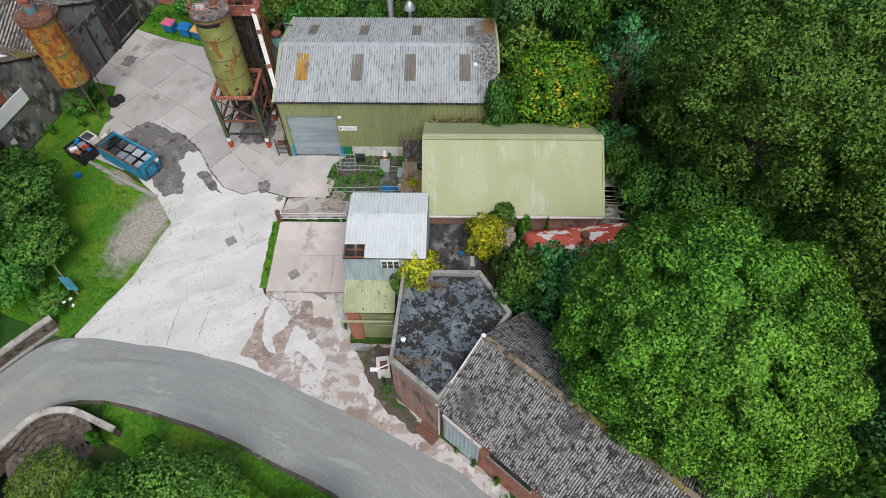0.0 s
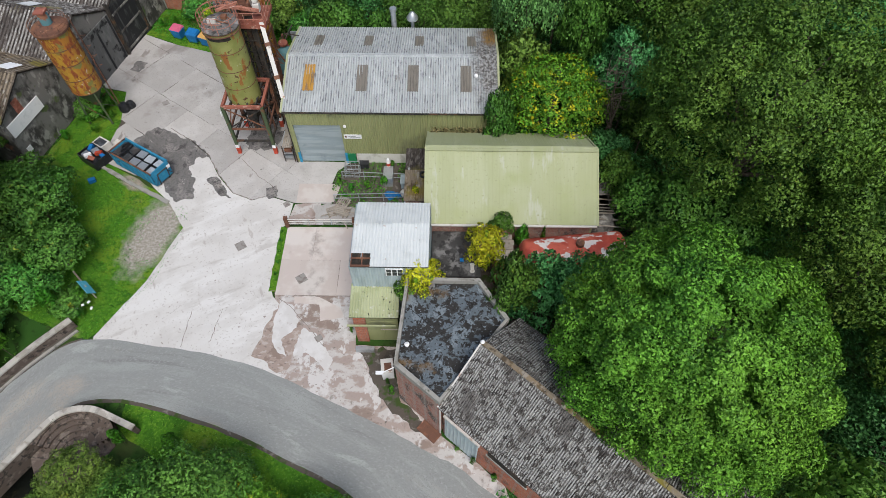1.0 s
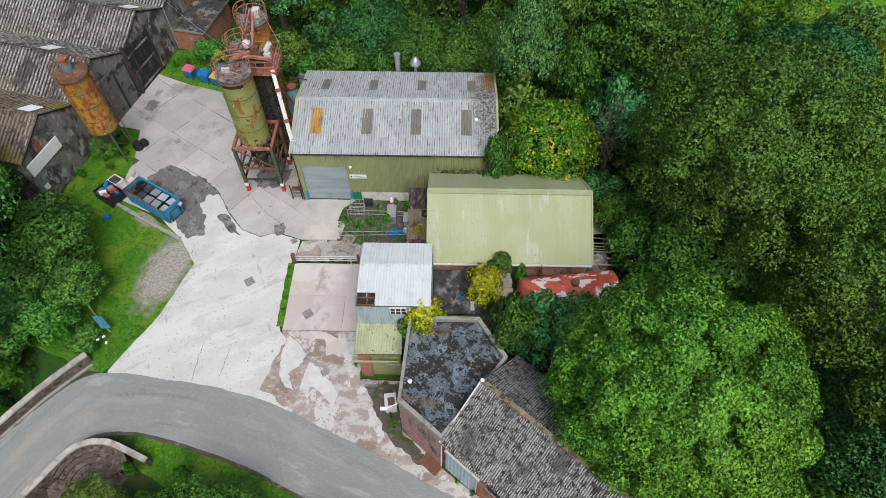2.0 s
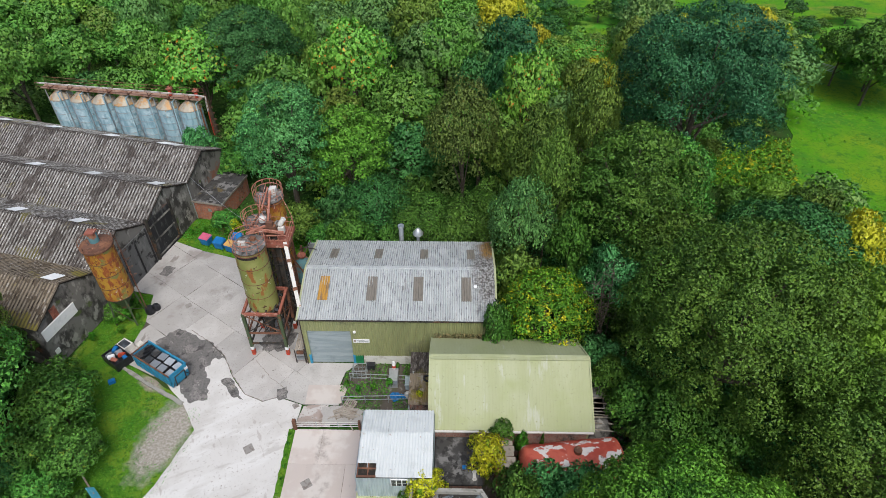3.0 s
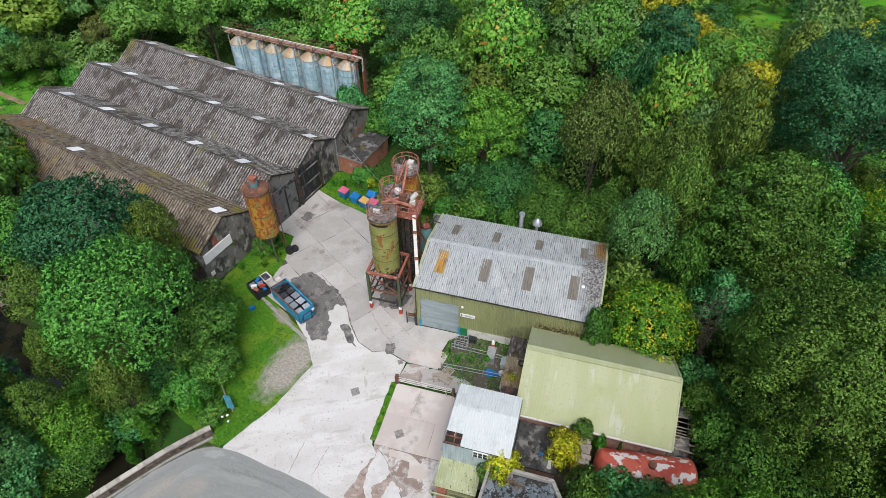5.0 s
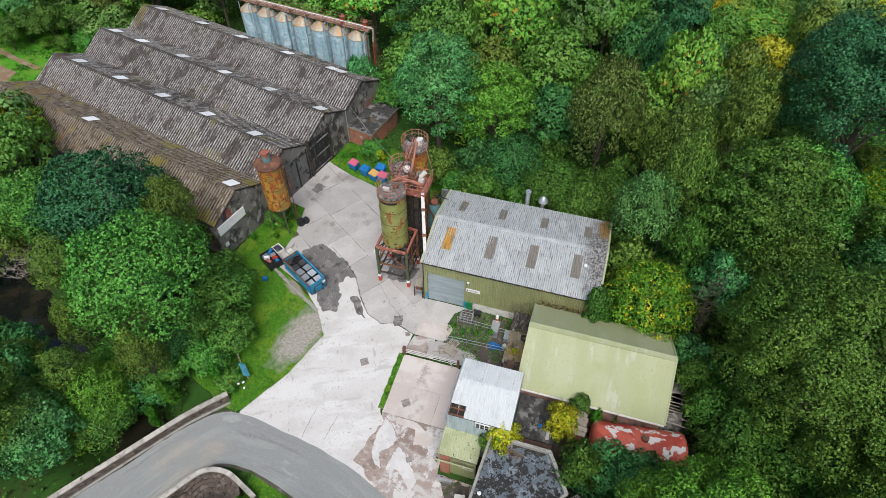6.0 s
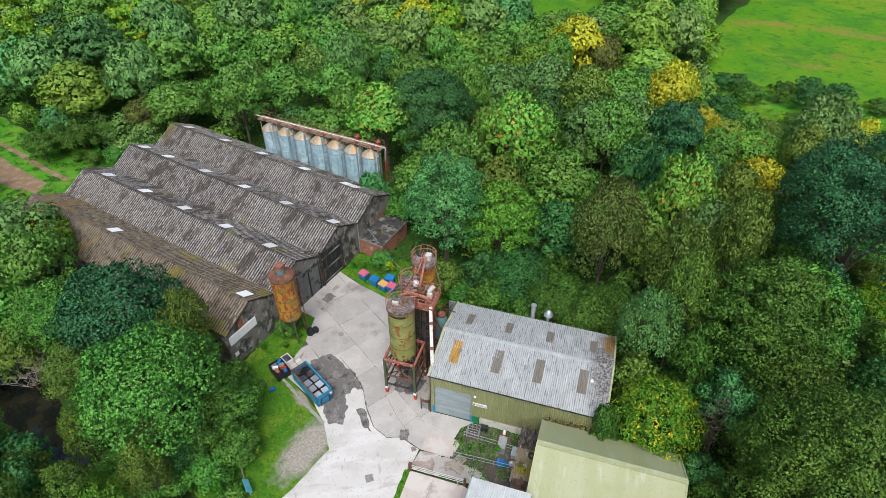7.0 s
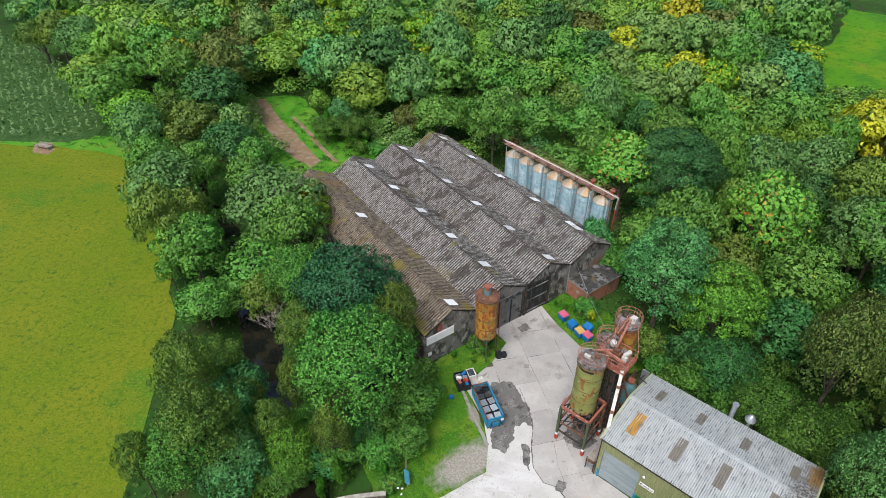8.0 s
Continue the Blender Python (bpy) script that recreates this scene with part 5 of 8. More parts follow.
def vessel(name, x, y, r, z0, z1, paint, label, top="rust", cone=0.0):
    """A riveted steel silo: shell, hoops, roof with hatch and rail."""
    ob = thing(name, (x, y, 0), label, "silo")
    part("shell", Geo().lathe([(r, z0), (r, z1)], 32), paint, ob, smooth=True)
    part("hopper", Geo().lathe([(r, z0), (.25, z0 - cone), (0, z0 - cone)] if cone else [(r, z0), (0, z0)], 32), M["green_steel"], ob, smooth=True)
    part("roof", Geo().lathe([(r + .06, z1 - .04), (r + .06, z1 + .04), (r * .5, z1 + .2), (0, z1 + .26)], 32), M["silo_cap"], ob, "dusty grey domed top", True)
    hoops(ob, r - .02, [z0 + .05 + (z1 - z0 - .2) * k / 4 for k in range(5)])
    part("handrail", guard(r + .1, z1 + .05, .95, 9), M["pink_oxide"], ob, "faded red round handrail")
    part("kick_ring", Geo().ring(r + .04, z1 - .3, .07, (0, 0), 28), M["rust"], ob)
    return ob


green = vessel("green_silo", -12.8, 49.85, 1.32, 4.9, 11.8, M["silo_green"], "olive green rust-streaked steel silo on a braced frame", cone=1.4)
g = Geo()
for k in range(7):
    a = radians(238 + k * 11)
    g.box(-.14, .14, -.02, .04, -.17, .17, pose(1.31 * math.cos(a), 1.31 * math.sin(a), 11.35, 0, 0, math.degrees(a) + 90))
part("vent_slot", g, M["void"], green, "dark slot below the rim")
part("hatch", Geo().box(-.75, -.15, -.35, -.1, 12.0, 12.35), M["white_steel"], green, "pale inspection hatch")
part("roof_pipe", Geo().rod((-.9, .2, 12.1), (.8, -.4, 12.15), .05, 6).rod((.2, .7, 12.1), (.9, .1, 12.1), .05, 6).box(.1, .5, .2, .6, 12.0, 12.25), M["rust"], green, "rusty pipes across the top")
# supporting frame of the green silo
stand = thing("silo_stand", (-14.2, 48.0, 0), "rusty braced steel stand with red and white warning bands", "frame")
SX, SY = 3.2, 3.3
for x in (0, SX):
    for y in (0, SY):
        leg = part("leg", Geo().box(x - .13, x + .13, y - .13, y + .13, 1.1, 5.4), M["green_steel"] if y == 0 else M["rust"], stand)
        part("warning_band", Geo().box(x - .15, x + .15, y - .15, y + .15, .0, .75), M["warn_red"], leg, "red warning band")
        part("warning_band", Geo().box(x - .15, x + .15, y - .15, y + .15, .75, 1.1), M["white_paint"], leg, "white warning band")
for z in (5.35, 2.9, 1.5):
    for a, b in (((0, 0), (SX, 0)), ((SX, 0), (SX, SY)), ((SX, SY), (0, SY)), ((0, SY), (0, 0))):
        part("cross_beam", Geo().beam((*a, z), (*b, z), .22 if z > 4 else .14, .26 if z > 4 else .16), M["red_oxide"] if z > 4 else M["dark_steel"] if z < 2 else M["rust"], stand)
for a, b in (((0, 0), (SX, 0)), ((SX, 0), (SX, SY)), ((SX, SY), (0, SY)), ((0, SY), (0, 0))):
    part("brace", Geo().beam((*a, 5.2), (*b, 3.0), .08), M["rust"], stand)
    part("brace", Geo().beam((*a, 3.0), (*b, 5.2), .08), M["dark_steel"], stand)
for x in (.5, 1.2, 1.9, 2.6):
    part("joist", Geo().beam((x, 0, 5.2), (x, SY, 5.2), .12), M["dark_steel"], stand)
for k in range(6):
    part("brace", Geo().beam((.4 + .5 * k, 0, 2.9), (.2 + .55 * ((k * 2) % 6), SY, 1.5 + .5 * (k % 3)), .07), M["dark_steel"], stand)
    part("downpipe", Geo().rod((.5 + .45 * k, 2.6 + .1 * (k % 2), .2), (.5 + .45 * k, 2.5, 5.1), .05 + .02 * (k % 3), 6), M["rust" if k % 2 else "dark_steel"], stand)
part("valve_box", Geo().box(1.2, 2.0, 1.4, 2.2, 2.6, 3.6), M["dark_steel"], stand, "grimy outlet valve box")
part("chute", Geo().rod((1.6, 1.8, 2.6), (1.6, 1.8, 1.3), .3, 12, .18), M["dark_steel"], stand, "discharge chute", True)
part("notice", Geo().box(-.2, -.13, -.3, .05, 4.6, 5.0), M["white_paint"], stand)

middle = vessel("brown_silo", -13.1, 53.6, 1.15, 4.2, 11.3, M["silo_green"], "grimy steel silo behind, rust red at the top", cone=1.2)
third = vessel("orange_silo", -12.7, 56.7, 1.25, 3.6, 11.9, M["silo_orange"], "rust-orange steel silo with a railed top", cone=1.2)
part("hatch", Geo().box(.1, .75, -.2, .45, 12.1, 12.75), M["white_steel"], third, "pale filter box")
part("roof_box", Geo().box(-.7, .0, -.75, -.1, 12.0, 12.4).box(.2, .6, -.8, -.5, 12.0, 12.3), M["galv"], third, "grey boxes on the dusty top")
part("filter", Geo().lathe([(.35, 12.0), (.38, 12.7), (.2, 12.9), (0, 12.9)], 14, (-.45, .2)), M["dark_steel"], third, smooth=True)
for ob, y0, y1 in ((middle, 51.9, 54.5), (third, 55.0, 57.8)):
    for x in (-14.0, -11.0):
        for y in (y0, y1):
            c = ob.matrix_basis.translation
            part("leg", Geo().box(x - c.x - .1, x - c.x + .1, y - c.y - .1, y - c.y + .1, 0, 5), M["rust"], ob)
    for z in (1.6, 4.6):
        c = ob.matrix_basis.translation
        part("tie_beam", Geo().beam((-14 - c.x, y0 - c.y, z), (-11 - c.x, y0 - c.y, z), .14).beam((-11 - c.x, y0 - c.y, z), (-11 - c.x, y1 - c.y, z), .14).beam((-14 - c.x, y0 - c.y, z), (-14 - c.x, y1 - c.y, z), .14), M["rust"], ob)

# elevator head and platform between the silos
tower = thing("elevator_tower", (-11.45, 52.1, 0), "red-oxide elevator tower with a railed platform and white spout", "tower")
g = Geo()
for x in (-.55, .55):
    for y in (-.5, .5):
        g.box(x - .07, x + .07, y - .07, y + .07, 0, 10.6)
for z in range(1, 11):
    for a, b in (((-.55, -.5), (.55, -.5)), ((.55, -.5), (.55, .5)), ((.55, .5), (-.55, .5)), ((-.55, .5), (-.55, -.5))):
        g.beam((*a, z), (*b, z), .06)
        g.beam((*a, z - 1), (*b, z), .045)
part("mast", g, M["dark_steel"], tower, "latticed dark steel mast")
part("leg_casing", Geo().box(-.3, .0, -.35, -.1, .3, 11.6).box(.1, .4, -.35, -.1, .3, 11.6), M["dark_steel"], tower, "elevator leg casings")
part("platform", Geo().box(-1.4, 1.5, -1.0, 1.6, 10.6, 10.75), M["red_oxide"], tower, "red-oxide platform deck")
part("platform_edge", Geo().box(-1.45, 1.55, -1.06, -1.0, 10.5, 10.85).box(1.5, 1.56, -1.0, 1.6, 10.5, 10.85), M["red_oxide"], tower)
g = Geo()
for a, b in (((-1.4, -1.0), (1.5, -1.0)), ((1.5, -1.0), (1.5, 1.6)), ((1.5, 1.6), (-1.4, 1.6)), ((-1.4, 1.6), (-1.4, -1))):
    for z in (11.3, 11.8):
        g.rod((*a, z), (*b, z), .03, 5)
    for k in range(4):
        p = Vector(a).lerp(Vector(b), k / 4)
        g.rod((p.x, p.y, 10.7), (p.x, p.y, 11.8), .03, 5)
part("platform_rail", g, M["pink_oxide"], tower, "faded red guard rail")
part("head_box", Geo().box(-.4, .45, -.42, .1, 11.2, 12.2).box(-.25, .3, -.34, .05, 12.2, 12.6), M["rust"], tower, "elevator head box")
part("motor", Geo().rod((.75, .2, 12.0), (1.15, .35, 12.6), .22, 12).box(.6, 1.1, -.1, .4, 11.3, 11.9), M["white_steel"], tower, "pale geared motor", True)
part("spout", Geo().beam((1.2, -.75, 10.9), (2.5, -4.35, 5.75), .32, .28), M["white_steel"], tower, "long sloping white spout")
part("spout_flange", Geo().beam((1.5, -1.6, 9.7), (1.56, -1.75, 9.48), .42, .38), M["rust"], tower)
part("spout_flange", Geo().beam((2.0, -3.0, 7.7), (2.06, -3.16, 7.46), .42, .38), M["rust"], tower)
g = Geo()
g.beam((1.2, -.55, 11.75), (-1.5, -.75, 12.3), .2).beam((-.4, -.2, 12.2), (-1.6, -1.6, 12.45), .17).beam((-.3, .3, 12.1), (-1.0, 4.6, 12.6), .18).beam((-.9, 1.4, 12.9), (-1.1, 4.4, 13.0), .12)
part("transfer_chute", g, M["pink_oxide"], tower, "sloping rust-pink transfer chutes to the silos")
g = Geo()
for dx, dy in ((-1.9, -.2), (-1.3, 2.6)):
    g.beam((dx, dy, 11.6), (dx + .3, dy + 2.6, 11.7), .1).rod((dx, dy, 11.6), (dx, dy, 12.9), .03, 5).rod((dx + .3, dy + 2.6, 11.6), (dx + .3, dy + 2.6, 12.9), .03, 5).rod((dx, dy, 12.9), (dx + .3, dy + 2.6, 12.9), .03, 5)
part("gangway", g, M["rust"], tower, "narrow gangways between the silo tops")
g = Geo().rod((-.6, .9, 10.8), (-.6, .9, 12.9), .16, 10).rod((-.2, 1.1, 10.8), (.3, 1.2, 11.6), .2, 10).rod((-1.0, .2, 10.8), (-1.0, .4, 11.8), .24, 10)
part("cyclone", g, M["silo_cap"], tower, "small grimy ducts on the platform", True)
# ring rails and stays round the silo tops
for dx, dy, z, r in ((-1.35, -2.25, 12.55, 1.2), (-1.65, 1.5, 12.0, 1.05), (-1.25, 4.6, 12.6, 1.2)):
    part("ring_rail", guard(r, z - .5, .95, 8, (dx, dy), .4, 5.2), M["pink_oxide"], tower, "faded red ring rail")
for a, b in (((-1.4, -1.0, 11.8), (-1.2, -2.6, 12.6)), ((1.5, -1.0, 11.8), (.4, -1.7, 13.0)), ((.4, -1.7, 13.0), (-1.2, -2.2, 12.9)), ((-1.4, 1.6, 11.8), (-1.6, 3.4, 12.9)), ((1.5, 1.6, 11.8), (.2, 3.6, 12.8)), ((-.2, -.2, 12.9), (-1.3, 1.6, 13.2)), ((.3, .2, 11.9), (-1.5, .3, 13.1)), ((-1.0, 1.0, 13.2), (-1.2, 4.4, 13.4))):
    part("stay", Geo().beam(a, b, .045), M["pink_oxide"], tower, "faded red stay")
part("blower", Geo().lathe([(0, 0), (.3, .02), (.34, .4), (.2, .55), (0, .58)], 14, (-.75, .55)), M["white_steel"], tower, "pale blower housing", True).matrix_basis = pose(0, 0, 12.1)
g = Geo()
for k in range(14):
    g.rod((.95, .62, .6 + k * .7), (1.25, .62, .6 + k * .7), .018, 4)
g.rod((.95, .62, 0), (.95, .62, 10.6), .025, 5).rod((1.25, .62, 0), (1.25, .62, 10.6), .025, 5)
part("ladder", g, M["rust"], tower, "rusty cat ladder")
# the lower frame with the teal tank
tank = thing("teal_tank", (-10.25, 55.1, 0), "flaking teal and rust steel tank in a frame", "tank")
part("shell", Geo().lathe([(.75, 1.2), (.75, 5.3), (.45, 5.75), (.3, 5.8), (.3, 6.1)], 20), M["teal"], tank, smooth=True)
part("lid", Geo().lathe([(.42, 6.05), (.42, 6.2), (.2, 6.25), (0, 6.2)], 16), M["red_oxide"], tank, smooth=True)
g = Geo()
for x, y in ((-.9, -.9), (.9, -.9), (.9, .9), (-.9, .9)):
    g.box(x - .07, x + .07, y - .07, y + .07, 0, 7.4 if x < 0 else 3)
for z in (2.9, 7.3):
    g.beam((-.9, -.9, z), (-.9, .9, z), .14).beam((-.9, -.9, z), (.9, -.9, min(z, 3)), .1)
part("stand", g, M["rust"], tank)
solid("sheet_stack", Geo().box(-9.7, -8.6, 58.6, 58.8, 0, 3.6).box(-10.6, -9.8, 58.9, 59.05, 0, 4.4), M["galv"], "pale metal sheets stood on end behind the plant", "sheet")
cage = thing("yellow_cage", (-8.7, 59.2, 0), "rusty yellow mesh cage pallet", "cage")
g = Geo()
for z in (0.1, .8, 1.5):
    g.rod((0, 0, z), (1.2, 0, z), .03, 5).rod((1.2, 0, z), (1.2, 1, z), .03, 5).rod((1.2, 1, z), (0, 1, z), .03, 5).rod((0, 1, z), (0, 0, z), .03, 5)
for x, y in ((0, 0), (.6, 0), (1.2, 0), (1.2, 1), (0, 1)):
    g.rod((x, y, 0), (x, y, 1.5), .03, 5)
part("mesh", g, M["silo_orange"], cage)
pipework = thing("pipework", (0, 0, 0), "tangle of dark braces and pipes under the silos", "pipework")
rng = random.Random(4)
for i in range(26):
    a = Vector((-13.6 + rng.uniform(0, 4), 52 + rng.uniform(0, 5.5), rng.uniform(.2, 8)))
    part("pipe", Geo().beam(a, a + Vector((rng.uniform(-1.8, 1.8), rng.uniform(-1.5, 1.5), rng.uniform(-1.5, 1.5))), .07), M["dark_steel"], pipework)

# steps and rack beside the shutter
rack = thing("steel_rack", (-10.0, 47.0, 0), "small rusty steel rack with timber and boxes", "rack")
for x in (0, .85):
    for y in (0, 1.9):
        part("upright", Geo().box(x - .04, x + .04, y - .04, y + .04, 0, 1.9), M["dark_steel"], rack)
for z in (.4, 1.0, 1.8):
    part("shelf", Geo().box(-.05, .9, 0, 1.9, z, z + .06), M["galv"], rack)
for i in range(5):
    part("plank", Geo().box(.05 + i * .16, .18 + i * .16, -.1, 2.0, 1.86, 1.93), M["timber"], rack)
part("box", Geo().box(.1, .7, .1, .7, 1.06, 1.4), M["rust"], rack)

# orange silo beside the warehouse
old = thing("old_orange_silo", (-27.6, 52.4, 0), "orange rusted silo on four legs beside the warehouse", "silo")
part("shell", Geo().lathe([(1.28, 3.5), (1.28, 9.5)], 32), M["silo_orange"], old, "orange paint rusting through in red patches", True)
part("hopper", Geo().lathe([(1.28, 3.5), (.4, 2.0), (.4, 1.6), (0, 1.6)], 32), M["green_steel"], old, "green conical hopper", True)
part("roof", Geo().lathe([(1.4, 9.35), (1.42, 9.55), (.9, 9.8), (0, 9.95)], 32), M["rust"], old, "rusty railed top", True)
hoops(old, 1.26, (3.5, 5.0, 6.5, 8.0, 9.3))
part("rim_rail", guard(1.42, 9.55, .55, 10), M["rust"], old)
part("filter", Geo().lathe([(.42, 9.8), (.42, 10.7), (.3, 10.85), (0, 10.85)], 14), M["teal"], old, "dull green filter drum", True)
part("filter_cap", Geo().box(-.4, .4, -.4, .4, 10.85, 11.0), M["red_oxide"], old, "red cap")
for k in range(4):
    a = radians(45 + 90 * k)
    part("leg", Geo().beam((1.1 * math.cos(a), 1.1 * math.sin(a), 3.7), (1.45 * math.cos(a), 1.45 * math.sin(a), 0), .14), M["green_steel"], old)
    b = a + radians(90)
    part("brace", Geo().beam((1.2 * math.cos(a), 1.2 * math.sin(a), 2.2), (1.4 * math.cos(b), 1.4 * math.sin(b), .3), .06), M["green_steel"], old)
g = Geo()
for k in range(22):
    g.rod((1.25, .9, .4 + k * .4), (1.55, .6, .4 + k * .4), .018, 4)
g.rod((1.25, .9, .2), (1.25, .9, 10.0), .025, 5).rod((1.55, .6, .2), (1.55, .6, 10.0), .025, 5)
for z in (5, 6, 7, 8):
    g.rod((1.25, .9, z), (1.7, 1.1, z), .02, 4).rod((1.7, 1.1, z), (1.55, .6, z), .02, 4)
part("ladder", g, M["rust"], old, "rusty caged ladder")
part("sacks", Geo().lathe([(0, .9), (.35, .8), (.5, .4), (.45, 0)], 9, (1.7, .7)).lathe([(0, .7), (.3, .6), (.42, .3), (.4, 0)], 9, (2.1, 1.2)), M["black_plastic"], old, "black sacks hanging at the silo's foot", True)

# row of seven galvanised bins under a catwalk
bank = thing("grain_bin_bank", (-26.9, 79.2, 0), "steel catwalk with rail and conveyor over the grain bins", "catwalk")
rowv = Vector((-20.5, 3.1, 0))
rn = rowv.normalized()
side = Vector((-rn.y, rn.x, 0))
bin_ob = thing("grain_bin", (-26.9 + rn.x * 1.4, 79.2 + rn.y * 1.4, 0), "pale blue galvanised grain bin with a rusting conical roof", "silo", "row of grain bins")
part("shell", Geo().lathe([(1.36, 1.0), (1.36, 9.0)], 28), M["silo_blue"], bin_ob, "pale blue corrugated bin wall", True)
part("roof", Geo().lathe([(1.42, 8.95), (1.42, 9.05), (.35, 9.85), (.3, 9.95), (0, 9.95)], 14), M["silo_roof"], bin_ob, "rust-tinged conical roof")
hoops(bin_ob, 1.34, [1.6 + .92 * k for k in range(9)], M["galv"], t=.055)
g = Geo()
for k in range(12):
    a = math.tau * (k + .5) / 12
    g.beam((1.39 * math.cos(a), 1.39 * math.sin(a), 9.06), (.35 * math.cos(a), .35 * math.sin(a), 9.86), .05)
part("roof_rib", g, M["silo_roof"], bin_ob)
for k in range(2):
    a = math.radians(200 + 110 * k)
    part("leg", Geo().box(1.42 * math.cos(a) - .05, 1.42 * math.cos(a) + .05, 1.42 * math.sin(a) - .05, 1.42 * math.sin(a) + .05, 0, 10.1), M["galv"], bin_ob)
for k in range(1, 7):
    copy_thing(bin_ob, pose(*(Vector((-26.9, 79.2, 0)) + rn * (1.4 + 2.93 * k)), 0, 0, 0))
a, b = Vector((.4, 0, 10.2)), rowv + Vector((-.3, .05, 10.2))
part("deck", Geo().beam(a + side * -.2, b + side * -.2, 1.3, .1), M["catwalk"], bank, "pinkish rusting walkway deck")
g = Geo()
for o in (-.95, .75):
    for z in (10.7, 11.15):
        g.rod(a + side * -o + Vector((0, 0, z - 10.2)), b + side * -o + Vector((0, 0, z - 10.2)), .03, 5)
    for k in range(15):
        p = a.lerp(b, k / 14) + side * -o
        g.rod(p, p + Vector((0, 0, .95)), .022, 5)
part("handrail", g, M["rust"], bank, "rusty handrail")
top = Vector((0, 0, .72))
pipe = Geo().rod(a + side * .55 + top, b + side * .55 + top, .1, 10).rod(a + side * .55 + top, a + Vector((.45, .1, .2)), .11, 10).rod(a + Vector((.45, .1, .2)), a + Vector((.45, -.1, -1.6)), .1, 10)
part("conveyor_pipe", pipe, M["white_steel"], bank, "white conveyor pipe bending down at the end", True)
part("downpipe", Geo().rod(a + Vector((.45, -.1, -1.6)), a + Vector((.45, -.1, -5.2)), .1, 10), M["warn_red"], bank, "red lower length of the pipe", True)
for k in range(8):
    p = a.lerp(b, (k + .5) / 8) + side * .55
    part("pipe_hanger", Geo().beam(p, p + Vector((0, 0, .72)), .07).beam(p + side * -.9 + Vector((0, 0, .05)), p + Vector((0, 0, .05)), .16, .12), M["rust"], bank)
for p in (a + Vector((-.6, .2, 0)), a + Vector((-4.0, .7, 0))):
    drive = part("drive_unit", Geo().box(p.x - .16, p.x + .16, p.y - .14, p.y + .14, 10.3, 10.95), M["warn_red"], bank, "red conveyor drive")
    part("motor", Geo().rod((p.x - .3, p.y, 11.1), (p.x + .35, p.y, 11.25), .2, 12).box(p.x - .1, p.x + .12, p.y - .12, p.y + .12, 11.2, 11.5), M["red_oxide"], drive, smooth=True)
g = Geo()
for k in range(24):
    g.rod((1.0, -.4, .4 + k * .42), (1.0, .1, .4 + k * .42), .02, 4)
    if k > 5 and k % 2:
        z = .4 + k * .42
        g.rod((1.0, -.4, z), (1.6, -.3, z), .02, 4).rod((1.6, -.3, z), (1.6, .0, z), .02, 4).rod((1.6, .0, z), (1.0, .1, z), .02, 4)
g.rod((1.0, -.4, 0), (1.0, -.4, 11), .03, 5).rod((1.0, .1, 0), (1.0, .1, 11), .03, 5)
part("ladder", g, M["rust"], bank, "caged ladder")
part("standpipe", Geo().rod((.55, -1.4, 0), (.55, -1.4, 10.2), .1, 8), M["rust"], bank, "rust-red standpipe")
for k in range(7):
    p = a.lerp(b, (k + .12) / 7)
    part("post", Geo().box(p.x - .06, p.x + .06, p.y - 1.3, p.y - 1.2, 0, 10.2).beam((p.x, p.y - 1.25, 10.1), (p.x, p.y + .6, 10.1), .1), M["silo_blue"], bank)

# red horizontal tank
rt = thing("red_tank", look((9.6, 35.1, 2.75), (17, 36.0, 2.75)) @ pose(0, 0, 0, 180), "large red horizontal tank with flaking white patches", "tank")
part("shell", Geo().lathe([(0, -.28), (.7, -.22), (1.3, -.08), (1.62, .1), (1.7, .25), (1.7, 7.0), (1.62, 7.2), (1.3, 7.38), (.7, 7.5), (0, 7.55)], 36), M["tank_red"], rt, smooth=True)
hoops(rt, 1.68, (1.0, 3.6, 6.3), M["tank_red"])
part("manhole", Geo().rod((0, -1.6, 3.9), (0, -2.0, 3.9), .3, 14), M["rust"], rt)
for x, y in ((10.6, 34.0), (15.2, 34.5)):
    solid("tank_saddle", Geo().box(x, x + .6, y, y + 2.75, 0, 1.6), M["coping"], "concrete saddle under the red tank", "support", "saddles of the red tank")

# ---- yard things ----
ang = 149.5
skip = thing("waste_skip", pose(-19.85, 44.63, .036, 0, 0, ang), "blue open roll-off skip full of black and grey scrap electronics", "skip")
SL, SW, SH = 4.95, 1.85, 1.65
g = Geo().box(0, .08, -SW / 2, SW / 2, .25, SH).box(SL - .08, SL, -SW / 2, SW / 2, .25, SH).box(0, SL, -SW / 2, -SW / 2 + .08, .25, SH).box(0, SL, SW / 2 - .08, SW / 2, .25, SH).box(0, SL, -SW / 2, SW / 2, .2, .3)
part("body", g, M["skip_blue"], skip, "scuffed blue steel body")
for y in (-SW / 2 - .06, SW / 2):
    for k in range(8):
        part("side_rib", Geo().box(.25 + k * .62, .36 + k * .62, y, y + .06, .3, SH - .05), M["skip_blue"], skip)
part("top_rail", Geo().box(-.04, SL + .04, -SW / 2 - .05, -SW / 2 + .07, SH, SH + .07).box(-.04, .07, -SW / 2, SW / 2, SH, SH + .07), M["skip_blue"], skip, "blue top rail")
part("top_rail", Geo().box(-.04, SL + .04, SW / 2 - .07, SW / 2 + .05, SH, SH + .07).box(SL - .07, SL + .04, -SW / 2, SW / 2, SH, SH + .07), M["rust"], skip, "worn reddish top rail")
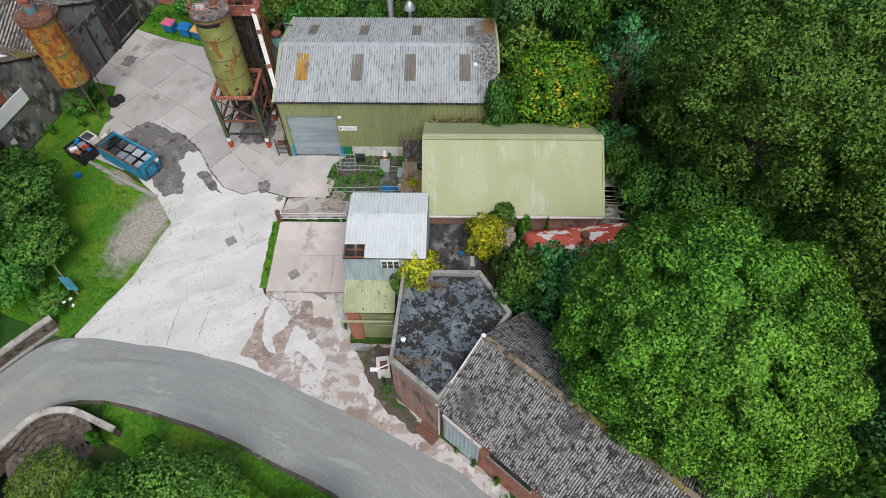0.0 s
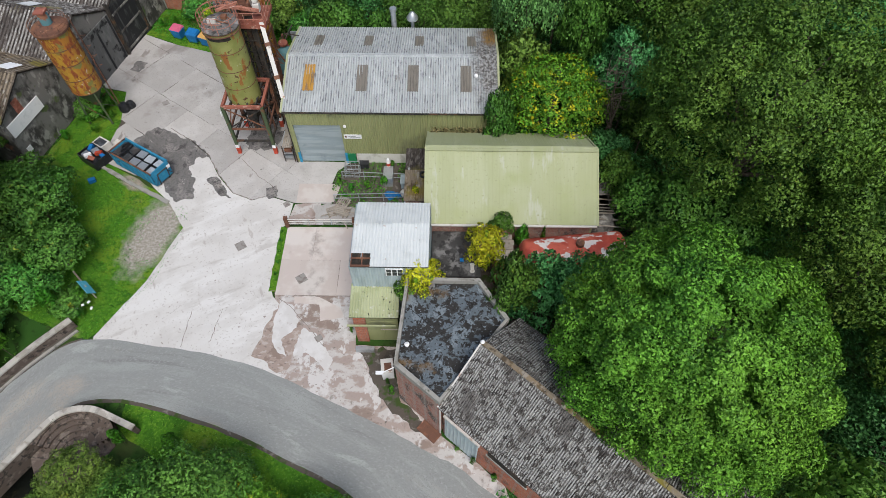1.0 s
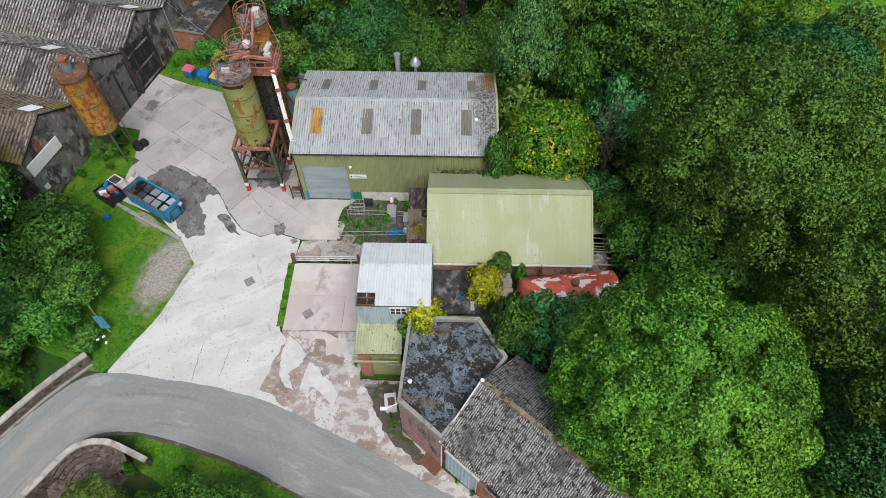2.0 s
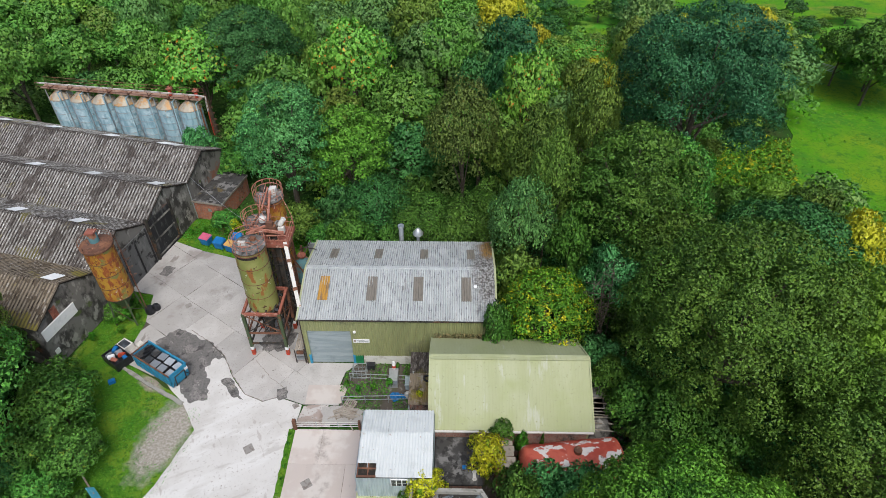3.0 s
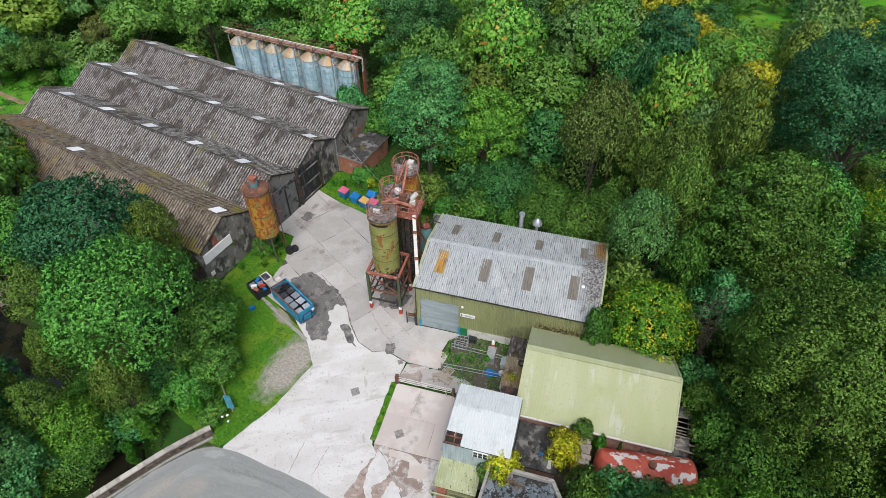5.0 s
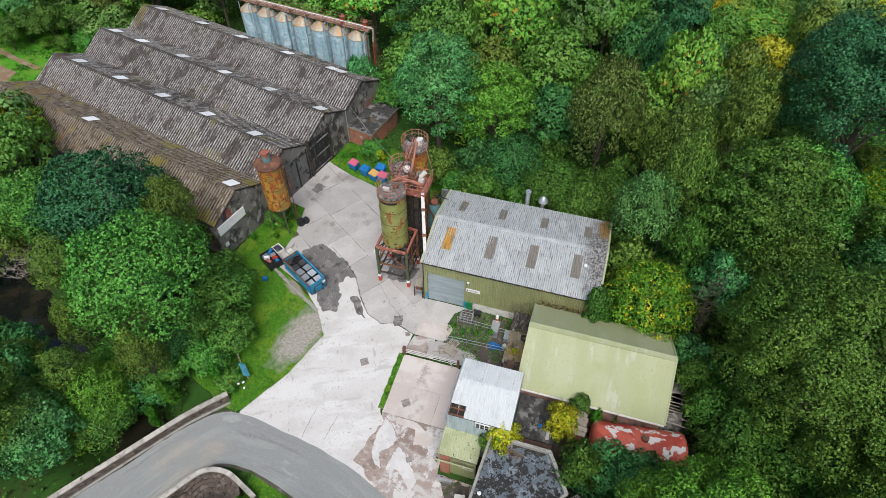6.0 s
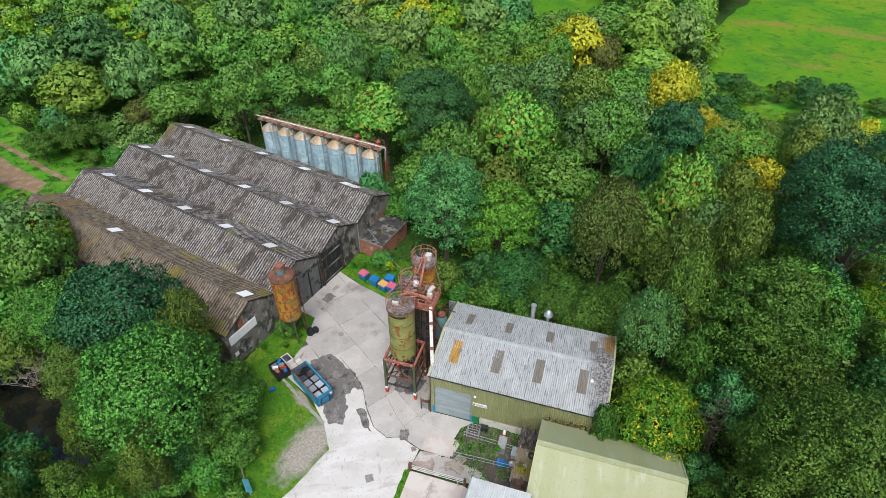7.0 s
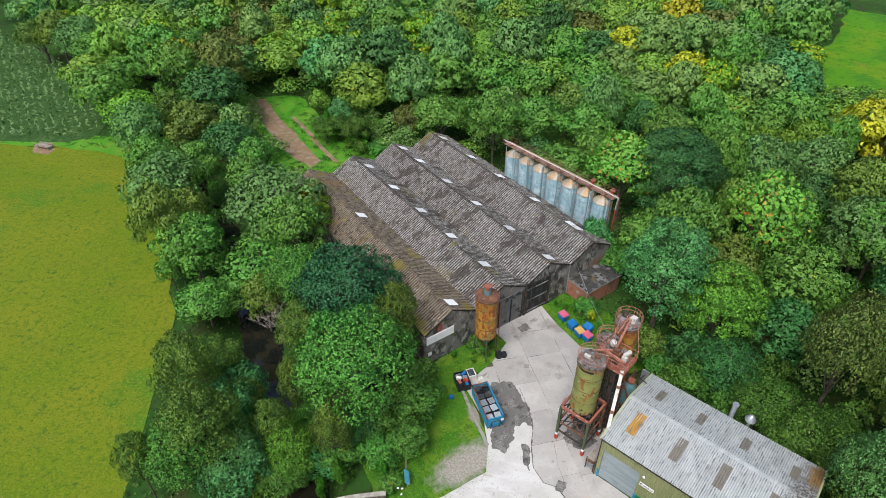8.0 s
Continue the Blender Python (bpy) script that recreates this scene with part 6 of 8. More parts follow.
part("runner", Geo().box(0, SL, -.55, -.4, 0, .2).box(0, SL, .4, .55, 0, .2), M["dark_steel"], skip)
g = Geo().rod((-.04, -.5, .3), (-.18, -.5, 1.35), .05).rod((-.04, .5, .3), (-.18, .5, 1.35), .05).rod((-.18, -.5, 1.35), (-.18, .5, 1.35), .05).rod((-.1, -.9, .3), (-.1, -.5, 1.0), .03).rod((-.1, .9, .3), (-.1, .5, 1.0), .03)
part("lifting_hook_bar", g, M["dark_steel"], skip, "dark lifting bar at the end")
part("label_plate", Geo().box(-.012, 0, -.95, -.6, .95, 1.3), M["white_paint"], skip)
part("label_plate", Geo().box(.9, 1.3, -SW / 2 - .075, -SW / 2 - .06, .9, 1.2), M["white_paint"], skip)
part("litter_bed", Geo().box(.1, SL - .1, -SW / 2 + .1, SW / 2 - .1, .3, 1.05), M["black_plastic"], skip, "layer of black scrap")
rng = random.Random(3)
for i in range(5):
    for j in range(2):
        tone, word = (("silver_plastic", "silver grey"), ("grey_plastic", "grey"), ("dark_glass", "dark glassy"))[0 if i == 0 or (i, j) == (1, 0) else 1 if i < 3 else 2]
        m = skip.matrix_basis @ pose(.52 + i * .97 + rng.uniform(-.05, .05), -.42 + j * .84 + rng.uniform(-.03, .03), 1.06 + rng.uniform(0, .14), rng.uniform(-5, 5), rng.uniform(-5, 5), rng.uniform(-7, 7))
        scrap = thing("scrap_television", m, "black-cased scrap television with a %s back lying in the skip" % word, "television", "scrap in the skip")
        part("case", Geo().box(-.44, .44, -.38, .38, 0, .3), M["black_plastic"], scrap)
        part("screen", Geo().box(-.4, .4, -.345, .345, .3, .34).box(-.2, .2, -.15, .15, .34, .38), M[tone], scrap, word + " moulded back")
for k in range(3):
    solid("flat_monitor", Geo().box(-.36, .36, -.05, .05, 0, .5, skip.matrix_basis @ pose(4.2 - k * .25, -.3 + .3 * k, 1.35, rng.uniform(-12, 12), rng.uniform(-12, 12), 80 + 6 * k)), M["black_plastic"], "black flat monitor standing on edge in the skip", "monitor", "scrap in the skip")

crate = thing("scrap_crate", pose(-26.5, 46.9, 0, 0, 0, ang - 3), "open black crate of red and blue scrap", "crate")
for x0, x1, y0, y1, z1 in ((-1.1, 1.1, -.8, -.74, .9), (-1.1, 1.1, .74, .8, .9), (-1.1, -1.04, -.74, .74, .9), (1.04, 1.1, -.74, .74, .9), (-1.04, 1.04, -.74, .74, .1)):
    part("crate_side", Geo().box(x0, x1, y0, y1, 0, z1), M["black_plastic"], crate)
for i, m in enumerate(("blue_plastic", "warn_red", "grey_plastic", "blue_plastic", "black_plastic", "red_oxide", "white_paint", "grey_plastic")):
    part("scrap_item", Geo().box(-.3, .3, -.16, .16, 0, .3), M[m], crate).matrix_basis = pose(-.75 + .5 * (i % 4), -.38 + .72 * (i // 4), .5 + .06 * i % .2, 8 * (i % 3), 6 * (i % 2), 40 * i)
crt = thing("old_television", pose(-26.5, 48.5, 0, 0, 0, -30), "beige old television lying on its back", "television")
part("case", Geo().box(-.62, .62, -.5, .5, 0, .6), M["plinth"], crt, "beige case")
part("screen", Geo().box(-.48, .48, -.36, .36, .6, .63), M["dark_glass"], crt, "dark screen")
solid("white_box", Geo().box(-.55, .55, -.3, .3, 0, .5, pose(-24.9, 48.5, 0, 0, 0, -30)), M["plinth"], "pale box beside the skip", "box")
solid("blue_crate", Geo().box(-.28, .28, -.2, .2, 0, .32, pose(-26.1, 44.5, 0, 0, 0, 30)), M["blue_plastic"], "small blue plastic crate on the grass", "crate")
edge_a = wobble([(-26.2, 46.55), (-22.6, 44.4), (-19.0, 42.5)], .5, .05, 71, False)
edge_b = wobble([(-26.35, 46.25), (-22.75, 44.1), (-19.1, 42.15)], .5, .07, 72, False)
kerb = Geo().slab(edge_a + edge_b[::-1], -.05, .11)
solid("kerb", kerb, M["coping"], "old concrete kerb at the edge of the verge", kind="structure")

# wheeled bins
def bin_of(x, y, turn, body, lid, label, lifted=0):
    ob = thing("wheeled_bin", pose(x, y, .02, 0, 0, turn) @ Matrix.Diagonal((.82, .82, .9, 1)), label, "bin", "bins on the verge")
    g = Geo()
    g.add([(-.55, -.42, .15), (.55, -.42, .15), (.55, .42, .15), (-.55, .42, .15), (-.7, -.56, 1.15), (.7, -.56, 1.15), (.7, .56, 1.15), (-.7, .56, 1.15)], [(3, 2, 1, 0), (4, 5, 6, 7), (0, 1, 5, 4), (1, 2, 6, 5), (2, 3, 7, 6), (3, 0, 4, 7)])
    part("body", g, M[body], ob)
    part("rim", Geo().box(-.74, .74, -.6, .6, 1.12, 1.2), M[body], ob)
    cover = Geo().add([(-.72, -.58, 0), (.72, -.58, 0), (.72, .58, .08), (-.72, .58, .08), (-.62, -.45, .16), (.62, -.45, .16), (.62, .5, .26), (-.62, .5, .26)], [(3, 2, 1, 0), (4, 5, 6, 7), (0, 1, 5, 4), (1, 2, 6, 5), (2, 3, 7, 6), (3, 0, 4, 7)])
    part("lid", cover, M[lid], ob, lid.split("_")[0] + " lid").matrix_basis = pose(0, 0, 1.2, lifted)
    for sx in (-.5, .5):
        for sy in (-.35, .35):
            part("wheel", Geo().rod((sx - .04, sy, .1), (sx + .04, sy, .1), .1, 10), M["black_plastic"], ob)
    return ob


bin_of(-23.55, 63.75, -20, "blue_plastic", "pink_plastic", "blue wheeled bin with a pink lid on the verge")
bin_of(-21.80, 63.10, -16, "blue_plastic", "blue_plastic", "all-blue wheeled bin on the verge")
bin_of(-20.40, 62.60, -22, "blue_plastic", "yellow_plastic", "blue wheeled bin with a sandy yellow lid")
bin_of(-20.00, 63.90, -10, "blue_plastic", "blue_plastic", "open blue wheeled bin among weeds", 14)
bin_of(-19.25, 62.60, -14, "blue_plastic", "pink_plastic", "blue wheeled bin with a pink lid beside the weeds")
solid("bottle_drum", Geo().lathe([(0, 0), (.25, 0), (.25, .6), (.12, .75), (0, .75)], 12, (-21.6, 66.1)), M["blue_sheet"], "pale blue drum in the weeds", "drum", smooth=True)

# gate, posts and rails
gate = thing("field_gate", (-8.75, 40.05, 0), "low rusty tubular gate across the court", "gate")
part("gate_post", Geo().box(-.14, .14, -.14, .14, 0, 1.25), M["rust"], gate)
part("gate_post", Geo().box(5.3, 5.5, -.1, .1, 0, 1.2), M["rust"], gate)
for z in (.35, .65, .95):
    part("rail", Geo().rod((.14, 0, z), (5.3, .05, z), .035, 6), M["white_steel"], gate)
for x in (1.8, 3.6):
    part("stile", Geo().box(x - .03, x + .03, -.02, .05, .3, 1.0), M["galv"], gate)
far_gate = thing("field_gate", pose(66.4, 113.5, 0, 0, 0, -44), "grey metal field gate at the pasture's corner", "gate")
for x in (0, 4.1):
    part("gate_post", Geo().box(x - .09, x + .09, -.09, .09, 0, 1.4), M["timber"], far_gate)
for z in (.3, .55, .8, 1.05, 1.25):
    part("rail", Geo().rod((.1, 0, z), (4.0, 0, z), .04, 6), M["galv"], far_gate)
fence = thing("tube_fence", (-5.2, 42.6, 0), "bent galvanised tube fence round the weedy plot", "fence")
for (x0, y0), (x1, y1) in (((0, 0), (6.0, .25)), ((.4, 2.45), (5.9, 2.3)), ((5.9, 2.4), (6.0, -1.6))):
    for z in (.5, 1.0):
        part("rail", Geo().rod((x0, y0, z), (x1, y1, z - .05), .035, 6), M["galv"], fence)
    for k in range(4):
        x, y = x0 + (x1 - x0) * k / 3, y0 + (y1 - y0) * k / 3
        part("post", Geo().rod((x, y, 0), (x, y, 1.05), .04, 6), M["galv"], fence)
pallet = thing("pallet", pose(-5.5, 40.9, .02, 0, 0, 25), "weathered grey timber pallet", "pallet", "pallets by the gate")
for k in range(6):
    part("deck_board", Geo().box(0, 1.2, k * .17, k * .17 + .1, .1, .125), M["timber"], pallet)
for x in (0, .55, 1.1):
    part("bearer", Geo().box(x, x + .1, 0, .95, 0, .1), M["timber"], pallet)
copy_thing(pallet, pose(-5.2, 41.2, .16, 3, 4, -15))
copy_thing(pallet, pose(-4.4, 41.5, .05, 2, -14, 60))
g = Geo()
rng = random.Random(6)
for k in range(14):
    p = Vector((-5.9 + rng.uniform(0, 2.2), 40.6 + rng.uniform(0, 1.5), .1))
    g.beam(p, p + Vector((rng.uniform(-.9, .9), rng.uniform(-.9, .9), rng.uniform(0, .35))), .1, .03)
solid("loose_timber", g, M["timber"], "heap of loose broken boards", "timber")
pump = thing("green_pump", (-.9, 45.2, 0), "small grey pump with a red and white post", "pump")
part("body", Geo().box(-.4, .4, -.9, .5, 0, 1.0), M["galv"], pump)
part("post", Geo().lathe([(.16, 0), (.16, 1.7), (.1, 1.85), (0, 1.9)], 12, (0, .55)), M["white_paint"], pump, smooth=True)
part("band", Geo().lathe([(.17, 1.1), (.17, 1.4)], 12, (0, .55)), M["warn_red"], pump)
solid("pale_cover", Geo().box(.15, 1.0, 44.0, 45.0, .7, .78).box(.2, .9, 44.1, 44.9, 0, .7), M["blue_sheet"], "pale blue metal cover on a box", "box")
g = Geo()
rng = random.Random(14)
for k in range(9):
    x, y = -0.44 + rng.uniform(-.55, .45), 43.37 + rng.uniform(-.3, .3)
    g.lathe([(0, rng.uniform(.12, .4)), (.18, rng.uniform(.1, .25)), (.34, .02)], 5, (x, y), rng.uniform(0, 1), 7.2)
solid("blue_tarpaulin", g, M["blue_plastic"], "crumpled blue tarpaulin on the rubble", "tarpaulin")
solid("white_sack", Geo().lathe([(0, .5), (.2, .42), (.34, .15), (.3, 0)], 7, (0.44, 43.51)), M["plinth"], "slumped off-white bulk sack", "sack", smooth=True)
solid("pipe_rail", Geo().rod((.75, 40.5, 2.2), (.95, 43.6, 2.0), .09, 8).rod((.95, 43.6, 2.0), (1.0, 43.9, 2.9), .07, 8), M["galv"], "pale metal pipe along the lean-to", "pipe")
wood_box = thing("cage_trolley", (-4.6, 45.2, 0), "grey wire cage trolley", "trolley")
g = Geo()
for x in (0, .4, .8, 1.2):
    g.rod((x, 0, 0), (x, 0, 1.1), .025, 5).rod((x, .9, 0), (x, .9, 1.1), .025, 5)
for z in (.15, .6, 1.1):
    g.rod((0, 0, z), (1.2, 0, z), .025, 5).rod((0, .9, z), (1.2, .9, z), .025, 5).rod((0, 0, z), (0, .9, z), .025, 5).rod((1.2, 0, z), (1.2, .9, z), .025, 5)
part("cage", g, M["galv"], wood_box)
solid("black_box", Geo().box(-3.5, -2.7, 46.2, 46.7, 0, .6), M["black_plastic"], "black equipment box by the plinth", "box")
solid("grey_tarp", Geo().add([(-3.1, 34.6, .02), (-2.4, 34.6, .5), (-2.4, 36.9, .55), (-3.0, 36.8, .02), (-2.9, 35.7, .35)], [(0, 1, 4), (1, 2, 4), (2, 3, 4), (3, 0, 4)]), M["blue_sheet"], "grey sheet leaning at the white building", "sheet")
solid("metal_trough", Geo().box(-2.2, -.9, 29.15, 29.4, 0, .5), M["galv"], "pale metal trough at the lean-to", "trough")
cabinet = thing("meter_cabinet", pose(.15, 27.7, 0, 0, 0, 8), "rust-stained white metal cabinet", "cabinet")
part("body", Geo().box(-.4, .4, -.5, .5, 0, 1.1), M["white_paint"], cabinet)
part("lid", Geo().box(-.42, .42, -.52, .52, 1.1, 1.16), M["white_steel"], cabinet)
part("rust_patch", Geo().box(-.2, .3, -.4, .2, 1.16, 1.166), M["rust"], cabinet)
solid("rusty_plate", Geo().box(-.75, .75, -.4, .4, 0, .12, pose(3.1, 23.6, .02, 0, 0, -40)), M["rust"], "rust-red steel plate on the ground", "plate")

# covers in the paving
for x, y, w in ((-12.2, 38.1, .75), (-6.95, 35.15, .75), (-22.45, 54.1, .6), (-9.2, 42.3, .5), (-5.0, 30.2, .5), (-15.2, 44.2, .4)):
    solid("drain_cover", Geo().box(-w / 2, w / 2, -w / 2, w / 2, 0, .03, pose(x, y, .002, 0, 0, 35)), M["iron"], "square iron drain cover in the concrete", "drain cover")
# long cracks and scuffs in the concrete
CRACKS = [([(-14.79, 29.38), (-14.66, 32.26)], 0.05, .006), ([(-12.79, 29.82), (-12.43, 32.47)], 0.045, .006), ([(-16.63, 31.61), (-15.44, 32.76)], 0.03, .006),
          ([(-10.75, 44.2), (-10.85, 43.2), (-12.2, 42.68), (-13.93, 43.43), (-15.5, 45.28), (-16.95, 47.6), (-18.84, 49.32), (-21.1, 50.8)], .07, .034),
          ([(-13.9, 47.25), (-12.21, 45.35), (-10.75, 44.2)], .035, .034), ([(-8.4, 33.4), (-7.3, 32.6), (-5.9, 31.1), (-4.6, 29.6)], .04, .012), ([(-9.2, 34.1), (-8.0, 33.75), (-5.0, 33.6)], .05, .012)]
for i, (way, wide, z) in enumerate(CRACKS):
    c = wobble(way, .25, .05, 90 + i, False)
    d = [(x + wide * random.Random(i * 50 + k).uniform(.3, 1.3), y + wide * .6) for k, (x, y) in enumerate(c)]
    solid("crack", Geo().slab(c + d[::-1], -.01, z), M["crack"], "dirt-filled crack in the concrete", kind="structure")

# sign and post on the verge
post = thing("sign_post", (-23.6, 34.6, 0), "leaning grey timber post with a toppled pale blue sign", "sign")
part("post", Geo().beam((0, 0, 0), (-1.1, 1.3, 2.6), .12), M["timber"], post)
part("strut", Geo().beam((1.5, -1.3, 0), (1.3, -1.1, 1.4), .08), M["timber"], post)
part("board", Geo().box(-.75, .75, -.02, .02, -.35, .35, pose(1.35, -1.15, 1.3, 40, 0, -42)), M["sign_blue"], post, "faded cyan sign board")
for k in range(4):
    solid("white_litter", Geo().box(-.1, .1, -.07, .07, 0, .1, pose(-22.6 + .35 * k, 31.9 + .25 * (k % 3), .9, 10 * k, 8, 33 * k)), M["white_paint"], "white scrap caught in the bush", "litter")

# parapets of the road bridge
def parapet(name, pts, h, w, label, cap):
    ob = thing(name, (0, 0, 0), label, "wall")
    for a, b in zip(pts, pts[1:]):
        part("wall_length", Geo().beam((a[0], a[1], h / 2 - .5), (b[0], b[1], h / 2 - .5), w, h + 1.0), M["wall_foot"], ob)
    for a, b in zip(pts, pts[1:]):
        a, b = Vector((*a, h + .06)), Vector((*b, h + .06))
        n = max(1, round((b - a).length / cap))
        for k in range(n):
            part("coping_stone", Geo().beam(a.lerp(b, k / n + .006), a.lerp(b, (k + 1) / n - .006), w + .1, .14), M["pale_stone"], ob)
    return ob


parapet("bridge_parapet", bend([(-22.75, 31.0), (-25.3, 28.0), (-28.6, 23.2), (-32.4, 17.6), (-38, 8.5)], 3), .85, .34, "mossy stone bridge parapet beside the road", .9)
parapet("curved_parapet", bend([(-27.5, 13.5), (-24.4, 19.0), (-22.37, 22.22), (-21.4, 23.7), (-20.68, 24.25), (-19.89, 24.48), (-19.02, 24.48), (-18.39, 24.32), (-17.39, 23.92), (-15.9, 23.3)], 3), .95, .3, "low curved stone parapet round the river bank", .8)
low = bend([(-22.4, 30.5), (-24.2, 28.5), (-25.4, 27.0), (-28.8, 22.0), (-33, 15.7)], 4)
solid("bridge_kerb", Geo().slab(low + [(x - .16, y + .09) for x, y in low[::-1]], -.05, .12), M["coping"], "old concrete kerb along the parapet", kind="structure")
solid("kerb_strip", Geo().slab([(x - .16, y + .09) for x, y in low] + [(x - .75, y + .6) for x, y in low[::-1]], -.05, .06), M["rubble"], "dark strip between kerb and parapet", kind="structure")
wall = Geo()
for r, z in ((1.0, .12), (1.35, .3), (1.7, .48), (2.0, .66), (2.3, .84)):
    wall.lathe([(r, -.3), (r, z), (r + .36, z), (r + .36, -.3)], 24, (-19.55, 21.95), radians(20), radians(175))
solid("retaining_wall", wall, M["wall_foot"], "curved dark brown stepped stone wall inside the parapet", kind="structure")
solid("channel_floor", Geo().slab(wobble([(-22.4, 21.6), (-21, 23.6), (-19.6, 24.2), (-18, 23.6), (-17.2, 22.4), (-18, 20.4), (-21, 19.6)], .6, .1, 73), -.04, .02), M["wall_foot"], "dark muddy ground inside the curved wall", kind="structure")

feeder = thing("cattle_feeder", pose(-124.6, 37.2, 0, 0, 0, 20), "weathered pale metal cattle feeder on bare soil", "feeder")
part("trough", Geo().box(-1.6, 1.6, -.55, .55, .5, .62).box(-1.6, 1.6, -.6, -.5, .5, .95).box(-1.6, 1.6, .5, .6, .5, .95), M["timber"], feeder)
for x in (-1.4, 1.3):
    part("leg", Geo().box(x, x + .1, -.5, .5, 0, .5), M["galv"], feeder)
sheet("trodden_soil", [(-127.5, 36.2), (-124, 35.0), (-121.4, 36.4), (-122.6, 38.4), (-126, 39.0)], .02, M["soil"], "trodden bare soil round the feeder", .8, .3, 74)

# overhead line
g = Geo()
pts = [Vector((-26.6, 70, 5.4)).lerp(Vector((-11.5, 57.5, 5.0)), k / 10) - Vector((0, 0, 1.2 * (1 - (k / 5 - 1) ** 2))) for k in range(11)]
for p, q in zip(pts, pts[1:]):
    g.rod(p, q, .02, 4)
solid("overhead_cable", g, M["galv"], "thin cable from the warehouse to the silos", "cable")

# ---- trees ----
def cloud(rng, lumps, n, size, spread=.5):
    """Small leaves over rounded clumps; those deep inside are left out. Gives corners, and the way each leaf leans."""
    c = np.array([l[:3] for l in lumps])
    r = np.array([l[3] for l in lumps])
    mid = c.mean(0)
    reach = np.abs(c - mid).max(0) + .1
    pick = rng.choice(len(lumps), n, p=r ** 2 / (r ** 2).sum())
    d = rng.normal(size=(n, 3))
    d[:, 2] = np.abs(d[:, 2]) * .9 - .28 * rng.random(n)
    d /= np.linalg.norm(d, axis=1)[:, None]
    p = c[pick] + d * (r[pick] * (1 + spread * (rng.random(n) - .68)))[:, None] * np.array([1, 1, .85])
    deep = np.zeros(n, bool)
    for k in range(len(lumps)):
        q = (p - c[k]) / (r[k] * .74)
        deep |= ((q ** 2).sum(1) < 1) & (pick != k)
    p, d = p[~deep], d[~deep]
    n = len(p)
    out = (p - mid) / reach
    out /= np.linalg.norm(out, axis=1)[:, None] + 1e-6
    lean = d * .75 + out * .5 + rng.normal(size=(n, 3)) * .3
    lean /= np.linalg.norm(lean, axis=1)[:, None]
    nor = lean + rng.normal(size=(n, 3)) * .45
    return leaf_corners(rng, p, nor, size * (.6 + .8 * rng.random(n))), lean


def leaf_corners(rng, p, nor, s, slim=1.0):
    n = len(p)
    nor = nor / np.linalg.norm(nor, axis=1)[:, None]
    t = np.cross(nor, rng.normal(size=(n, 3)))
    t /= np.linalg.norm(t, axis=1)[:, None] + 1e-9
    b = np.cross(nor, t) * slim
    s = s[:, None]
    return np.stack([p + t * s, p - t * s * .55 + b * s * .8, p - t * s * .55 - b * s * .8], 1)


def leaf_mesh(name, corners, material, lean=None):
    n = len(corners)
    me = bpy.data.meshes.new(name)
    me.vertices.add(3 * n)
    me.loops.add(3 * n)
    me.polygons.add(n)
    me.vertices.foreach_set("co", corners.reshape(-1).astype(np.float32))
    me.loops.foreach_set("vertex_index", np.arange(3 * n, dtype=np.int32))
    me.polygons.foreach_set("loop_start", np.arange(0, 3 * n, 3, dtype=np.int32))
    me.materials.append(material)
    me.update()
    me.validate()
    if lean is not None:
        me.normals_split_custom_set_from_vertices(np.repeat(lean, 3, 0).astype(np.float32))
    return me


def crown_lumps(rng, r, h, base, shape, count):
    """Clumps that make up a crown: a dome, an upright oval or a loose, ragged one."""
    lumps, mid, tall = [], (base + h) / 2, (h - base) / 2
    for k in range(count):
        d = rng.normal(size=3)
        d /= np.linalg.norm(d)
        if d[2] < -.45:
            d[2] *= -.6
        f = {"dome": .72 + .24 * rng.random(), "oval": .70 + .24 * rng.random(), "ragged": .55 + .4 * rng.random(), "spire": .75}[shape]
        taper = 1 - .55 * max(0, d[2]) if shape == "spire" else 1
        size = r * ({"dome": .24, "oval": .26, "ragged": .23, "spire": .25}[shape] if count < 130 else .15 if count < 200 else .112) * (.75 + .55 * rng.random())
        lumps.append((d[0] * r * f * taper, d[1] * r * f * taper, mid + d[2] * (tall - size * .6) , size))
    lumps.append((0, 0, mid, r * .62))
    lumps.append((0, 0, mid + tall * .25, r * .55))
    return lumps


LAST = [None]


def tree(name, seed, r, h, base, shape, leaves, size, leaf, label, clumps=40, bark="bark", limbs=7, group="", far=False):
    rng = np.random.default_rng(seed)
    ob = thing(name, (0, 0, 0), label, "tree" if h > 4 else "shrub", group)
    lumps = crown_lumps(rng, r, h, base, shape, clumps)
    g = Geo()
    tr = max(.05, h * .022)
    g.rod((0, 0, -.5), (.1 * r * rng.normal() * .3, .0, h * .55), tr, 8, tr * .6)
    for k in range(limbs):
        q = lumps[k]
        z0 = h * (.2 + .35 * rng.random())
        m = Vector((q[0] * .45, q[1] * .45, (z0 + q[2]) / 2))
        g.rod((0, 0, z0), m, tr * .45, 6, tr * .3)
        g.rod(m, (q[0] * .95, q[1] * .95, q[2]), tr * .3, 5, tr * .1)
    part("trunk", g, M[bark], ob)
    corners, lean = cloud(rng, lumps, leaves, size)
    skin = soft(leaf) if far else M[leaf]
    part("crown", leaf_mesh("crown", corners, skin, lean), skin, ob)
    LAST[0] = (corners, lean)
    return ob


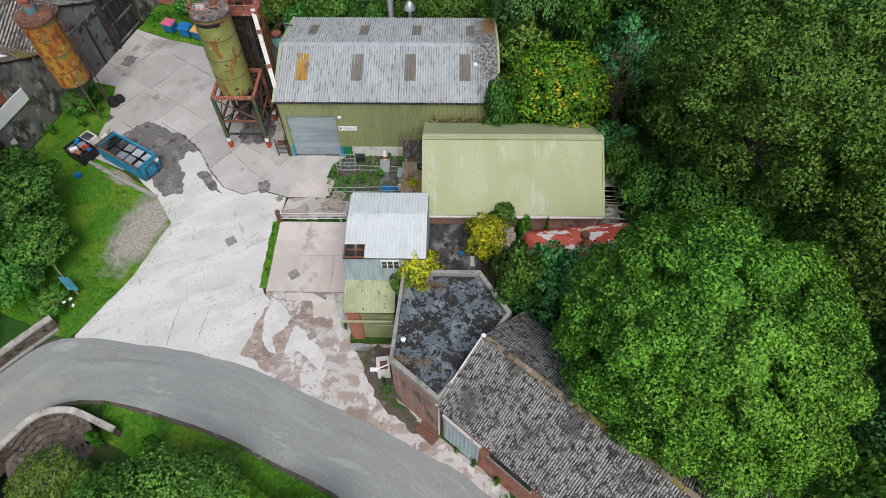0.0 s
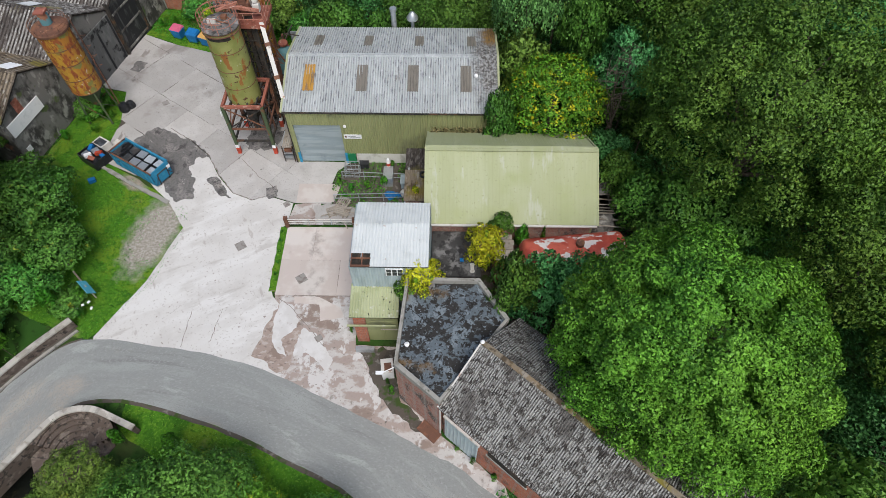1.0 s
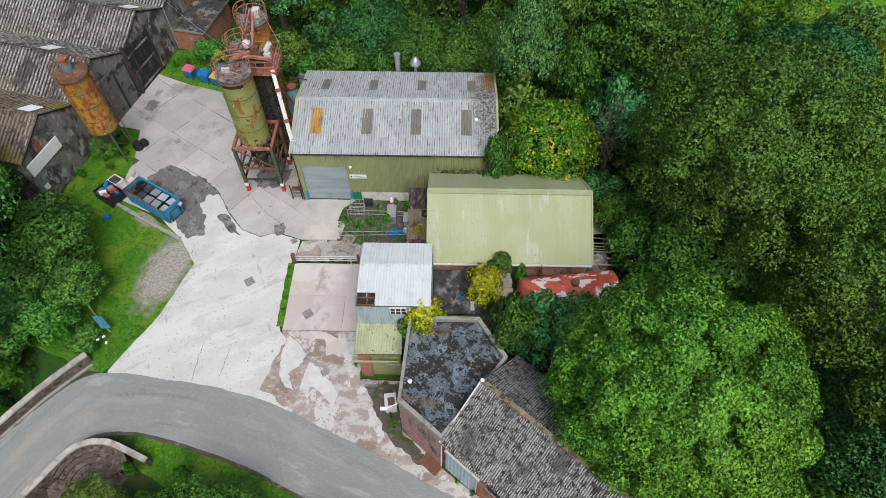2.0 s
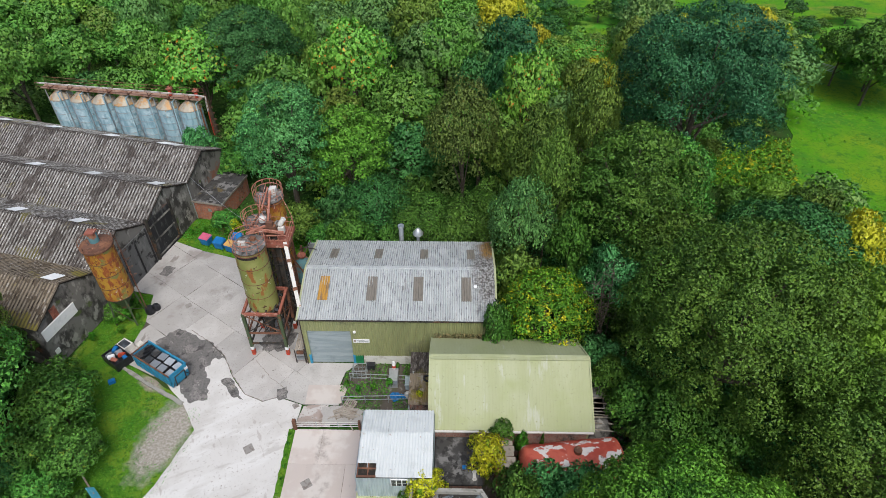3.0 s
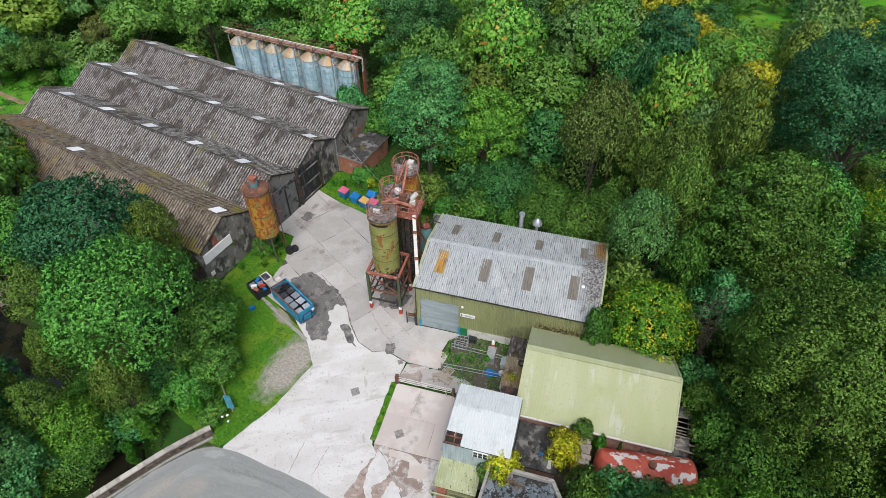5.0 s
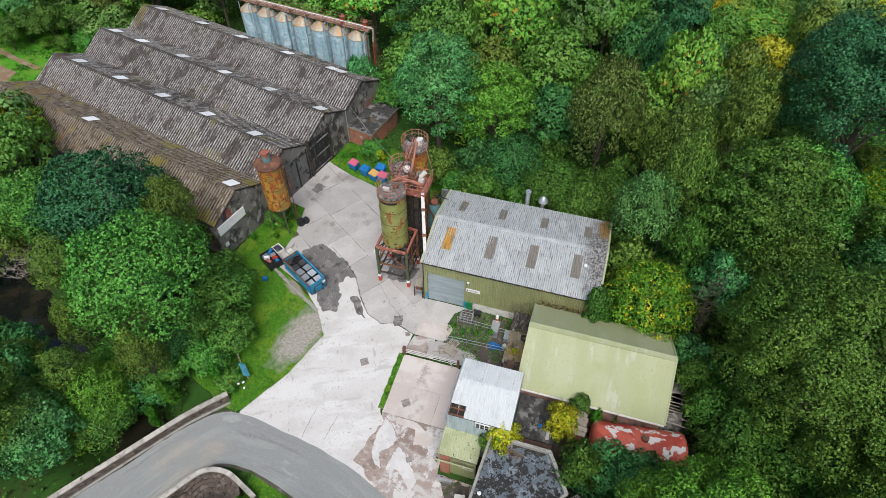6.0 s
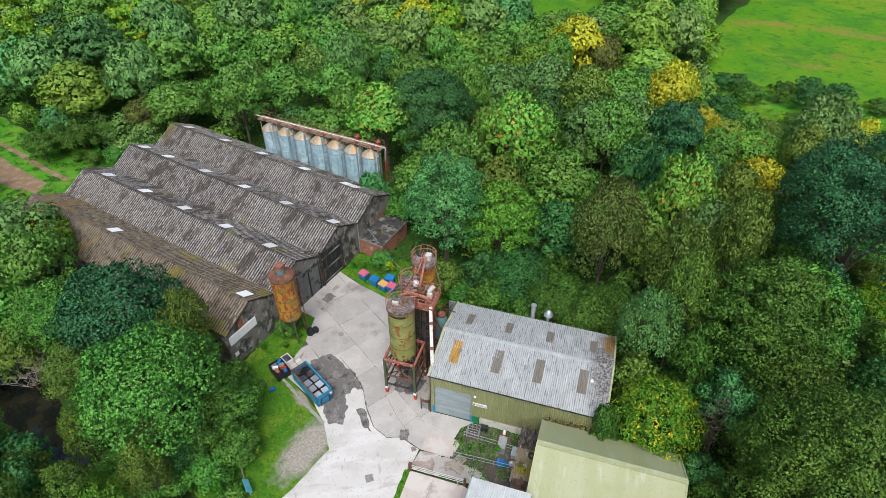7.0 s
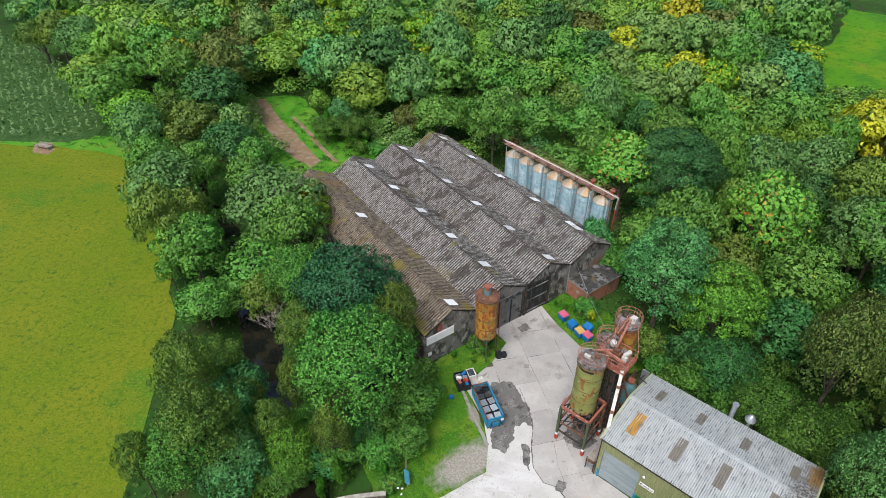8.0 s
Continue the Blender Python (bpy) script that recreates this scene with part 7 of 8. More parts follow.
PROTO, FAR_CROWN = {}, {}
KINDS = {  # name: leaf, shape, label, colours
    "mid": ("leaf_mid", "dome", "full mid-green broadleaf tree"),
    "dark": ("leaf_dark", "dome", "dense dark blue-green broadleaf tree"),
    "olive": ("leaf_olive", "ragged", "loose olive-green tree with thinning crown"),
    "bright": ("leaf_bright", "dome", "bright green rounded tree"),
    "turning": ("leaf_turning", "dome", "rounded green tree turning yellow"),
    "yellow": ("leaf_gold", "oval", "yellow-leaved tree in autumn colour"),
    "rowan": ("leaf_rowan", "oval", "green tree with red berry clusters"),
    "spire": ("leaf_olive", "spire", "tall narrow olive-green tree"),
    "deep": ("leaf_deep", "dome", "dense deep olive-green tree"),
    "ash": ("leaf_ash", "oval", "slender grey-green ash tree"),
    "blue": ("leaf_blue", "dome", "dense dark blue-green tree"),
    "brown": ("leaf_brown", "oval", "dull brownish olive tree"),
}
for kind_no, (k, (leaf, shape, label)) in enumerate(KINDS.items()):
    for lod, leaves, size, clumps in (("near", 22500, .15, 90), ("far", 6800, .255, 60)):
        for var in range(2):
            ob = tree("tree", 100 + kind_no * 10 + var + (5 if lod == "far" else 0), 5.0, 13.0, 3.2, shape, leaves, size, leaf, label, clumps, far=lod == "far")
            PROTO[k, lod, var] = [ob, False]
            if lod == "far":
                FAR_CROWN[k, var] = LAST[0]
shrub_no = 0
for k, leaf, label in (("bush", "leaf_mid", "dense mid-green broadleaf bush"), ("dbush", "leaf_sycamore", "dense blue-green leafy bush"), ("obush", "leaf_deep", "loose olive-green leafy bush"), ("bbush", "leaf_bright", "bright green leafy bush"), ("ybush", "leaf_yellow", "bright yellow self-sown shrub"), ("wbush", "weed", "fresh green bramble bush")):
    shrub_no += 1
    shape = "ragged" if k in ("ybush", "obush") else "dome"
    PROTO[k, "near", 0] = [tree("bush", 300 + shrub_no, 2.0, 4.0, .5, shape, 7500, .10, leaf, label, 40, limbs=5), False]


def plant(k, x, y, h, r, lod="near", var=0, turn=None, z=None):
    """Sets a tree of a kind at a place, with its height and crown radius."""
    slot = PROTO[k, lod, var]
    r0, h0 = (2.0, 4.0) if (k, "near", 1) not in PROTO else (5.0, 13.0)
    turn = (x * 37.7 + y * 17.3) % 360 if turn is None else turn
    z = ground_z(x, y) if z is None and river_gap(x, y) < 7 else (z or 0.0)
    m = Matrix.Translation((x, y, z)) @ pose(0, 0, 0, 0, 0, turn) @ Matrix.Diagonal((r / r0, r / r0, h / h0, 1))
    if slot[1]:
        return copy_thing(slot[0], m)
    slot[0].matrix_basis, slot[1] = m, True
    return slot[0]


# the great bright tree by the long range, built for itself
big = tree("tree", 7, 7.1, 16.0, 3.0, "dome", 300000, .082, "leaf_lime", "huge bright green domed tree beside the brick range", 290, limbs=12)
big.matrix_basis = pose(17.2, 25.0, 0, 0, 0, 40)
BIGS = [("olive", 25.2, 41.4, 19.4, 7.9), ("olive", 31.5, 33.0, 14.5, 6.4), ("olive", 35, 25, 11, 6), ("dark", 33.5, 52.5, 14, 6.0), ("deep", 21.2, 57.9, 18.2, 6.0), ("sycamore", -13.9, 68.9, 17.2, 5.2), ("blue", 31.5, 74.2, 23.5, 9.4), ("berry", -23.4, 90.5, 17, 7.0), ("bright", -7.0, 69.4, 14.2, 4.6)]
for i, (k, x, y, h, r) in enumerate(BIGS):
    label = {"olive": "dull olive-green broadleaf tree", "deep": "deep olive-green broadleaf tree", "dark": "dense dark green tree", "sycamore": "dense blue-green sycamore tree", "blue": "dense dark blue-green tree", "berry": "dark green tree with red berry clusters", "bright": "bright green broadleaf tree"}[k]
    leaf = "leaf_oak" if k == "olive" else "leaf_" + k
    tree("tree", 500 + i, r, h, h * .2, "dome", int((1450 if i < 2 else 820) * r * r), .11 if i < 2 else .14, leaf, "tall " + label, 150, limbs=10).matrix_basis = pose(x, y, 0, 0, 0, 50 * i)
TREES = [
    # kind, x, y, height, radius
    # second entry: dark leaves stand in for the shadow beside the great tree
    ("turning", 12.4, 48.5, 9.0, 3.9), ("dark", 29.5, 20.5, 8, 4.4), ("deep", 24.0, 52.0, 13, 4.6), ("olive", 12.8, 63.9, 17.5, 3.4), ("brown", 5.4, 68.2, 18.0, 3.7), ("ash", 10.8, 56.4, 14.2, 2.9),
    ("dark", -4.0, 64.5, 8.5, 3.6), ("deep", 1.2, 62.6, 7.5, 3.4), ("dark", -1, 73.5, 9.5, 4.2), ("olive", 18.2, 65.6, 15.6, 4.2),
    ("mid", 24.5, 61.5, 15.5, 5.2), ("olive", 13.5, 58.8, 13.2, 3.8), ("deep", 6.5, 61, 9, 3.4), ("rowan", -30, 89, 15, 5.4),
    ("rowan", -9.0, 88.6, 16.2, 5.2), ("olive", -1.2, 104, 15, 4.4), ("mid", 3.2, 93.6, 15, 4.6), ("yellow", 11.6, 110.5, 13, 4.0), ("blue", 12.9, 100, 13.4, 4.0), ("yellow", 12.2, 116.4, 12.7, 4.9), ("ash", 1.5, 94.4, 14.0, 5.0), ("rowan", 13.4, 77.6, 15, 3.4),
    ("blue", 10.8, 83.0, 14.8, 3.6), ("olive", 20.0, 82.4, 12.0, 3.2), ("yellow", 24.5, 92, 10, 3.6), ("mid", -2, 82, 12, 5), ("mid", -16, 80, 13, 5), ("mid", -20.5, 79.5, 11, 4), ("olive", -10, 80, 11, 4),
    ("mid", 7.5, 75.5, 13, 4.6), ("olive", 21.5, 80, 11, 4.5), ("mid", -39.2, 85.6, 12, 4.6), ("mid", -55, 88.6, 13, 5.0), ("mid", -66.5, 87, 12, 5), ("dark", -46, 88.4, 12, 4.6),
    ("mid", -51, 96, 13.5, 5), ("yellow", -34, 99, 12, 3.6), ("blue", -41.1, 43.2, 13.7, 5.8), ("olive", -43.3, 37.8, 9.5, 3.3), ("olive", -33.6, 43.7, 10.0, 3.5), ("mid", -31.6, 35.7, 12.4, 5.4),
    ("olive", -38.5, 32.2, 8.5, 2.4), ("bright", -32.2, 27.1, 9.8, 2.5), ("olive", -29.4, 30.4, 8.6, 2.8), ("olive", -47.3, 28.5, 10.0, 4.6), ("olive", -44.3, 23.9, 10.0, 4.4), ("olive", -41.2, 27.2, 9.5, 4.1),
    ("olive", -36.9, 21.5, 10.0, 5.0), ("mid", -57.4, 32.8, 6.0, 3.9), ("ash", -63.6, 49.2, 12.8, 6.6), ("turning", -60.5, 51.5, 10.5, 3.8), ("mid", -59.7, 42.5, 11.0, 5.7), ("mid", -56.5, 46.7, 11.0, 4.7), ("dark", -85.8, 54.6, 11.0, 4.9),
    ("olive", -103.1, 48.0, 9.0, 3.9), ("bright", -115.6, 52.3, 11.0, 5.8), ("mid", -112, 61.5, 15.0, 6.0), ("dark", -104.4, 64, 16.0, 6.0), ("deep", -107, 57.5, 12.5, 5.0), ("olive", -96.8, 55.2, 11.0, 6.0), ("olive", -86.8, 44.5, 10.0, 4.4), ("mid", -75.2, 41.2, 10.0, 3.8),
    ("mid", -66.1, 36.8, 10.0, 3.8), ("mid", -147.5, 60.5, 13.0, 5.4), ("ash", -156, 60, 12.5, 5.2), ("olive", -164, 58.0, 12.0, 5.0), ("deep", -171, 56, 12, 5.2), ("mid", -32.4, 25.4, 8.0, 3.0), ("mid", -66.9, 33.0, 5.0, 2.0), ("mid", -58.6, 37.0, 8.0, 3.1),
    ("olive", -39.7, 19.7, 9.0, 3.1), ("mid", -40.2, 17.8, 9.0, 3.2), ("mid", -37.2, 19.4, 9.0, 3.2), ("olive", -39.2, 15.8, 8.0, 2.5),
    ("mid", -89.6, 43.5, 11.3, 4.2), ("ash", -80.7, 41.1, 12.9, 4.2), ("olive", -74.2, 40.7, 12.9, 4.2), ("deep", -95.0, 50.5, 10.5, 4.2), ("mid", -84.1, 48.4, 12.5, 4.2), ("olive", -69.2, 35.0, 12.9, 4.2), ("ash", -103.0, 47.7, 12.5, 4.2), ("mid", -64.6, 35.7, 12.1, 4.2), ("olive", -75.6, 37.5, 11.7, 4.2),
    ("brown", -36.2, 39.6, 9.0, 3.4), ("dark", -29.6, 33.4, 7.6, 2.8), ("mid", -35.4, 31.6, 9.4, 3.4), ("ash", -34.6, 22.2, 8.2, 2.8), ("olive", -35.0, 27.0, 8.8, 3.2), ("turning", -33.6, 23.4, 7.0, 2.8), ("mid", -37.2, 25.4, 8.6, 3.0), ("mid", -49.6, 42.0, 9.0, 3.6), ("olive", -53.4, 38.6, 8.6, 3.2),
]
for i, (k, x, y, h, r) in enumerate(TREES):
    plant(k, x, y, h, r, "near" if math.hypot(x - 4, y - 11) < 62 else "far", i % 2)
SHRUBS = [
    ("dbush", 10.8, 31.8, 6.8, 2.6), ("dbush", 13.4, 31.6, 4.4, 1.9), ("obush", 18.9, 39.9, 6.2, 2.4), ("obush", 19.4, 37.0, 4.0, 1.6), ("obush", 21.2, 37.8, 5.4, 2.6), ("obush", 8.4, 31.2, 6.0, 1.5), ("ybush", 6.75, 34.7, 3.8, 1.5, 3.3), ("ybush", 2.4, 32.1, 3.4, 1.9, 3.6), ("bbush", 1.9, 31.5, 2.0, 1.2, 3.6), ("obush", 23.6, 37.2, 5.0, 2.6),
    ("ybush", 1.65, 41.6, 3.6, .5), ("wbush", 9.6, 36.9, 4.8, .6), ("wbush", 11.0, 36.6, 4.2, .6), ("obush", 8.0, 36.8, 1.6, .8, 3.5),
    ("bush", -24.9, 36.3, 4.0, 2.4), ("bush", -27.4, 39.8, 5.4, 2.6), ("wbush", -24.4, 32.2, 2.6, 1.9), ("bush", -30.2, 43.0, 3.4, 2.0), ("bush", -28.6, 35.8, 4.2, 2.4), ("wbush", -22.6, 33.0, 1.4, 1.3), ("bush", -26.2, 33.4, 3.4, 1.8),
    ("olive", -14.8, 19.0, 4.8, 3.0), ("olive", -18.2, 20.0, 4.6, 3.0), ("olive", -21.0, 18.6, 4.0, 2.4), ("mid", -10.8, 18.3, 4.8, 2.8), ("turning", -7.2, 18.0, 4.6, 2.6), ("mid", -12.8, 17.2, 5.2, 2.6), ("mid", -9.0, 19.4, 3.4, 2.0), ("turning", -5.4, 17.6, 3.6, 2.2), ("olive", -12.6, 20.0, 3.6, 2.0), ("mid", -2.6, 16.4, 4.0, 2.2), ("bush", -23.4, 32.4, 1.5, 1.2), ("wbush", -22.4, 31.6, 1.0, .9), ("wbush", -13.0, 22.3, 2.2, 1.6), ("wbush", -9.2, 21.2, 2.0, 1.5), ("wbush", -4.6, 18.6, 2.6, 1.8), ("mid", -20.6, 15.2, 4.2, 2.8), ("wbush", -16.6, 22.6, 2.0, 1.3),
    ("wbush", .55, 26.0, 1.5, .7), ("wbush", .2, 26.8, .9, .5), ("wbush", 5.9, 21.6, 1.0, .7), ("wbush", 7.2, 20.6, 1.0, .8), ("wbush", 4.9, 22.4, .6, .5),
    ("wbush", -4.9, 44.0, 1.2, .8), ("wbush", -3.9, 43.7, .9, .9), ("wbush", -2.6, 43.9, 1.0, .9), ("wbush", -1.2, 44.2, 1.2, 1.0), ("wbush", -4.4, 42.9, .7, .7), ("wbush", -.6, 46.2, 1.0, .6), ("obush", 8.1, 46.4, 5.6, 1.2), ("obush", 35.6, 61.5, 5.5, 3.0), ("bush", 39.4, 63.2, 4.6, 2.8), ("obush", 43.2, 64.4, 5.0, 2.8), ("bush", 47.0, 66.4, 4.2, 2.6), ("obush", 36.6, 66.6, 4.0, 2.4), ("obush", 68, 99, 8.5, 4.6), ("obush", 74, 97, 9.5, 5.0), ("bush", 71, 104, 8.0, 4.4), ("obush", 66.5, 106, 6.0, 3.4), ("bush", 75, 110, 8.0, 4.6),
    ("bush", -22.5, 76.2, 5.0, 2.2), ("bush", -25.4, 77.4, 5.2, 1.8), ("dbush", -27.2, 76.6, 4.6, 1.6), ("bush", -22, 66.8, 2.2, 1.4), ("wbush", -24.4, 65.6, 1.0, 1.2), ("wbush", -25.8, 65.4, .8, .9), ("wbush", -21.5, 65.4, 1.0, 1.1), ("wbush", -17.6, 64.2, 1.0, 1.1), ("ybush", -20.8, 66.0, 1.9, .9), ("bush", -16, 65, 3.0, 1.8), ("obush", -14.0, 63.6, 2.6, 1.5),
    ("wbush", -27.2, 53.6, 1.3, 1.4), ("wbush", -27.5, 51.8, 1.5, 1.3), ("bush", -28.6, 52.8, 1.7, 1.3), ("wbush", -28.6, 51.4, .9, 1.2), ("wbush", -27.6, 50.2, .8, 1.1), ("wbush", -29.8, 49.2, 1.1, 1.1), ("wbush", -26.7, 52.2, .7, .8), ("wbush", -30.6, 46.4, .8, 1.0),
    ("wbush", -8.95, 35.4, .5, .35), ("wbush", -8.95, 36.4, .55, .35), ("wbush", -8.98, 37.4, .5, .38), ("wbush", -9.0, 38.4, .6, .36), ("wbush", -9.05, 39.3, .5, .36), ("wbush", -2.6, 30.6, 1.0, .5), ("wbush", .9, 29.4, .5, .5),
    ("wbush", -27.4, 29.1, 4.9, 2.3), ("wbush", -28.7, 27.6, 4.3, 2.2), ("bush", -29.6, 31.4, 4.3, 2.2), ("bush", -37.1, 32.4, 3.5, 2.7), ("dbush", -31.7, 30.2, 3.4, 2.4), ("wbush", -34.3, 24.8, 4.1, 2.0), ("dbush", -39.2, 25.6, 4.9, 2.4), ("bush", -34.2, 27.7, 3.7, 2.6), ("dbush", -34.4, 22.2, 4.2, 2.5), ("dbush", -43.7, 27.9, 3.5, 2.6),
    ("wbush", -91.1, 80.2, 3.8, 2.6), ("obush", -84.3, 77.5, 3.4, 2.4), ("wbush", -82.1, 80.0, 3.6, 2.0), ("bush", -79.8, 82.6, 3.7, 2.5), ("obush", -85.0, 74.6, 3.5, 2.3), ("dbush", -86.0, 80.7, 4.5, 2.3), ("obush", -78.2, 76.7, 5.1, 2.5),
    ("obush", -6.2, 60.8, 4.6, 2.2), ("bush", -9.2, 62.2, 4.2, 2.0), ("obush", 4.4, 59.8, 5.0, 2.2), ("obush", 9.6, 59, 5.2, 2.2), ("bush", 14.8, 53.8, 5, 2.4), ("obush", 22.5, 33.5, 4.2, 2.6), ("bush", 14.8, 30.0, 4.2, 1.8), ("dbush", 19.2, 52.6, 5.8, 2.2), ("obush", 15.2, 55.0, 8.0, 1.7), ("dbush", 17.4, 46.0, 2.6, 1.6), ("obush", 17.6, 43.2, 3.4, 1.5),
]
for k, x, y, h, r, *z in SHRUBS:
    plant(k, x, y, h, r, "near", 0, None, *z)

rng = random.Random(61)
for i in range(18):
    x, y = rng.uniform(-92, -66), rng.uniform(75.5, 83)
    if y - 70.5 > (x + 98) * -.02 and not (-100 < x < -77 and y < 74.5):
        plant(rng.choice(("bush", "obush", "wbush", "bbush")), x, y, rng.uniform(1.6, 4.0), rng.uniform(1.3, 2.6))

# brambles that close the river bank
rng = random.Random(33)
for i in range(120):
    x, y = rng.uniform(-40, -25), rng.uniform(18, 47)
    if not inside(x, y, VERGE) and river_gap(x, y) > 3.6 and (x + 31.75) * .972 - (y - 46.1) * .236 < -1.2 - max(0, (y - 44)) and not inside(x + 1.6, y, VERGE) and (y > 31.5 - (x + 25) * -1.25 or river_gap(x, y) < 7) and (x + 25.4) * .88 - (y - 28.3) * .48 < -2.2:
        plant(rng.choice(("bush", "obush", "dbush", "wbush")), x, y, rng.uniform(2.0, 4.2), rng.uniform(1.5, 2.4))

# the woods beyond: scattered, keeping clear of fields, buildings and the trees above
rng = random.Random(77)
placed = [(x, y, r * .75) for _, x, y, _, r in TREES] + [(x, y, r * .75) for _, x, y, _, r in BIGS] + [(17.2, 25.0, 6.0)]
WOODS = [("mid", 28), ("dark", 10), ("olive", 20), ("bright", 14), ("turning", 10), ("yellow", 3), ("rowan", 5), ("spire", 8), ("ash", 16), ("brown", 4), ("blue", 3)]
bag = [k for k, n in WOODS for _ in range(n)]
WARE_KEEP = [(-23, 79.5), (-30.5, 43.5), (-33, 43), (-74, 52), (-68, 90), (-48, 84.5), (-26, 82)]


def clear(x, y):
    if any(inside(x, y, f) for f in (FIELD_W, MAIZE, FIELD_NE, FIELD_N, FIELD_STRIP, FIELD_E, HERBS, CLEARING, WARE_KEEP)):
        return False
    if -30 < x < -16 and 60 < y < 80:
        return False
    if -34 < x < 24 and 12 < y < 62 or -30 < x < 10 and y < 70 and y > 12:
        return False
    if inside(x, y, HEDGE):
        return False
    return river_gap(x, y) > 3.5 and not inside(x, y, VERGE)


far_quads = {}
# far olive, bright and spire crowns take the lighter, sunlit leaf colours
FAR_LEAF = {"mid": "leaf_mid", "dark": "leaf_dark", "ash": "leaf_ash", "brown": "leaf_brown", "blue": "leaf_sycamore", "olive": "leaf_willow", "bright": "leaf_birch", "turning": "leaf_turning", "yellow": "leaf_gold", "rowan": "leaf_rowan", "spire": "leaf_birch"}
n_single = 0
for tries in range(16000):
    x, y = rng.uniform(-215, 110), rng.uniform(14, 245)
    dist = math.hypot(x - 4, y - 11)
    if dist > 225 or not clear(x, y) or (x < -150 and y < 62) or (y < 40 and -60 < x < 24) or (x < -60 and y < 34):
        continue
    r = rng.uniform(3.0, 5.2) if dist < 115 else rng.uniform(4.0, 6.6)
    pack = .72 if dist < 115 else .60
    if any((x - a) ** 2 + (y - b) ** 2 < (r * pack + c) ** 2 for a, b, c in placed):
        continue
    if any(inside(x + dx, y + dy, f) for f in (FIELD_NE, FIELD_N, FIELD_E, HERBS, CLEARING, FIELD_W, WARE_KEEP) for dx, dy in ((r * .8, 0), (-r * .8, 0), (0, r * .8), (0, -r * .8))):
        continue
    h = rng.uniform(8.5, 15.5) * (.85 + r * .04)
    # trees are lowered until none hides a field from the camera's view
    while h > 2 and any(inside(3.4 + (x - 3.4) * q + dx, 11.3 + (y - 11.3) * q, f) for q in (54 / (54 - h), 54 / (54 - h * .6)) for f in (FIELD_NE, FIELD_N, FIELD_STRIP, FIELD_E, MAIZE) for dx in (-r * .7, r * .7)):
        h -= 2.5
    if h < 3:
        continue
    r = min(r, h * .6)
    placed.append((x, y, r * pack))
    k, _, var = rng.choice(bag), 0, rng.randrange(2)
    if dist < 112 and n_single < 112:
        plant(k, x, y, h, r, "far", var)
        n_single += 1
        continue
    # beyond that, the crowns are joined into woods by colour
    a = rng.uniform(0, math.tau)
    src, lean = FAR_CROWN[k, var]
    many = 2500 if dist < 160 else 1150
    order = np.random.default_rng(tries).permutation(len(src))[:many]
    q, lean = src[order], lean[order]
    mid = q.mean(1, keepdims=True)
    q = mid + (q - mid) * (1.4 if dist < 160 else 1.9)
    c, sn = math.cos(a), math.sin(a)
    q = np.stack([(q[..., 0] * c - q[..., 1] * sn) * r / 5 + x, (q[..., 0] * sn + q[..., 1] * c) * r / 5 + y, q[..., 2] * h / 13], -1)
    lean = np.stack([lean[:, 0] * c - lean[:, 1] * sn, lean[:, 0] * sn + lean[:, 1] * c, lean[:, 2]], -1)
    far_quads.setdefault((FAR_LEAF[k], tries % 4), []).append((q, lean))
# scrub that fills the gaps between the trees
for tries in range(2600):
    x, y = rng.uniform(-125, 75), rng.uniform(58, 165)
    r = rng.uniform(2.2, 3.6)
    if len(placed) > 1600 or not clear(x, y) or inside(x, y, HERBS) or any((x - a) ** 2 + (y - b) ** 2 < (r * .45 + c * .8) ** 2 for a, b, c in placed):
        continue
    placed.append((x, y, r * .7))
    k = rng.choice(("mid", "olive", "bright", "olive", "spire"))
    src, lean = FAR_CROWN[k, tries % 2]
    order = np.random.default_rng(tries).permutation(len(src))[:540]
    q, lean = src[order], lean[order]
    mid = q.mean(1, keepdims=True)
    q = mid + (q - mid) * 1.7
    q = np.stack([q[..., 0] * r / 5 + x, q[..., 1] * r / 5 + y, (q[..., 2] - 3) * rng.uniform(3.0, 6.0) / 10], -1)
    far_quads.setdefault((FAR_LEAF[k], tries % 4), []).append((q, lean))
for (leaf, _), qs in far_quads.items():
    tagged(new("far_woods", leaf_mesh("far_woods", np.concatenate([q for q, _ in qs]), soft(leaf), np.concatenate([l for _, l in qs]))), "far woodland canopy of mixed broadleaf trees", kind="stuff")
# low trees and shrubs that close the wood round the yard
rng = random.Random(19)
few = []
for i in range(6):
    k, leaf, label = (("bush", "leaf_deep", "dense deep green broadleaf bush"), ("bush", "leaf_dark", "dark green leafy woodland bush"), ("bush", "leaf_olive", "loose olive-green leafy bush"))[i % 3]
    few.append([tree("bush", 800 + i, 2.6, 5.4, .4, "ragged" if i > 3 else "dome", 3400, .16, leaf, label, 26, limbs=3), False])
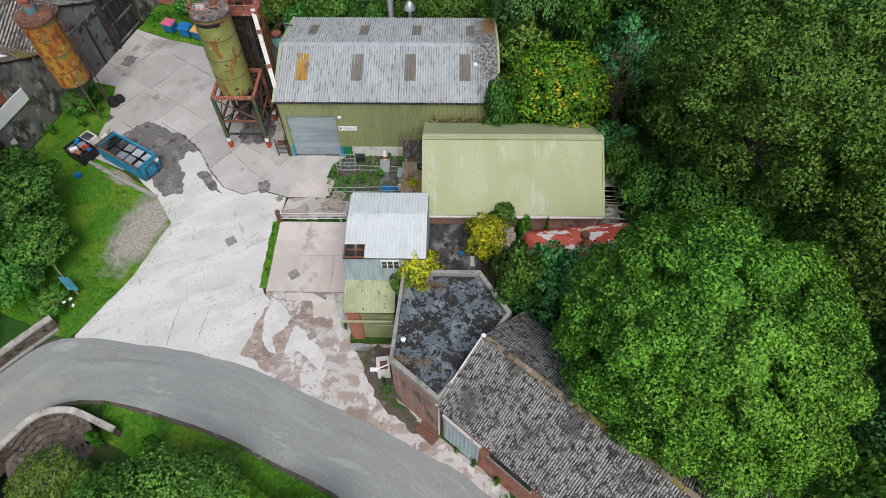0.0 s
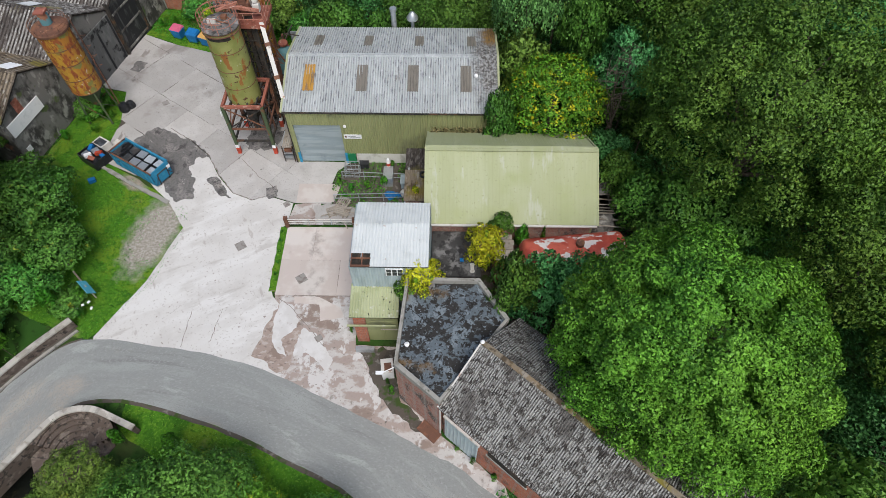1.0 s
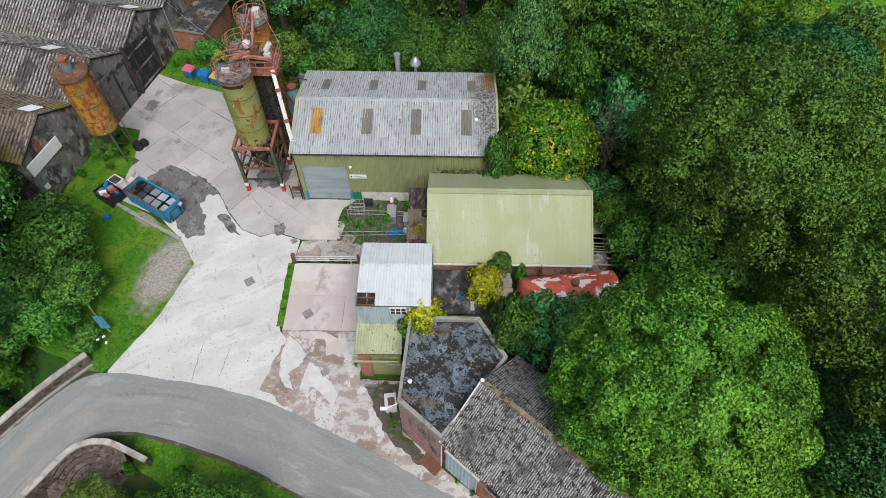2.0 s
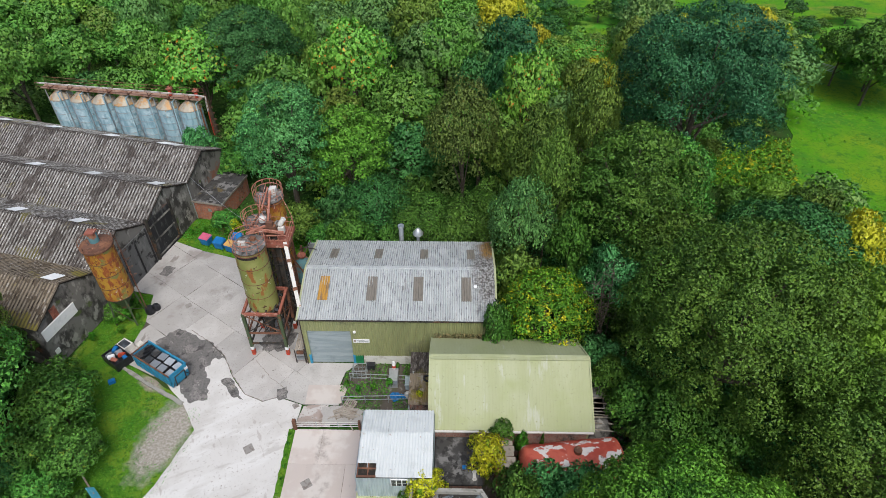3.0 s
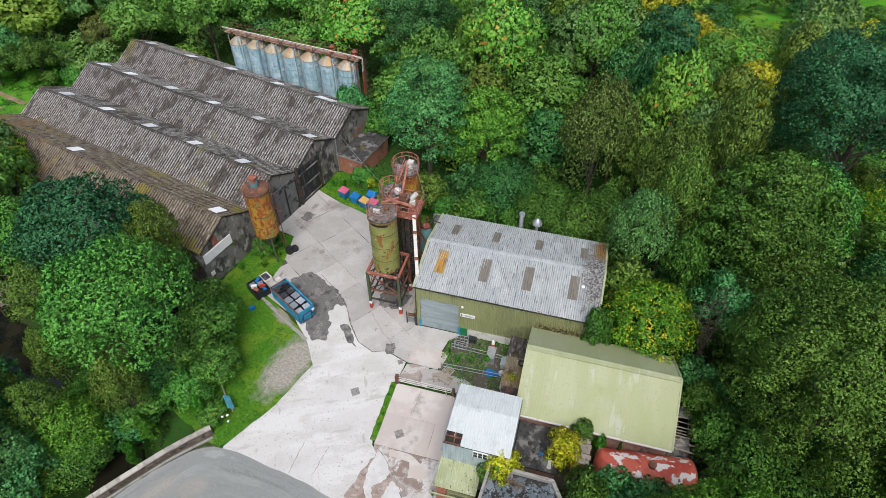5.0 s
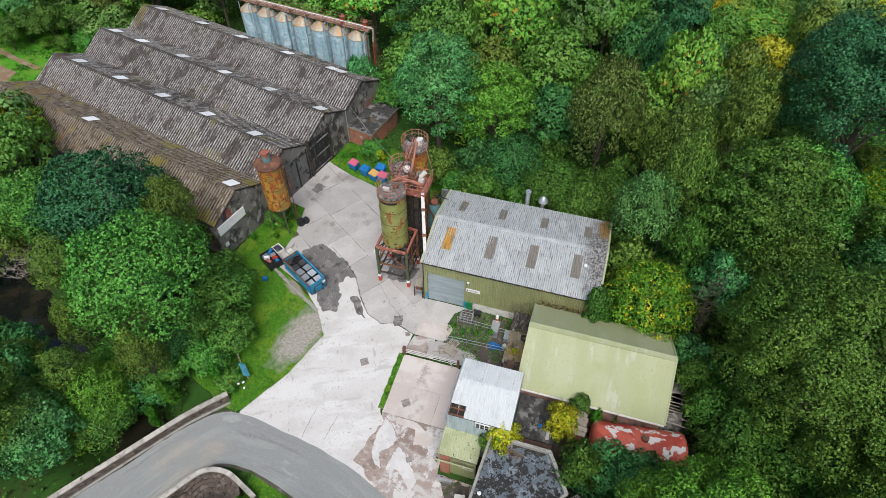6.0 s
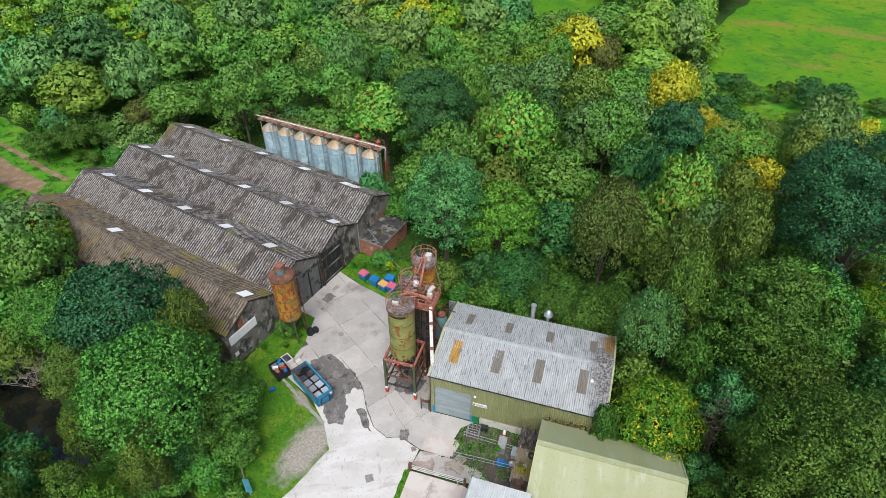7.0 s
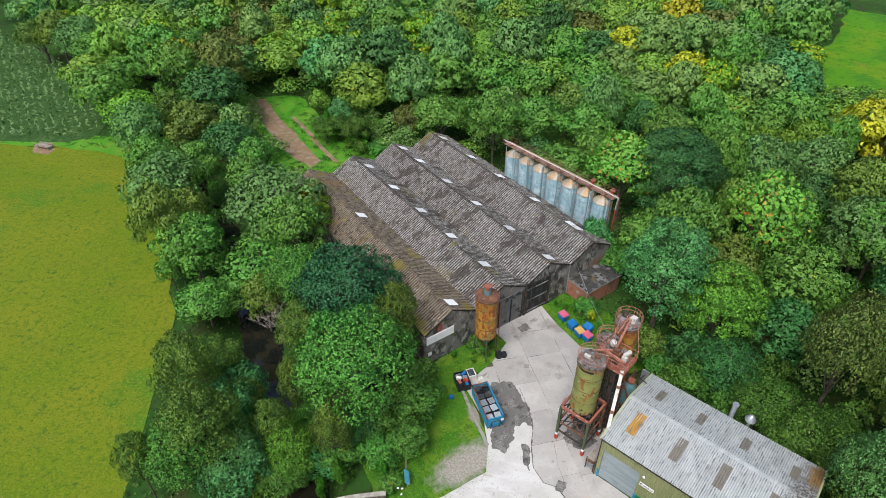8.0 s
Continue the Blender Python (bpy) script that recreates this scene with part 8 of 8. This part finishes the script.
for tries in range(2500):
    x, y = rng.uniform(-14, 46), rng.uniform(47, 84)
    r = rng.uniform(2.0, 3.2)
    if (x < 9.5 and y < 59.5) or (x < 18 and y < 47.5) or (x < -8 and y < 64) or any(inside(x, y, f) for f in (FIELD_E, FIELD_NE, HERBS)) or any((x - a) ** 2 + (y - b) ** 2 < (r * .7 + c * .8) ** 2 for a, b, c in placed):
        continue
    placed.append((x, y, r * .8))
    m = Matrix.Translation((x, y, 0)) @ pose(0, 0, 0, 0, 0, rng.uniform(0, 360)) @ Matrix.Diagonal((r / 2.6, r / 2.6, rng.uniform(.8, 1.7), 1))
    slot = few[rng.randrange(6)]
    if slot[1]:
        copy_thing(slot[0], m)
    else:
        slot[0].matrix_basis, slot[1] = m, True
for i in range(80):
    x, y = rng.uniform(17, 84), rng.uniform(112, 140)
    if not any(inside(x, y, f) for f in (FIELD_NE, FIELD_STRIP, FIELD_E)):
        copy_thing(few[i % 6][0], Matrix.Translation((x, y, 0)) @ pose(0, 0, 0, 0, 0, 40 * i) @ Matrix.Diagonal((1.2, 1.2, rng.uniform(.45, .75), 1)))
for slot in [*PROTO.values(), *few]:
    if not slot[1]:
        for o in (*slot[0].children_recursive, slot[0]):
            bpy.data.objects.remove(o)

# a fallen bleached tree and bare twigs over the water
g = Geo()
rng = random.Random(12)
for k in range(9):
    a = Vector((-48.5, 38.6, .2))
    for j in range(6):
        b = a + Vector((rng.uniform(-1.0, .5), rng.uniform(-.9, .7), rng.uniform(.1, .9)))
        g.rod(a, b, .07 - .01 * j, 5, .06 - .01 * j)
        for q in range(4):
            g.rod(b, b + Vector((rng.uniform(-1.2, .8), rng.uniform(-1, 1), rng.uniform(-.2, 1.1))), .03, 4, .01)
        a = b
solid("dead_tree", g, M["dead_wood"], "bleached bare dead tree leaning over the river", "tree")

g = Geo()
rng = random.Random(21)
base = Vector((18.0, 49.0, 0))
for k in range(5):
    a = base + Vector((rng.uniform(-.3, .3), rng.uniform(-.3, .3), 0))
    d = Vector((rng.uniform(-.35, .2), rng.uniform(-.3, .3), 1)).normalized()
    for j in range(7):
        b = a + (d + Vector((rng.uniform(-.25, .25), rng.uniform(-.25, .25), 0))).normalized() * 1.35
        g.rod(a, b, .12 - .015 * j, 6, .105 - .015 * j)
        if j > 1:
            for q in range(3):
                e = b + Vector((rng.uniform(-1.6, 1.6), rng.uniform(-1.6, 1.6), rng.uniform(.1, 1.0)))
                g.rod(b, e, .035, 4, .015).rod(e, e + Vector((rng.uniform(-.8, .8), rng.uniform(-.8, .8), rng.uniform(0, .6))), .015, 3, .006)
        a = b
solid("bare_tree", g, M["bark"], "bare grey multi-stemmed tree in a dark gap", "tree")

# undergrowth, grass and maize
def scatter(name, n, box, keep, size, height, material, label, seed, blade=False):
    rg = np.random.default_rng(seed)
    pts = np.stack([rg.uniform(box[0], box[1], n), rg.uniform(box[2], box[3], n)], 1)
    ok = np.array([keep(x, y) for x, y in pts])
    pts = pts[ok]
    n = len(pts)
    z = np.array([ground_z(x, y) if x < 10 else -.05 for x, y in pts])
    p = np.concatenate([pts, (z + height * rg.random(n))[:, None]], 1)
    nor = rg.normal(size=(n, 3)) * (.9 if blade else .5) + np.array([0, 0, .15 if blade else .8])
    quads = leaf_corners(rg, p, nor, size * (.6 + rg.random(n)), .4 if blade else .9)
    lean = rg.normal(size=(n, 3)) * .3 + np.array([0, 0, 1])
    ob = new(name, leaf_mesh(name, quads, material, lean))
    return tagged(ob, label, kind="stuff")


def in_wood(x, y):
    if not (-60 < x < 45 and 12 < y < 120) and not (-120 < x < 60):
        return False
    if any(inside(x, y, f) for f in (VERGE, ROAD, FIELD_W, FIELD_NE, FIELD_E, CLEARING, WARE_KEEP, MAIZE, YARD, BANK, APRON)) or (-27.5 < x < -16 and 58 < y < 64.5) or (-28 < x < -8.5 and 45 < y < 62.5):
        return False
    if -27 < x < 17.5 and 20 < y < 60 and not (x > 8.2 and y < 33) and not (x > 9 and y > 47):
        return y < 22.5 and x < -3 and inside(x, y, [(-20, 8), (-20, 22), (-12, 21.5), (-3, 17.5), (8, 8)])
    return river_gap(x, y) > 3.0


# dark leaf colours here paint in the shade under and between the trees
scatter("undergrowth", 40000, (6, 44, 14, 64), in_wood, .14, .9, M["leaf_dark"], "low growth under the near trees, coloured dark for their shade", 8)
scatter("undergrowth", 52000, (-120, 50, 10, 130), lambda x, y: in_wood(x, y) and not (6 < x < 44 and 14 < y < 64), .17, .8, M["leaf_deep"], "brambles and low green growth under the trees", 1)
scatter("field_weeds", 26000, (47, 100, 60, 135), lambda x, y: inside(x, y, FIELD_E) and noise.noise((x * .22, y * .22, 5)) > .12, .09, .3, M["weed"], "darker clumps of weeds in the bright pasture", 15)
scatter("clearing_weeds", 14000, (-118, -66, 59, 86), lambda x, y: inside(x, y, CLEARING) and noise.noise((x * .3, y * .3, 9)) > -.1 and not inside(x, y, [(-116, 76.4), (-97.2, 70), (-80, 66.6), (-80.5, 69.6), (-99.8, 75), (-112, 79.3)]), .13, .5, M["weed"], "long grass and weeds in the clearing", 16)
scatter("herb_weeds", 15000, (36, 53, 70, 90), lambda x, y: inside(x, y, HERBS), .2, .9, M["leaf_turning"], "tall weeds turning yellow at the field's edge", 12)
scatter("bank_grass", 26000, (-22, 2, 14, 27), lambda x, y: inside(x, y, [(-17, 25.2), (-13.2, 24.1), (-9.3, 22.9), (-5.6, 21.2), (-2, 19.5), (-3, 18), (-14, 21), (-17.5, 23.8)]), .045, .14, M["leaf_bright"], "bright grass and weeds on the bank below the road", 2, True)
scatter("verge_grass", 60000, (-34, -17, 29, 57), lambda x, y: inside(x, y, VERGE) and (noise.noise((x * .7, y * .7, 2)) > .12 or not inside(x, y, [(-18.7, 35), (-21.0, 38), (-21.2, 42.8), (-17, 42.8), (-17, 39)])), .055, .09, M["weed"], "short grass blades on the verge", 3, True)
scatter("bin_weeds", 16000, (-28, -10, 60, 70), lambda x, y: inside(x, y, [(-27.0, 64.9), (-23.3, 63.1), (-19.2, 61.8), (-16.5, 63.1), (-13, 61.4), (-11.5, 64), (-15, 67), (-20, 69), (-24, 68.2), (-26, 68)]), .06, .4, M["weed"], "nettles and weeds behind the bins", 4)
scatter("plot_weeds", 5000, (-5.6, 2.6, 40.4, 46.9), lambda x, y: inside(x, y, GARDEN) and noise.noise((x * .6, y * .6, 3)) > -.1, .075, .28, M["weed"], "weeds over the rubble plot", 5)
scatter("ridge_grass", 500, (2.7, 7.4, 46.0, 46.6), lambda x, y: True, .12, .3, M["dry_grass"], "dry grass along the shed's rear eave", 6, True).location.z = 4.55
scatter("wall_weeds", 900, (-32, -25, 45.5, 57), lambda x, y: abs((x + 31.75) * .972 - (y - 46.1) * .236 - .3) < .35, .07, .4, M["weed"], "weeds along the warehouse wall", 7)
# maize in rows
rg = np.random.default_rng(9)
rows_q = []
way, across = Vector((-.96, .28)), Vector((.28, .96))
for i in range(92):
    for j in range(330):
        p = Vector((-118, 58)) + across * (20 - 1.45 * i) + way * (.5 * j - 25)
        if inside(p.x, p.y, MAIZE):
            rows_q.append((p.x + rg.normal() * .1, p.y + rg.normal() * .1))
pm = np.array(rows_q)
n = len(pm)
p = np.concatenate([pm + rg.normal(size=(n, 2)) * .15, (1.1 + rg.random(n) * 1.1)[:, None]], 1)
nor = rg.normal(size=(n, 3)) * .5 + np.array([0, 0, .6])
tagged(new("maize", leaf_mesh("maize", leaf_corners(rg, p, nor, np.full(n, .55), .45), soft("maize"), nor * .5 + np.array([0, 0, .6]))), "rows of green maize", kind="stuff")

# ---- slabs of the yard, piece by piece ----
def lay(outline, owner, material, turn, pitch, start, gap, z, seed):
    """Cuts an outline into slabs by a turned grid of joints."""
    rng = random.Random(seed)
    c, s = math.cos(radians(turn)), math.sin(radians(turn))
    us = [x * c + y * s for x, y in outline]
    vs = [-x * s + y * c for x, y in outline]
    v = start[1] + math.floor((min(vs) - start[1]) / pitch[1]) * pitch[1]
    while v < max(vs):
        u = start[0] + math.floor((min(us) - start[0]) / pitch[0]) * pitch[0] - rng.uniform(0, .6) * pitch[0]
        while u < max(us):
            cell = outline
            for nx, ny, d in ((c, s, u + pitch[0] - gap), (-c, -s, -u - gap), (-s, c, v + pitch[1] - gap), (s, -c, -v - gap)):
                cell = clip(cell, nx, ny, d) if len(cell) > 2 else []
            if len(cell) > 2:
                area = abs(sum(cell[i][0] * cell[i - 1][1] - cell[i - 1][0] * cell[i][1] for i in range(len(cell)))) / 2
                if area > .4:
                    part("concrete_slab", Geo().slab(wobble(cell, 1.1, .035, rng.random()), z - .02, z + rng.uniform(0, .012)), material, owner)
            u += pitch[0]
        v += pitch[1]


lay(YARD, yard, M["slab"], -35, (4.1, 4.4), (0.4, 1.2), .014, .018, 5)
lay(COURT, court, M["pink_slab"], 0, (3.05, 3.15), (-8.75, 33.7), .009, .016, 6)
